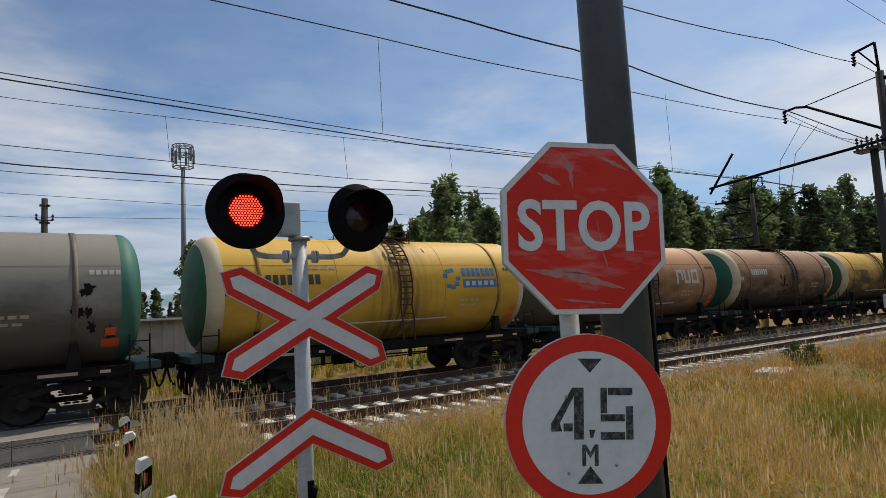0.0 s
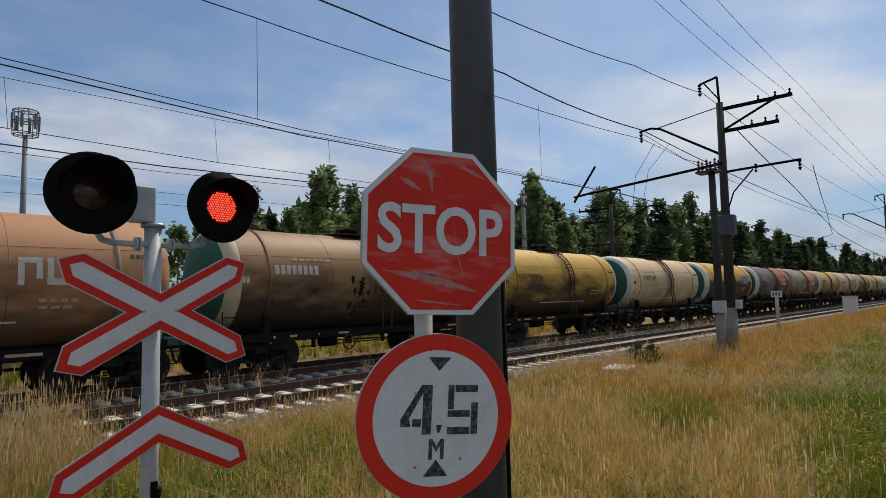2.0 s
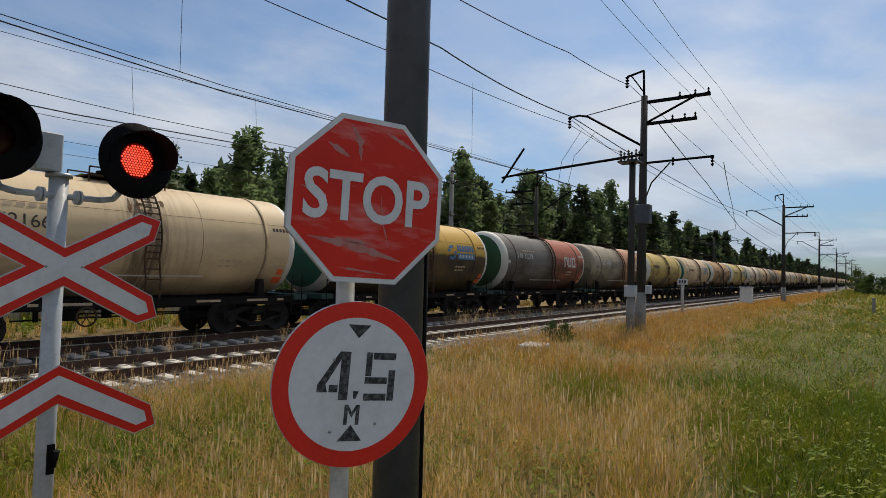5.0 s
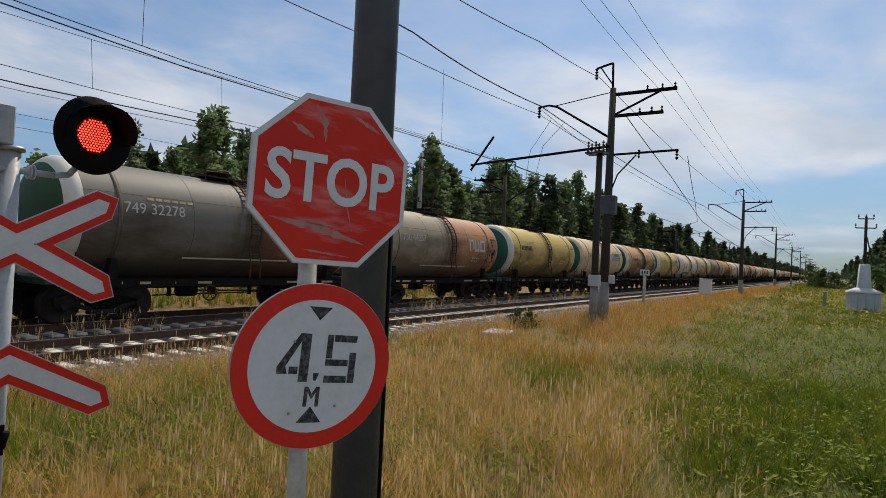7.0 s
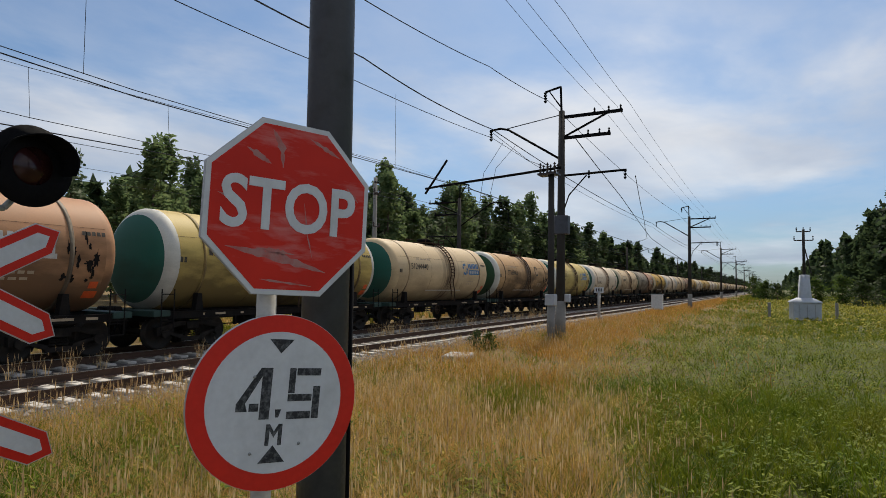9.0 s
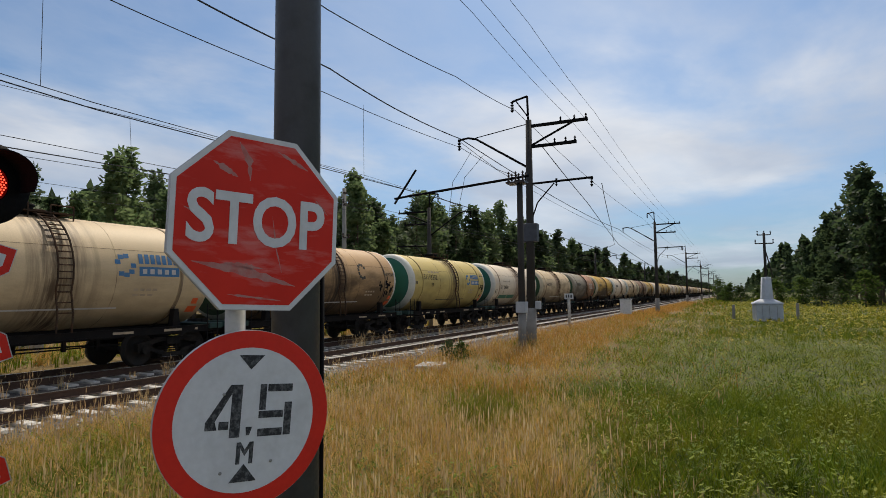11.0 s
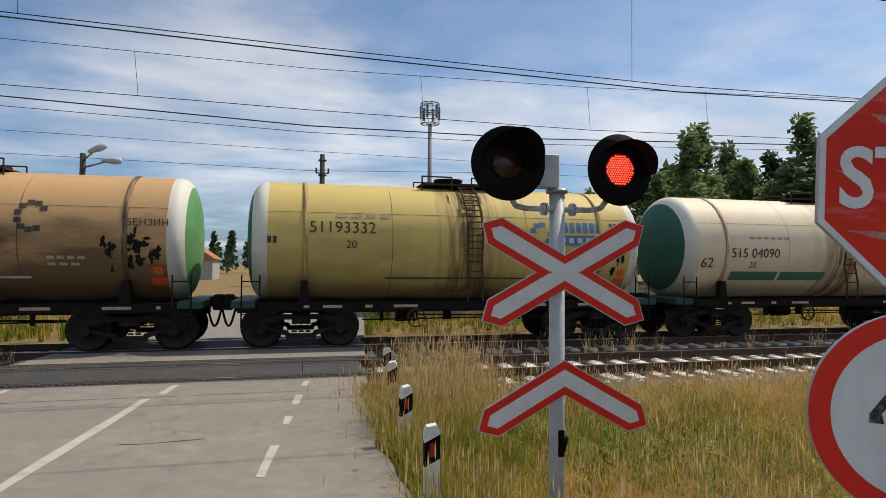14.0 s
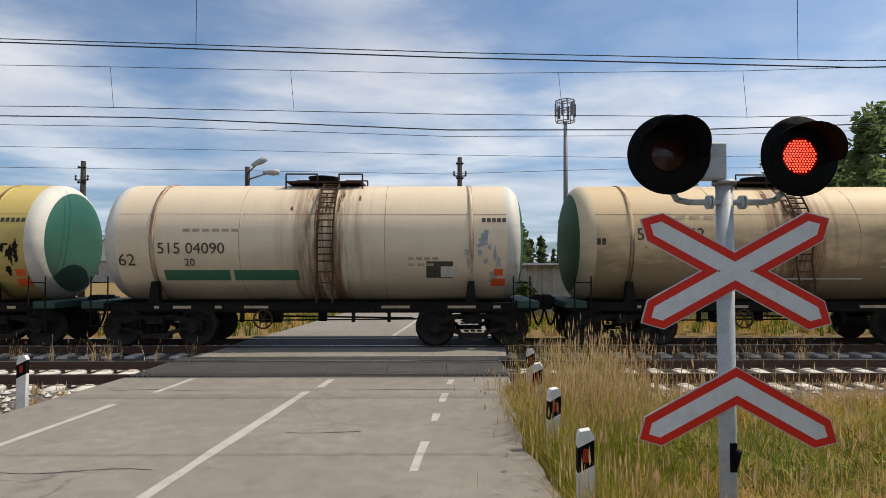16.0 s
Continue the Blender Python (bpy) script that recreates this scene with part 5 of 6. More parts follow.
# slimmer post beside the first mast, with a beam over the near track
sw = thing("switch_post", (24.2, MAST_Y - 0.15, 0), "slim dark post with a switch and a beam over the track", "post")
bm = bmesh.new()
tube(bm, (0, 0, -0.5), (0, 0, 6.6), 0.15, 0.12, 12)
part("shaft", bm, M_DARKCONC, sw)
bm = bmesh.new()
tube(bm, (0, 0, -0.4), (0, 0, 1.25), 0.17, 0.155, 12)
part("painted_foot", bm, M_CONC, sw, "pale worn foot")
bm = bmesh.new()
tube(bm, (0, -0.4, 6.75), (0, 5.1, 6.35), 0.055, seg=8)
tube(bm, (0, 5.9, 6.05), (0, 4.8, 7.5), 0.05, seg=8)
tube(bm, (0, 4.9, 6.38), (0, 5.9, 6.28), 0.05, seg=8)
part("beam", bm, M_BLACK, sw, "long steel beam over the track")
bm = bmesh.new()
box(bm, -0.3, 0.3, -0.3, 0.5, 6.45, 6.52)
for y in (-0.2, 0.1, 0.4):
    for x in (-0.2, 0.2):
        insulator(bm, (x, y, 6.52), (x, y, 6.95), 4, 0.06)
part("switch", bm, M_INSUL, sw, "line switch with ribbed insulators")
bm = bmesh.new()
box(bm, -0.2, 0.2, -0.2, 0.2, 1.2, 1.65)
part("terminal_box", bevelled(bm, 0.02, 1), M_PALEBOX, sw, "pale terminal box")

# pale concrete poles beyond the far track
for x, y, h, lab in ((29.8, 20.4, 8.2, "pale concrete pole beyond the tracks"), (1.75, 29.0, 7.2, "thin dark pole behind the train"), (-15.8, 28.5, 6.9, "thin dark pole behind the train"), (-8.1, 28.2, 6.6, "pole with two street lamps"), (-30, 28.5, 6.9, "thin dark pole behind the train")):
    t = thing("line_pole", (x, y, 0), lab, "pole")
    bm = bmesh.new()
    tube(bm, (0, 0, -0.5), (0, 0, h), 0.16, 0.11, 12)
    part("shaft", bm, M_CONC if x > 20 else M_DARKCONC, t)
    bm = bmesh.new()
    if "lamps" in lab:
        tube(bm, (0, 0, h - 0.3), (0.5, -0.2, h + 0.1), 0.04, seg=8)
        tube(bm, (0, 0, h - 0.6), (0.9, -0.2, h - 0.35), 0.04, seg=8)
        part("lamp_arm", bm, M_GALV, t)
        for x1, z1, a in ((0.6, h + 0.2, 25), (1.15, h - 0.28, 0)):
            bm = bmesh.new()
            lathe(bm, [(-0.42, 0.0), (-0.35, 0.08), (0.1, 0.16), (0.35, 0.12), (0.42, 0.0)], "X", 16)
            part("lamp", bm, M_PALEBOX, t, "grey street lamp housing", at=pose(x1, -0.2, z1, 0, -a, 0))
    else:
        for z in (h - 0.9, h - 2.9):
            tube(bm, (-0.3, -0.12, z), (0.3, -0.12, z), 0.03, seg=6)
            for e in (-0.28, 0.28):
                insulator(bm, (e, -0.12, z), (e, -0.12, z + 0.25), 2, 0.06)
        for z in (h - 0.3, h - 1.0):
            insulator(bm, (-0.2, -0.1, z), (0.2, -0.1, z), 3, 0.07)
        part("insulator", bm, M_INSUL, t)


# ---- wires ----
def wire(name, pts, sag, r, label, n=10):
    """A hanging wire through its supports."""
    bm = bmesh.new()
    line = []
    for p, q in zip(pts, pts[1:]):
        p, q = Vector(p), Vector(q)
        for i in range(n):
            u = i / n
            c = p.lerp(q, u)
            c.z -= sag * 4 * u * (1 - u) * min(1.0, (q - p).length / 60)
            line.append(c)
    line.append(Vector(pts[-1]))
    path_tube(bm, line, r, 5)
    tagged(part(name, bm, M_WIRE), label, "wire")


def line(name, pts, r, label, sag=0.0):
    """A wire through given places; it hangs a little between supports that are far apart."""
    wire(name, pts, sag, r, label, 8)


REST = [69.5, 125, 181, 237, 293, 349, 405, 461, 517]
for y, ys, zs, r, nm, lb in (
        (NEAR_Y, (12.3, 12.3, 12.3, 12.3, 12.4), (6.95, 6.53, 6.27, 6.14, 6.45), 0.010, "contact_wire", "copper contact wire over the near track"),
        (NEAR_Y, (12.2, 12.2, 12.2, 12.2, 12.2), (6.9, 6.43, 6.13, 5.97, 6.40), 0.014, "contact_wire", "double contact wire over the near track"),
        (FAR_Y, (16.4,) * 5, (6.5, 6.24, 6.07, 6.02, 6.4), 0.010, "contact_wire", "contact wire over the far track"),
        (FAR_Y, (16.4,) * 5, (7.9, 7.33, 7.17, 7.28, 7.9), 0.008, "messenger_wire", "thin messenger wire over the far track"),
        (20.0, (20.0,) * 5, (7.3, 6.85, 6.47, 6.50, 7.1), 0.020, "feeder_cable", "dark feeder cable beyond the far track"),
        (20.2, (20.2,) * 5, (7.1, 6.6, 6.3, 6.35, 6.9), 0.010, "feeder_cable", "thin feeder cable beyond the far track"),
        (28.5, (28.6,) * 5, (7.1, 6.5, 6.35, 6.6, 6.8), 0.010, "line_wire", "thin wire between poles behind the train"),
        (28.5, (28.3,) * 5, (8.1, 7.4, 7.2, 7.1, 7.3), 0.010, "line_wire", "thin wire between poles behind the train")):
    line(nm, [(-200, ys[0], zs[0] + 0.6), (-60, ys[0], zs[0])] + list(zip((-9, 1, 9, 26), ys[1:], zs[1:])) + [(x, y, zs[4]) for x in REST], r, lb)
# cables carried by the masts
for pts, z, r, nm, lb, sag in (
        ([(-60, 11.2, 9.4), (-20, 11.1, 8.1), (7.1, 11.05, 7.87), (13.3, 11.05, 8.07), (25.6, 11.1, 8.65)], 8.6, 0.012, "feeder_cable", "messenger cable hung under the cantilevers", 0.5),
        ([(-60, 11.2, 9.6), (9.7, 11.05, 8.85), (13.4, 11.05, 8.93), (15.7, 11.05, 8.94), (19.6, 11.05, 8.79), (25.6, 11.1, 9.05)], 9.0, 0.022, "feeder_cable", "twisted feeder cable at the cantilevers", 0.5),
        ([(-60, 8.4, 9.6), (11.7, 8.2, 8.48), (19.0, 8.3, 9.32), (25.6, 8.45, 10.0)], 10.0, 0.013, "feeder_cable", "cable on the mast tops", 0.6),
        ([(-60, 6.1, 9.9), (15.0, 6.0, 9.35), (25.8, 6.2, 9.5)], 9.5, 0.007, "line_wire", "thin line wire on the cross-arms", 0.5),
        ([(-60, 5.6, 9.9), (15.0, 5.5, 9.3), (25.8, 5.6, 9.5)], 9.5, 0.007, "line_wire", "thin line wire on the cross-arms", 0.5),
        ([(-60, 5.1, 9.9), (16.5, 4.9, 9.4), (25.8, 5.05, 9.5)], 9.5, 0.007, "line_wire", "thin line wire on the cross-arms", 0.5)):
    line(nm, pts + [(x, pts[-1][1] + 0.3, z) for x in REST], r, lb, sag)
line("anchor_wire", [(25.9, 7.4, 8.4), (36, 7.6, 7.2), (48.5, 8.0, 5.7), (69.5, 7.7, 4.6)], 0.02, "dark anchoring cable running down to the next mast", 0.2)
line("anchor_wire", [(25.9, 4.85, 6.5), (37, 6.5, 6.0), (48.5, 8.3, 5.7), (60, 12.0, 6.3)], 0.015, "cable from the feeder arm to the anchoring cable", 0.6)
line("jumper_wire", [(24.3, 12.2, 6.4), (25.0, 11.4, 5.6), (25.2, 11.3, 7.0), (25.7, 10.6, 8.4)], 0.01, "loose loop of jumper cable", 0.5)
line("jumper_wire", [(24.5, 12.0, 6.4), (25.2, 11.0, 5.9), (25.4, 10.8, 7.2), (25.7, 10.0, 8.2)], 0.01, "loose loop of jumper cable", 0.5)
line("jumper_wire", [(25.7, 11.1, 8.9), (25.8, 9.4, 7.5), (25.9, 8.0, 6.9)], 0.012, "cable from the cantilever to the mast", 0.3)
for x, zc in ((-15.5, 6.6), (-4.2, 6.4), (7.9, 6.15), (19.5, 6.33)):
    bm = bmesh.new()
    zt = 8.05 if x < 0 else 7.87 + (x - 7) * 0.04
    tube(bm, (x, 12.3, zc), (x - 0.1 * (x - 0.7), 11.1, zt), 0.006, seg=5)
    tagged(part("dropper", bm, M_WIRE), "thin dropper wire to the contact wire", "wire", "droppers")
for x, zc, zm in ((-14.0, 6.26, 7.42), (-3.2, 6.14, 7.22), (4.0, 6.04, 7.2), (13.0, 6.1, 7.44), (-8.0, 6.22, 7.32), (9.0, 6.0, 7.28)):
    bm = bmesh.new()
    tube(bm, (x, 16.4, zc), (x - 0.1, 16.4, zm), 0.006, seg=5)
    tagged(part("dropper", bm, M_WIRE), "thin dropper wire to the contact wire", "wire", "droppers")

# ---- the lineside ----
cab = thing("lineside_cabinet", (55.5, 8.7, 0), "small pale metal cabinet beside the track", "cabinet")
bm = bmesh.new()
box(bm, -0.35, 0.35, -0.45, 0.45, 0.1, 1.35)
part("body", bevelled(bm, 0.03, 1), M_POSTWHITE, cab)
bm = bmesh.new()
box(bm, -0.4, 0.4, -0.5, 0.5, 1.35, 1.42)
part("lid", bm, M_PALEBOX, cab)
km = thing("kilometre_post", (38.4, 9.45, 0), "white post with a small number plate beside the track", "marker post")
bm = bmesh.new()
tube(bm, (0, 0, -0.3), (0, 0, 1.7), 0.09, seg=10)
part("post", bm, M_WHITEWASH, km)
bm = bmesh.new()
box(bm, -0.03, 0.03, -0.28, 0.28, 1.6, 1.95)
part("plate", bm, M_WHITE, km, "white plate")
bm = bmesh.new()
for y in (-0.15, 0.0, 0.15):
    box(bm, -0.036, -0.03, y - 0.045, y + 0.045, 1.68, 1.88)
part("plate_mark", bm, M_TAPE, km, "dark bars")
slab = thing("concrete_slab", pose(15.9, 7.75, -0.1, 0, 0, 14), "broken white concrete slab lying in the grass", "slab")
bm = bmesh.new()
box(bm, -0.55, 0.55, -0.35, 0.35, 0.0, 0.16)
part("block", bevelled(bm, 0.03, 1), M_WHITEWASH, slab)

# transformer kiosk in the meadow
kio = thing("transformer_kiosk", pose(49.2, -1.95, -0.1, 0, 0, 8) @ Matrix.Diagonal((0.76, 0.76, 0.76, 1)), "pale grey transformer kiosk with a tapering tower and insulators", "transformer kiosk")
bm = bmesh.new()
box(bm, -1.1, 1.1, -1.1, 1.1, 0, 1.55)
part("base", bevelled(bm, 0.03, 1), M_PALEBOX, kio)
bm = bmesh.new()
lathe(bm, [(1.55, 1.65), (1.65, 1.65), (2.0, 0.78), (2.0, 0.0)], "Z", 4)
part("hipped_top", bm, M_PALEBOX, kio, at=pose(0, 0, 0, 0, 0, 45))
bm = bmesh.new()
lathe(bm, [(2.0, 0.66), (4.05, 0.5), (4.1, 0.0)], "Z", 4)
part("tower", bm, M_PALEBOX, kio, at=pose(0, 0, 0, 0, 0, 45))
bm = bmesh.new()
for y in (-0.6, 0.02, 0.6):
    box(bm, -1.13, -1.1, y - 0.02, y + 0.02, 0.15, 1.4)
part("door_seam", bm, M_GALV, kio)
bm = bmesh.new()
tube(bm, (0, 0, 4.0), (0, 0, 8.2), 0.13, 0.11, 10)
tube(bm, (0, -0.6, 4.0), (0, -0.1, 6.4), 0.05, seg=8)
for z, l in ((7.2, 0.75), (8.0, 0.55)):
    tube(bm, (0, -l, z), (0, l, z), 0.05, seg=8)
    for y in (-l, 0, l):
        insulator(bm, (0, y, z), (0, y, z + 0.4), 3, 0.08)
part("line_frame", bm, M_DARKCONC, kio, "dark post with cross-arms and insulators")
for x, y in ((48.8, 0.2), (53, -4.1), (53.5, -3.0)):
    t = thing("fence_post", (x, y, 0), "short grey concrete fence post in the meadow", "fence post", "posts round the kiosk")
    bm = bmesh.new()
    box(bm, -0.1, 0.1, -0.1, 0.1, -0.3, 1.05)
    part("post", bevelled(bm, 0.02, 1), M_CONC, t)

# communications tower
tw = thing("mobile_tower", (26.6, 119.8, 0), "tall slender lattice tower with aerials", "tower")
bm = bmesh.new()
tube(bm, (0, 0, -0.5), (0, 0, 31), 0.62, 0.36, 14)
part("shaft", bm, M_TOWER, tw)
bm = bmesh.new()
for z in (31.0, 33.4, 35.2):
    for i in range(8):
        a, b = i * math.pi / 4, (i + 1) * math.pi / 4
        tube(bm, (1.9 * math.cos(a), 1.9 * math.sin(a), z), (1.9 * math.cos(b), 1.9 * math.sin(b), z), 0.09, seg=5)
        tube(bm, (1.9 * math.cos(a), 1.9 * math.sin(a), z), (0, 0, z), 0.06, seg=5)
for i in range(8):
    a = i * math.pi / 4
    tube(bm, (1.9 * math.cos(a), 1.9 * math.sin(a), 31), (1.9 * math.cos(a), 1.9 * math.sin(a), 35.2), 0.08, seg=5)
part("gallery", bm, M_TOWER, tw, "round gallery of steel bars")
for i in range(6):
    a = i * math.pi / 3
    bm = bmesh.new()
    box(bm, 1.95 * math.cos(a) - 0.16, 1.95 * math.cos(a) + 0.16, 1.95 * math.sin(a) - 0.16, 1.95 * math.sin(a) + 0.16, 32, 34.6)
    part("aerial", bm, M_TOWER, tw, "pale panel aerial")

# shed and houses behind the line
shed = thing("shed", (9.5, 26, 0), "grey corrugated metal shed behind the line", "shed")
bm = bmesh.new()
edge = []
for i in range(61):  # corrugated sheet
    edge += [(-6 + 12 * i / 61, -1.55 - 0.05 * (i % 2)), (-6 + 12 * (i + 0.8) / 61, -1.55 - 0.05 * (i % 2))]
edge += [(6, -1.5), (6, 1.5), (-6, 1.5)]
lo = [bm.verts.new((x, y, -0.2)) for x, y in edge]
hi = [bm.verts.new((x, y, 2.05)) for x, y in edge]
for i in range(len(edge)):
    k = (i + 1) % len(edge)
    bm.faces.new((lo[i], lo[k], hi[k], hi[i]))
part("wall", bm, M_BUILD, shed)
bm = bmesh.new()
box(bm, -6.2, 6.2, -1.9, 1.9, 2.05, 2.13)
part("roof", bm, M_ROOF, shed, "flat pale sheet roof")


def house(x, y, w, d, h, wall, roof):
    t = thing("house", (x, y, 0), "small village house with a pitched roof", "house", "village houses")
    bm = bmesh.new()
    box(bm, -w, w, -d, d, -0.3, h)
    part("wall", bm, wall, t)
    bm = bmesh.new()
    prism(bm, [(-w - 0.4, h), (w + 0.4, h), (0, h + w * 0.75)], -d - 0.4, d + 0.4)
    part("roof", bm, roof, t)
    for xx in (-w / 2, w / 2):
        bm = bmesh.new()
        box(bm, xx - 0.5, xx + 0.5, -d - 0.05, -d, 0.9, 2.1)
        part("window", bm, M_LEADPAINT, t)


house(-30, 78, 4, 3, 2.6, M_BRICK, M_ROOF)
house(-44, 88, 4.5, 4, 2.8, M_BUILD, M_ROOF)
house(-62, 84, 4.5, 4, 2.8, M_BRICK, M_ROOF)
house(-16, 95, 5, 4, 2.8, M_BUILD, M_BRICK)


# ---- trees ----
def tree_meshes(seed, h, crown_r, crown_lo, leaves, leaf, conifer=False, material=None):
    """Trunk with limbs, and a crown of small leaf clumps with gaps."""
    rng = random.Random(seed)
    bm = bmesh.new()
    bend = (rng.uniform(-0.3, 0.3), rng.uniform(-0.3, 0.3))
    spine = [Vector((bend[0] * math.sin(z * 2.2), bend[1] * math.sin(z * 1.7), h * z)) for z in [i / 6 for i in range(7)]]
    r0 = h * 0.012 + 0.04
    for i in range(6):
        tube(bm, spine[i], spine[i + 1], r0 * (1 - i / 6.6), r0 * (1 - (i + 1) / 6.6), 7, False)
    clumps = []
    n = 26 if conifer else 34
    for i in range(n):
        u = crown_lo + (1 - crown_lo) * ((i + rng.random()) / n)
        k = min(5, int(u * 6))
        base = spine[k].lerp(spine[k + 1], u * 6 - k)
        v = (u - crown_lo) / (1 - crown_lo)
        rad = crown_r * ((1 - v) ** 0.7 + 0.08 if conifer else math.sin(math.pi * min(0.97, v * 0.85 + 0.14)) ** 0.7 * (1.15 - 0.6 * v)) * rng.uniform(0.45, 1.1)
        a = rng.uniform(0, 2 * math.pi)
        tip = base + Vector((math.cos(a) * rad, math.sin(a) * rad, rng.uniform(-0.05, 0.25) * rad))
        tube(bm, base, tip, r0 * 0.25, r0 * 0.06, 5, False)
        clumps.append((tip, crown_r * rng.uniform(0.22, 0.42)))
        clumps.append((base.lerp(tip, 0.55), crown_r * rng.uniform(0.2, 0.36)))
    trunk = mesh_of("trunk", bm, M_TRUNK)
    verts, faces = [], []
    for _ in range(leaves):
        c, r = rng.choice(clumps)
        d = Vector((rng.gauss(0, 1), rng.gauss(0, 1), rng.gauss(0, 0.75)))
        d = d.normalized() * r * rng.random() ** 0.4
        p = c + d
        u = Vector((rng.uniform(-1, 1), rng.uniform(-1, 1), rng.uniform(-0.7, 0.7))).normalized()
        w = u.orthogonal().normalized()
        s = leaf * rng.uniform(0.6, 1.4)
        i = len(verts)
        verts += [p - u * s, p + w * s * 0.55, p + u * s, p - w * s * 0.55]
        faces.append((i, i + 1, i + 2, i + 3))
    return trunk, arrays("crown", verts, faces, material)


BIRCH = [tree_meshes(20 + i, h, r, 0.12, 2000, 0.31, False, M_LEAF) for i, (h, r) in enumerate(((14.5, 2.7), (12.5, 3.2), (16, 2.9)))]
PINE = [tree_meshes(40 + i, h, r, lo, 1250, 0.44, True, M_NEEDLE) for i, (h, r, lo) in enumerate(((17, 3.4, 0.25), (19, 3.6, 0.35), (15.5, 3.2, 0.12)))]
SHRUB = [tree_meshes(60 + i, h, r, 0.05, 900, 0.15, False, M_BUSH) for i, (h, r) in enumerate(((2.6, 1.5), (3.4, 1.9)))]


def plant(kinds, i, x, y, s, rng, name, label, category, group):
    t = thing(name, pose(x, y, -0.25, 0, 0, rng.uniform(0, 360)) @ Matrix.Diagonal((s, s, s * rng.uniform(0.9, 1.1), 1)), label, category, group)
    part("trunk", kinds[i][0], None, t)
    part("crown", kinds[i][1], None, t)


_rng = random.Random(3)
# young birches and broadleaved edge behind the far track
for x, y, s in ((33, 45, 1.0), (38, 50, 0.95), (30, 52, 0.75), (44, 52, 1.1), (47, 47, 0.95), (52, 50, 1.0), (27, 56, 0.6), (57, 47, 0.92), (62, 43, 0.9), (66, 44, 0.88), (55, 55, 0.95), (40, 58, 0.8), (70, 40, 0.85), (59, 50, 0.9), (64, 50, 0.95), (36, 54, 0.7)):
    plant(BIRCH, _rng.randrange(3), x, y, s, _rng, "birch_tree", "tall green birch at the edge of the wood", "tree", "trees behind the line")
for i in range(170):
    x = 40 + 0.72 * i + _rng.uniform(-2, 2)
    y = 33 + _rng.uniform(0, 18) + max(0, (80 - x) * 0.22)
    if _rng.random() < (0.75 if x < 90 else 0.35):
        plant(BIRCH, _rng.randrange(3), x, y, _rng.uniform(0.75, 1.05), _rng, "birch_tree", "green birch at the edge of the wood", "tree", "trees behind the line")
    else:
        plant(PINE, _rng.randrange(3), x, y, _rng.uniform(0.62, 0.9), _rng, "pine_tree", "dark green pine at the edge of the wood", "tree", "trees behind the line")
# pines on the other side of the meadow
for i in range(70):
    x = 88 + 1.5 * i + _rng.uniform(-2, 2)
    y = -17 - abs(_rng.gauss(0, 9)) - (6 if i % 3 == 0 else 0)
    plant(PINE, _rng.randrange(3), x, y, _rng.uniform(0.8, 1.15), _rng, "pine_tree", "dark pine across the meadow", "tree", "trees across the meadow")
for i in range(30):
    plant(PINE, _rng.randrange(3), 84 + _rng.uniform(0, 30), -30 - _rng.uniform(0, 40), _rng.uniform(0.9, 1.1), _rng, "pine_tree", "dark pine across the meadow", "tree", "trees across the meadow")


def far_wood(places, seed, label):
    """Woods too far off to count: many tapering crowns of leaf clumps in one mesh."""
    g = np.random.default_rng(seed)
    n = 110
    vs = []
    for x, y, h in places:
        v = g.random(n) ** 0.8
        r = h * 0.2 * ((1 - v) ** 0.7 + 0.08) * np.sqrt(g.random(n)) * g.uniform(0.6, 1.15, n)
        a = g.uniform(0, 2 * np.pi, n) + np.round(v * 9) * 1.3
        c = np.stack([x + r * np.cos(a), y + r * np.sin(a), h * (0.1 + 0.9 * v)], 1)
        u = g.normal(size=(n, 3))
        u /= np.linalg.norm(u, axis=1)[:, None]
        w = np.cross(u, g.normal(size=(n, 3)))
        w /= np.linalg.norm(w, axis=1)[:, None]
        s = g.uniform(0.7, 1.6, n)[:, None] * h / 15
        vs.append(np.stack([c - u * s, c + w * s * 0.6, c + u * s, c - w * s * 0.6], 1).reshape(-1, 3))
    co = np.concatenate(vs)
    me = bpy.data.meshes.new("far_wood")
    me.vertices.add(len(co))
    me.vertices.foreach_set("co", co.ravel())
    me.loops.add(len(co))
    me.loops.foreach_set("vertex_index", np.arange(len(co)))
    me.polygons.add(len(co) // 4)
    me.polygons.foreach_set("loop_start", np.arange(len(co) // 4) * 4)
    me.update(calc_edges=True)
    me.materials.append(M_NEEDLE)
    tagged(part("far_wood", me, None), label, "woods", kind="stuff")


far_wood([(140 + 1.25 * i * (1 + i * 0.003) + _rng.uniform(-2, 2), 32 + _rng.uniform(0, 12), _rng.choice((1, 1, 0.7)) * _rng.uniform(10, 15)) for i in range(420)], 71, "dark pine wood running along the line")
far_wood([(46 + _rng.uniform(0, 134), 56 + _rng.uniform(0, 30), _rng.uniform(12, 16)) for i in range(150)], 72, "depth of the wood behind the line")
far_wood([(180 + 2.6 * i * (1 + i * 0.004) + _rng.uniform(-2, 2), -16 - abs(_rng.gauss(0, 10)), _rng.uniform(13, 19)) for i in range(200)], 73, "dark pine wood across the meadow")
far_wood([(-120 + 1.6 * i, 150 + _rng.uniform(0, 30), _rng.uniform(7, 11)) for i in range(120)], 74, "low far woods behind the village")
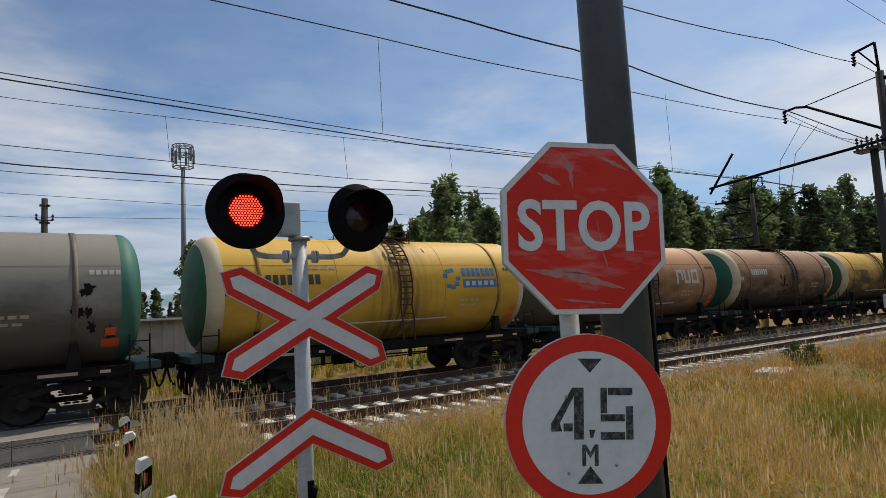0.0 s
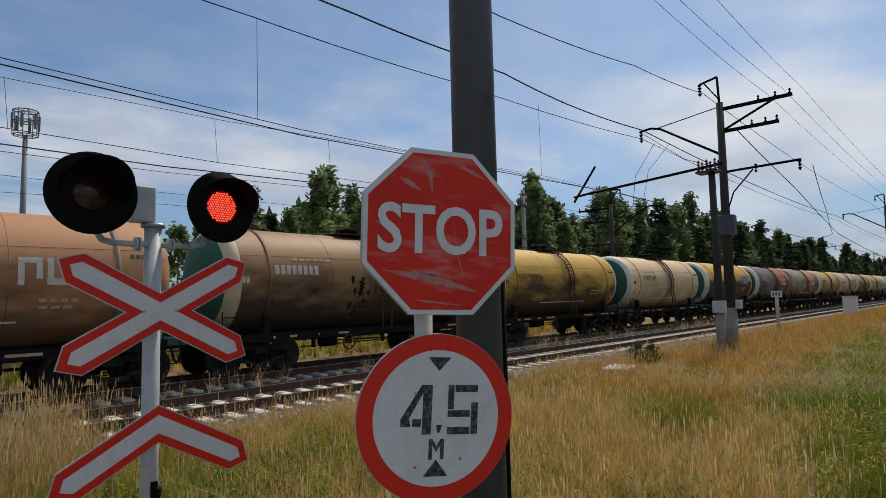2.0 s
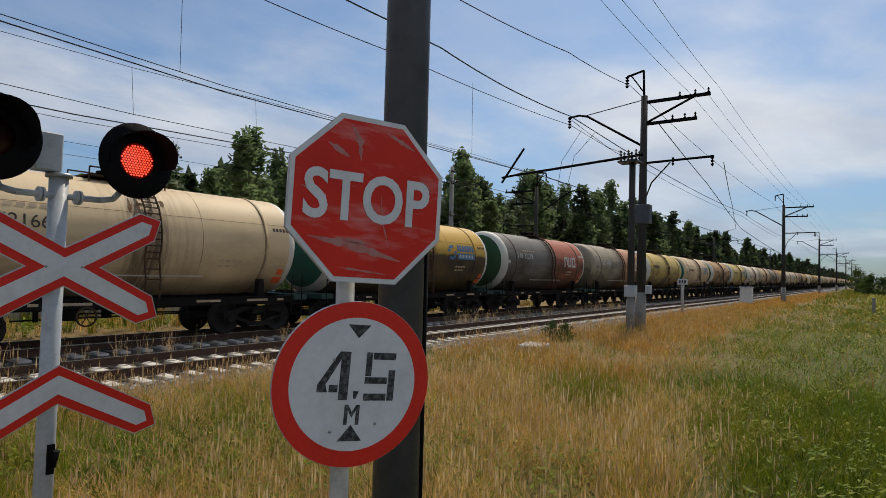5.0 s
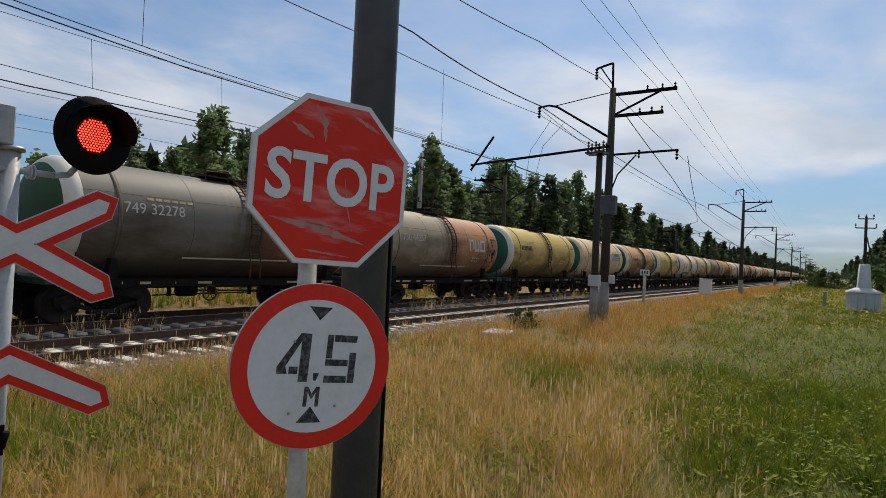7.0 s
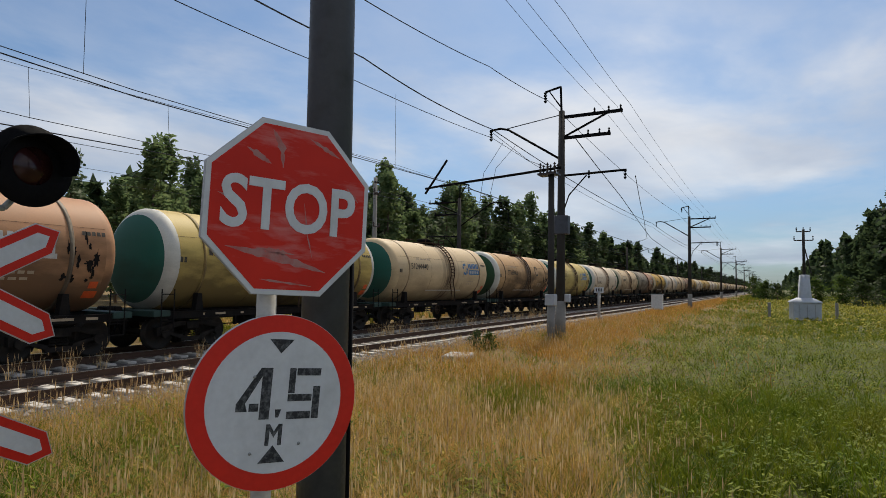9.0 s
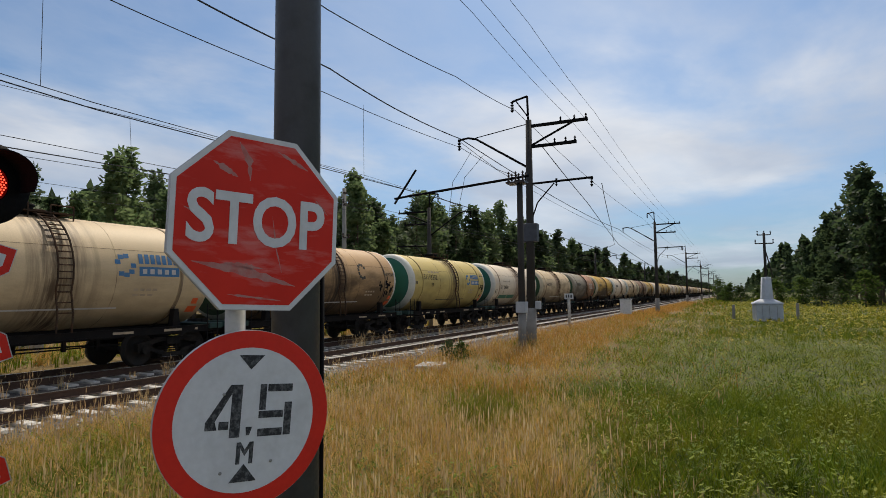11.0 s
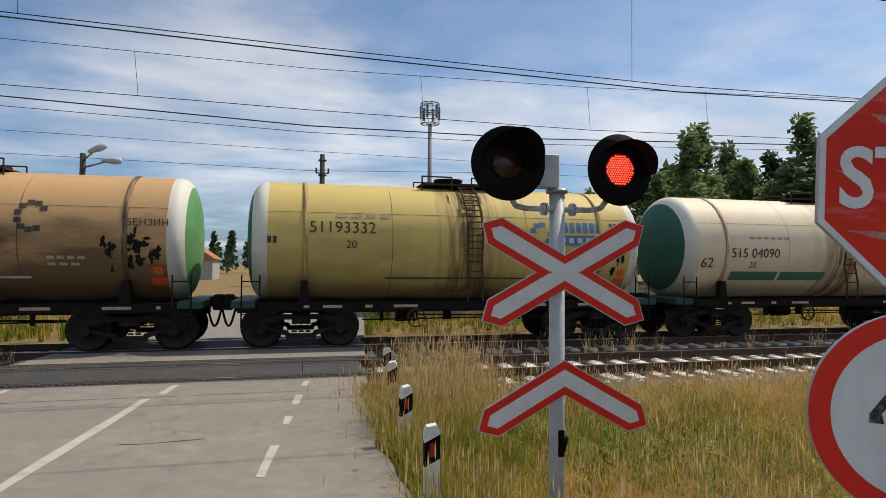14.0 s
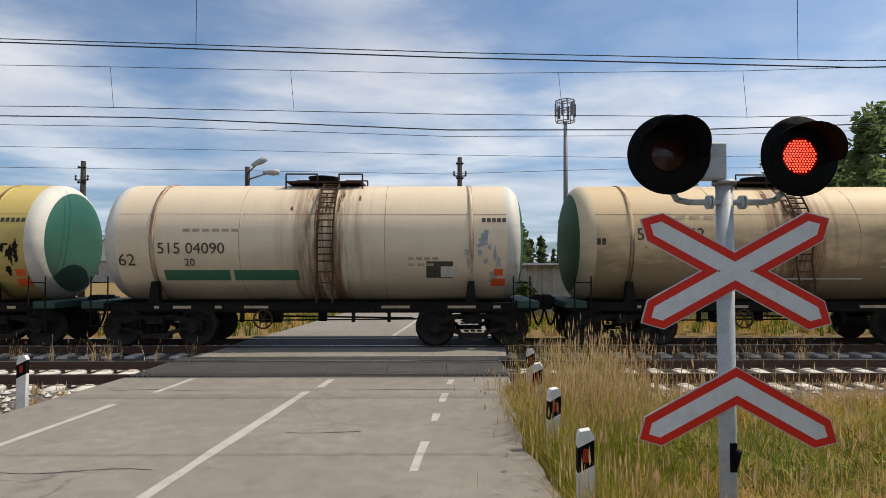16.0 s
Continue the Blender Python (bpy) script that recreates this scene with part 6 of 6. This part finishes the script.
for x, y, s in ((92, -10, 1.3), (98, -13, 1.4), (105, -9, 1.2), (112, -6, 1.2), (120, -4, 1.3), (130, -1, 1.3), (140, 1, 1.3), (150, 2, 1.2), (160, 3, 1.3), (175, 4, 1.4), (88, -14, 1.2), (18.3, 8.3, 0.22), (19.0, 8.2, 0.2)):
    plant(SHRUB, _rng.randrange(2), x, y, s, _rng, "bush", "low green bush in the meadow", "bush", "bushes")
for x, y, s in ((2, 62, 0.5), (6, 66, 0.55), (9, 60, 0.5), (-1.5, 66, 0.5), (-14, 70, 0.5), (-22, 75, 0.45), (14, 58, 0.6), (19, 55, 0.6), (-50, 95, 0.7), (-36, 100, 0.7), (-70, 90, 0.7), (12.5, 31, 0.42), (15, 33, 0.5), (18, 34, 0.45)):
    plant(BIRCH, _rng.randrange(3), x, y, s, _rng, "broadleaf_tree", "green broadleaved tree behind the line", "tree", "trees behind the line")
for x, y, s in ((4, 24, 0.5), (-9, 24, 0.5), (13, 23.4, 0.55), (20, 23, 0.5), (27, 23, 0.6), (34, 23, 0.6), (-16, 25, 0.6), (42, 24, 0.7), (50, 24, 0.7)):
    plant(SHRUB, _rng.randrange(2), x, y, s, _rng, "bush", "low green bush behind the tracks", "bush", "bushes")


# ---- grass ----
def in_road(x, y, pad=0.0):
    return (x > -5.45 + ROAD_SLOPE * (y - 8) - pad) & (x < road_edge(y) + 0.05 + pad)


def grass(name, n, xr, yr, hr, wr, seed, material, label, keep=None, lean=0.35, heads=0.0, tuft=16, wide=0.09):
    """Bent tapering blades in tufts that lean outwards, over a stretch of ground."""
    g = np.random.default_rng(seed)
    cx, cy = g.uniform(*xr, n // tuft + 1), g.uniform(*yr, n // tuft + 1)
    spread, tall = np.repeat(g.uniform(0.4, 1.3, len(cx)) * wide, tuft)[:n], np.repeat(g.uniform(0.55, 1.25, len(cx)), tuft)[:n]
    ox, oy = g.normal(0, 1, n) * spread, g.normal(0, 1, n) * spread
    x, y = np.repeat(cx, tuft)[:n] + ox, np.repeat(cy, tuft)[:n] + oy
    ok = ~in_road(x, y, 0.0 + 0.05 * np.sin(y * 3.1) + 0.03 * np.sin(y * 8.3))
    if keep is not None:
        ok &= keep(x, y, g)
    x, y, ox, oy, tall = x[ok], y[ok], ox[ok], oy[ok], tall[ok]
    m = len(x)
    h, w, a = g.uniform(*hr, m) * tall, g.uniform(*wr, m), g.uniform(0, 2 * np.pi, m)
    h *= np.where((y > 8.6) & (y < 11.5), np.clip(1.0 - 0.4 * (y - 8.6), 0.45, 1) if hr[1] < 0.8 else 1.0, 1.0)
    b = np.arctan2(oy, ox) + g.normal(0, 0.9, m)
    k = g.uniform(0.1, 1.0, m) * lean * h
    z = np.full(m, -0.2)
    ux, uy = np.cos(a) * w, np.sin(a) * w
    dx, dy = np.cos(b) * k, np.sin(b) * k
    v = np.zeros((m, 5, 3))
    for i, (u, sc) in enumerate(((0, 1.0), (0.55, 0.8))):
        for j, s in enumerate((-1, 1)):
            v[:, i * 2 + j, 0] = x + s * ux * sc + dx * u * u
            v[:, i * 2 + j, 1] = y + s * uy * sc + dy * u * u
            v[:, i * 2 + j, 2] = z + h * u
    v[:, 4, 0], v[:, 4, 1], v[:, 4, 2] = x + dx, y + dy, z + h
    base = np.arange(m)[:, None] * 5
    loops = np.hstack([base + np.array([0, 1, 3, 2]), base + np.array([2, 3, 4])]).ravel()
    starts = (np.arange(m)[:, None] * 7 + np.array([0, 4])).ravel()
    me = bpy.data.meshes.new(name)
    me.vertices.add(m * 5)
    me.vertices.foreach_set("co", v.ravel())
    me.loops.add(len(loops))
    me.loops.foreach_set("vertex_index", loops)
    me.polygons.add(len(starts))
    me.polygons.foreach_set("loop_start", starts)
    me.update(calc_edges=True)
    me.materials.append(material)
    tagged(part(name, me, None), label, "grass", kind="stuff")
    if heads:
        pick = g.random(m) < heads
        px, py, pz, ph = (x + dx)[pick], (y + dy)[pick], (z + h)[pick], g.uniform(0.06, 0.16, pick.sum())
        q = len(px)
        s = g.uniform(0.004, 0.009, q)
        aa = g.uniform(0, np.pi, q)
        vv = np.zeros((q, 8, 3))
        for e in (0, 1):
            cx, cy = np.cos(aa + e * np.pi / 2) * s, np.sin(aa + e * np.pi / 2) * s
            for i, (sx, zz) in enumerate(((0, -0.3), (1, 0.3), (0, 1.0), (-1, 0.3))):
                vv[:, e * 4 + i, 0] = px + cx * sx
                vv[:, e * 4 + i, 1] = py + cy * sx
                vv[:, e * 4 + i, 2] = pz + ph * (zz - 0.3)
        me = bpy.data.meshes.new(name + "_heads")
        idx = (np.arange(q)[:, None] * 8 + np.arange(8)).ravel()
        me.vertices.add(q * 8)
        me.vertices.foreach_set("co", vv.ravel())
        me.loops.add(q * 8)
        me.loops.foreach_set("vertex_index", idx)
        me.polygons.add(q * 2)
        me.polygons.foreach_set("loop_start", np.arange(q * 2) * 4)
        me.update(calc_edges=True)
        me.materials.append(M_SEED)
        tagged(part(name + "_heads", me, None), "feathery seed heads over the dry grass", "grass", kind="stuff")


def meadow_edge(x):
    """Where the dry strip along the track gives way to the green meadow."""
    return np.interp(x, [0, 7, 8.6, 11.4, 18, 31, 55, 130], [-0.6, 0.5, 1.4, 2.7, 3.7, 4.5, 5.6, 7.0])


def dry():
    """Dry grass thins out towards the green meadow and before the ballast."""
    def keep(x, y, g):
        edge = meadow_edge(x) + 0.4 * np.sin(x * 0.45) * np.sin(x * 0.13 + 1) + 0.4 * np.sin(x * 1.3 + y)
        clump = 0.62 + 0.55 * np.sin(x * 1.7 + 2 * np.sin(y * 1.1)) * np.sin(y * 2.1 + x * 0.4)
        patch = np.clip(np.sin(x * 0.9 + 1.7 * np.sin(y * 0.6)) * np.sin(y * 0.8 + 2 + np.sin(x * 0.5)) - 0.1, 0, 1)
        clump = clump * np.clip(1 - 2.2 * patch, 0.12, 1) * np.where((x < 6.5) & (y > 4.9) & (y < 8.2 + 0.6 * np.sin(x * 2)), 0.3, 1.0)
        return (g.random(len(x)) < np.clip((y - edge) / 1.6 + 0.2, 0.04, 1) * clump) & (g.random(len(x)) < np.clip((10.1 - y) / 1.3, 0, 1))
    return keep


def green(lo, hi):
    def keep(x, y, g):
        edge = meadow_edge(x) + 1.0 + 0.4 * np.sin(x * 0.45 + 0.4) * np.sin(x * 0.13 + 1) + 0.4 * np.sin(x * 1.3 + y)
        patch = np.clip(np.sin(x * 0.9 + 1.7 * np.sin(y * 0.6)) * np.sin(y * 0.8 + 2 + np.sin(x * 0.5)) - 0.25, 0, 1)
        return g.random(len(x)) < np.clip((edge - y) / 2.0, lo, 1) + patch * hi + np.where((x < 6.5) & (y > 4.9) & (y < 8.2 + 0.6 * np.sin(x * 2)), 0.5, 0.0)
    return keep


near = "tall dry golden grass beside the track"
mixed = "yellowing green grass and weeds among the dry stems"
grass("dry_grass", 90000, (0.8, 12), (0.6, 10.3), (0.15, 0.68), (0.0015, 0.0034), 1, M_DRYGRASS, near, dry(), 1.9, heads=0.32, tuft=22, wide=0.10)
grass("dry_grass", 85000, (12, 42), (0.0, 10.3), (0.15, 0.62), (0.003, 0.008), 2, M_DRYFAR, near, dry(), 1.6, heads=0.3, tuft=24, wide=0.17)
grass("dry_grass", 50000, (42, 130), (1.0, 10.3), (0.2, 0.6), (0.01, 0.025), 3, M_DRYFAR, near, dry(), 1.0, tuft=20, wide=0.35)
grass("mixed_grass", 42000, (0.8, 12), (0.5, 10.0), (0.12, 0.5), (0.002, 0.005), 14, M_MIXGRASS, mixed, dry(), 1.3, tuft=26, wide=0.10)
grass("mixed_grass", 45000, (12, 60), (0.5, 10.0), (0.12, 0.4), (0.004, 0.01), 15, M_MIXGRASS, mixed, dry(), 1.3, tuft=24, wide=0.2)
grass("green_grass", 90000, (0.9, 14), (-4, 9.9), (0.12, 0.55), (0.003, 0.007), 4, M_GREENGRASS, "green meadow grass and weeds", green(0.11, 1.2), 1.2, tuft=24, wide=0.09)
grass("green_grass", 78000, (8, 60), (-16, 9), (0.1, 0.42), (0.005, 0.013), 5, M_GREENGRASS, "green meadow grass and weeds", green(0.12, 0.7), 1.3, tuft=24, wide=0.2)
grass("green_grass", 30000, (60, 220), (-24, 9), (0.15, 0.4), (0.02, 0.05), 6, M_GREENGRASS, "green meadow grass further off", green(0.2, 0.4), 1.0, tuft=18, wide=0.6)
reedy = lambda x, y, g: g.random(len(x)) < np.clip(1.1 - np.abs(x - 2.95 + 0.12 * (10 - y)) / 1.1, 0.02, 1)
grass("reed_grass", 3200, (1.75, 4.6), (7.2, 10.9), (0.5, 1.1), (0.002, 0.0045), 7, M_SEED, "tall pale reed grass at the road's edge", reedy, 0.5, heads=0.9, tuft=18, wide=0.12)
grass("reed_grass", 3200, (1.75, 4.6), (6.4, 10.9), (0.4, 0.95), (0.003, 0.006), 27, M_MIXGRASS, "yellow-green stems among the reed grass", reedy, 0.6, tuft=18, wide=0.12)
grass("edge_grass", 5200, (1.62, 2.25), (4.2, 10.2), (0.25, 0.75), (0.002, 0.005), 28, M_MIXGRASS, "rank grass hanging over the edge of the road", None, 0.9, heads=0.3, tuft=26, wide=0.1)
grass("straw", 5000, (1.7, 3.6), (2.9, 5.6), (0.12, 0.4), (0.002, 0.004), 29, M_DRYGRASS, "flattened pale straw round the signal post", None, 3.0, tuft=30, wide=0.14)
grass("green_grass", 26000, (-40, 40), (19.2, 27), (0.2, 0.6), (0.006, 0.014), 8, M_GREENGRASS, "green grass behind the tracks")
grass("dry_grass", 18000, (-40, 40), (19.2, 27), (0.3, 0.6), (0.006, 0.012), 9, M_DRYGRASS, "dry grass behind the tracks")
grass("dry_grass", 9000, (-22, -5.4), (2, 9.6), (0.15, 0.4), (0.004, 0.008), 10, M_DRYGRASS, "dry grass on the far side of the road", None, 0.7)
grass("dry_grass", 2200, (-25, 45), (9.9, 11.2), (0.15, 0.55), (0.003, 0.006), 11, M_DRYGRASS, "sparse dry weeds on the ballast shoulder", None, 0.7, heads=0.5, tuft=14, wide=0.07)
grass("dry_grass", 1500, (-25, 45), (13.5, 15.2), (0.2, 0.55), (0.004, 0.008), 12, M_SEED, "brown dock weeds between the two tracks", None, 0.5, heads=0.9, tuft=7, wide=0.05)

def weeds(n, xr, yr, seed, size, material, label, keep):
    """Broad-leaved weeds: small leaves round upright stems, in one mesh."""
    g = np.random.default_rng(seed)
    x, y = g.uniform(*xr, n), g.uniform(*yr, n)
    ok = keep(x, y, g) & ~in_road(x, y, 0.1)
    x, y = x[ok], y[ok]
    m, q = len(x), 10
    h = g.uniform(0.15, 0.5, m)
    cx, cy = np.repeat(x, q), np.repeat(y, q)
    u = g.random(m * q)
    z = -0.18 + np.repeat(h, q) * (0.2 + 0.8 * u)
    a = g.uniform(0, 2 * np.pi, m * q)
    r = g.uniform(0.02, 0.1, m * q)
    s = g.uniform(0.5, 1.3, m * q) * size
    cx, cy = cx + r * np.cos(a), cy + r * np.sin(a)
    dx, dy, dz = np.cos(a) * s, np.sin(a) * s, g.uniform(-0.3, 0.6, m * q) * s
    px, py = -np.sin(a) * s * 0.45, np.cos(a) * s * 0.45
    v = np.stack([np.stack([cx - dx, cy - dy, z - dz], 1), np.stack([cx + px, cy + py, z], 1), np.stack([cx + dx, cy + dy, z + dz], 1), np.stack([cx - px, cy - py, z], 1)], 1)
    me = bpy.data.meshes.new("weeds")
    k = len(v) * 4
    me.vertices.add(k)
    me.vertices.foreach_set("co", v.ravel())
    me.loops.add(k)
    me.loops.foreach_set("vertex_index", np.arange(k))
    me.polygons.add(k // 4)
    me.polygons.foreach_set("loop_start", np.arange(k // 4) * 4)
    me.update(calc_edges=True)
    me.materials.append(material)
    tagged(part("weeds", me, None), label, "weeds", kind="stuff")


weeds(12500, (3.0, 28), (-11, 5), 31, 0.036, M_GREENGRASS, "leafy green weeds in the meadow", lambda x, y, g: g.random(len(x)) < np.clip((meadow_edge(x) + 0.8 - y) / 1.5, 0, 1))
weeds(2600, (1.8, 8), (2.2, 8.5), 32, 0.03, M_GREENGRASS, "leafy green weeds round the signal post", lambda x, y, g: np.sin(x * 1.7) * np.sin(y * 1.3 + 1) > 0.0)
weeds(1800, (2.5, 16), (1.0, 8.5), 34, 0.026, M_MIXGRASS, "yellowing leafy weeds among the dry stems", lambda x, y, g: np.sin(x * 1.1 + 2 * np.sin(y * 0.7)) * np.sin(y * 1.6 + x * 0.3) > 0.15)
weeds(900, (-2, 30), (19.4, 22), 35, 0.06, M_GREENGRASS, "leafy green weeds behind the far track", lambda x, y, g: ~in_road(x, y, 0.3))
weeds(2500, (26, 90), (-20, 5), 33, 0.07, M_MIXGRASS, "yellow-green weeds in the far meadow", lambda x, y, g: g.random(len(x)) < np.clip((meadow_edge(x) + 0.8 - y) / 1.5, 0, 1))

weeds(5200, (30, 130), (-26, 1), 36, 0.13, M_FLOWER, "yellow flowering weeds across the far meadow", lambda x, y, g: g.random(len(x)) < np.clip((x - 30 - 1.2 * y) / 40, 0.05, 0.9))

# ---- loose stones ----
g_stone = np.random.default_rng(41)
bm = bmesh.new()
for _ in range(420):
    x, y = (g_stone.uniform(-13, -5.4), g_stone.uniform(9.9, 11.1)) if g_stone.random() < 0.6 else (g_stone.uniform(2.2, 22), g_stone.uniform(10.2, 11.1))
    r = g_stone.uniform(0.03, 0.085)
    vs = [v * r * g_stone.uniform(0.7, 1.2) for v in (Vector((1, 0, 0)), Vector((-1, 0, 0)), Vector((0, 1, 0)), Vector((0, -1, 0)), Vector((0, 0, 0.8)), Vector((0, 0, -0.8)))]
    a = g_stone.uniform(0, 6.3)
    q = [bm.verts.new((x + v.x * math.cos(a) - v.y * math.sin(a), y + v.x * math.sin(a) + v.y * math.cos(a), -0.22 - max(0, 10.35 - y) * 0.4 + v.z)) for v in vs]
    for i, j, k in ((0, 2, 4), (2, 1, 4), (1, 3, 4), (3, 0, 4), (2, 0, 5), (1, 2, 5), (3, 1, 5), (0, 3, 5)):
        bm.faces.new((q[i], q[j], q[k]))
tagged(part("stones", bm, M_SLEEPER), "pale broken stones on the ballast shoulder", "stones", kind="stuff")

# ---- sleepers, one by one near the crossing and joined further off ----
for t, x0, x1 in ((TRACKS[0], -22, 52), (TRACKS[1], -22, 52)):
    n = int((x1 - x0) / 0.543)
    for i in range(n):
        x = x0 + i * 0.543
        y = NEAR_Y if t is TRACKS[0] else FAR_Y
        if not (-5.6 < x - ROAD_SLOPE * (y - 8) < 1.55):
            part("sleeper", ME_SLEEPER, None, t, at=(x, random.uniform(-0.03, 0.03), 0))
    verts, faces = [], []
    for i in range(900):
        x = x1 + i * 0.543
        k = len(verts)
        verts += [(x + a, b, c) for c in (-0.3, -0.186) for a, b in ((-0.12, -1.35), (0.12, -1.35), (0.12, 1.35), (-0.12, 1.35))]
        faces += [(k + 4, k + 5, k + 6, k + 7), (k, k + 1, k + 5, k + 4), (k + 3, k, k + 4, k + 7), (k + 1, k + 2, k + 6, k + 5)]
    tagged(part("distant_sleepers", arrays("distant_sleepers", verts, faces, M_SLEEPER), None, t), "concrete sleepers further along", kind="stuff")


# ---- what moves ----
def lamp_rows(right):
    """The two lamps flash in turn, each for three quarters of a second: the lens disc turns its lit or its dark face out."""
    rows, angle, first = [(0.0, 0 if not right else 180)], (0 if not right else 180), 0.34
    n = 0
    while first + 0.75 * n < 15.95:
        t = first + 0.75 * n
        rows += [(t - 0.0667, angle), (t - 0.0333, angle + 60), (t, angle + 120), (t + 0.0333, angle + 180)]
        angle += 180
        n += 1
    rows.append((16.1, angle))
    return [(t, pose(0, -0.02, 0, 0, 0, a)) for t, a in rows]


def head_x(t):
    for (t0, a), (t1, b) in zip(TRAIN, TRAIN[1:]):
        if t <= t1:
            return a + (b - a) * (t - t0) / (t1 - t0)
    return TRAIN[-1][1]


def wheel_rows(place, flip, i):
    """Wheels roll while their wagon passes within sight of the crossing."""
    rows, start = [], None
    for k in range(0, 241):
        t = k / 15
        near = -24 < head_x(t) + PITCH * i < 34
        if near or k in (0, 240):
            if start is None and near:
                start = head_x(t)
            a = math.degrees((head_x(t) - start) / 0.4785) if near else (rows[-1][1] if rows else 0.0)
            rows.append((t, a))
    return [(t, pose(*place, 0, -a if flip else a, 180 if flip else 0)) for t, a in rows]


def motions():
    for i, w in enumerate(WAGONS[:16]):
        for bog in [c for c in w.children if c.name.startswith("bogie")]:
            for ob in [c for c in bog.children if c.name.startswith("wheel")]:
                place = tuple(ob.location)
                walk(ob, wheel_rows(place, place[1] > 0, i))
    for i, w in enumerate(WAGONS):
        walk(w, [(t, pose(x + PITCH * i, FAR_Y, 0)) for t, x in TRAIN])
    for lens, right in zip(LENSES, (False, True)):
        walk(lens, lamp_rows(right))


motions()
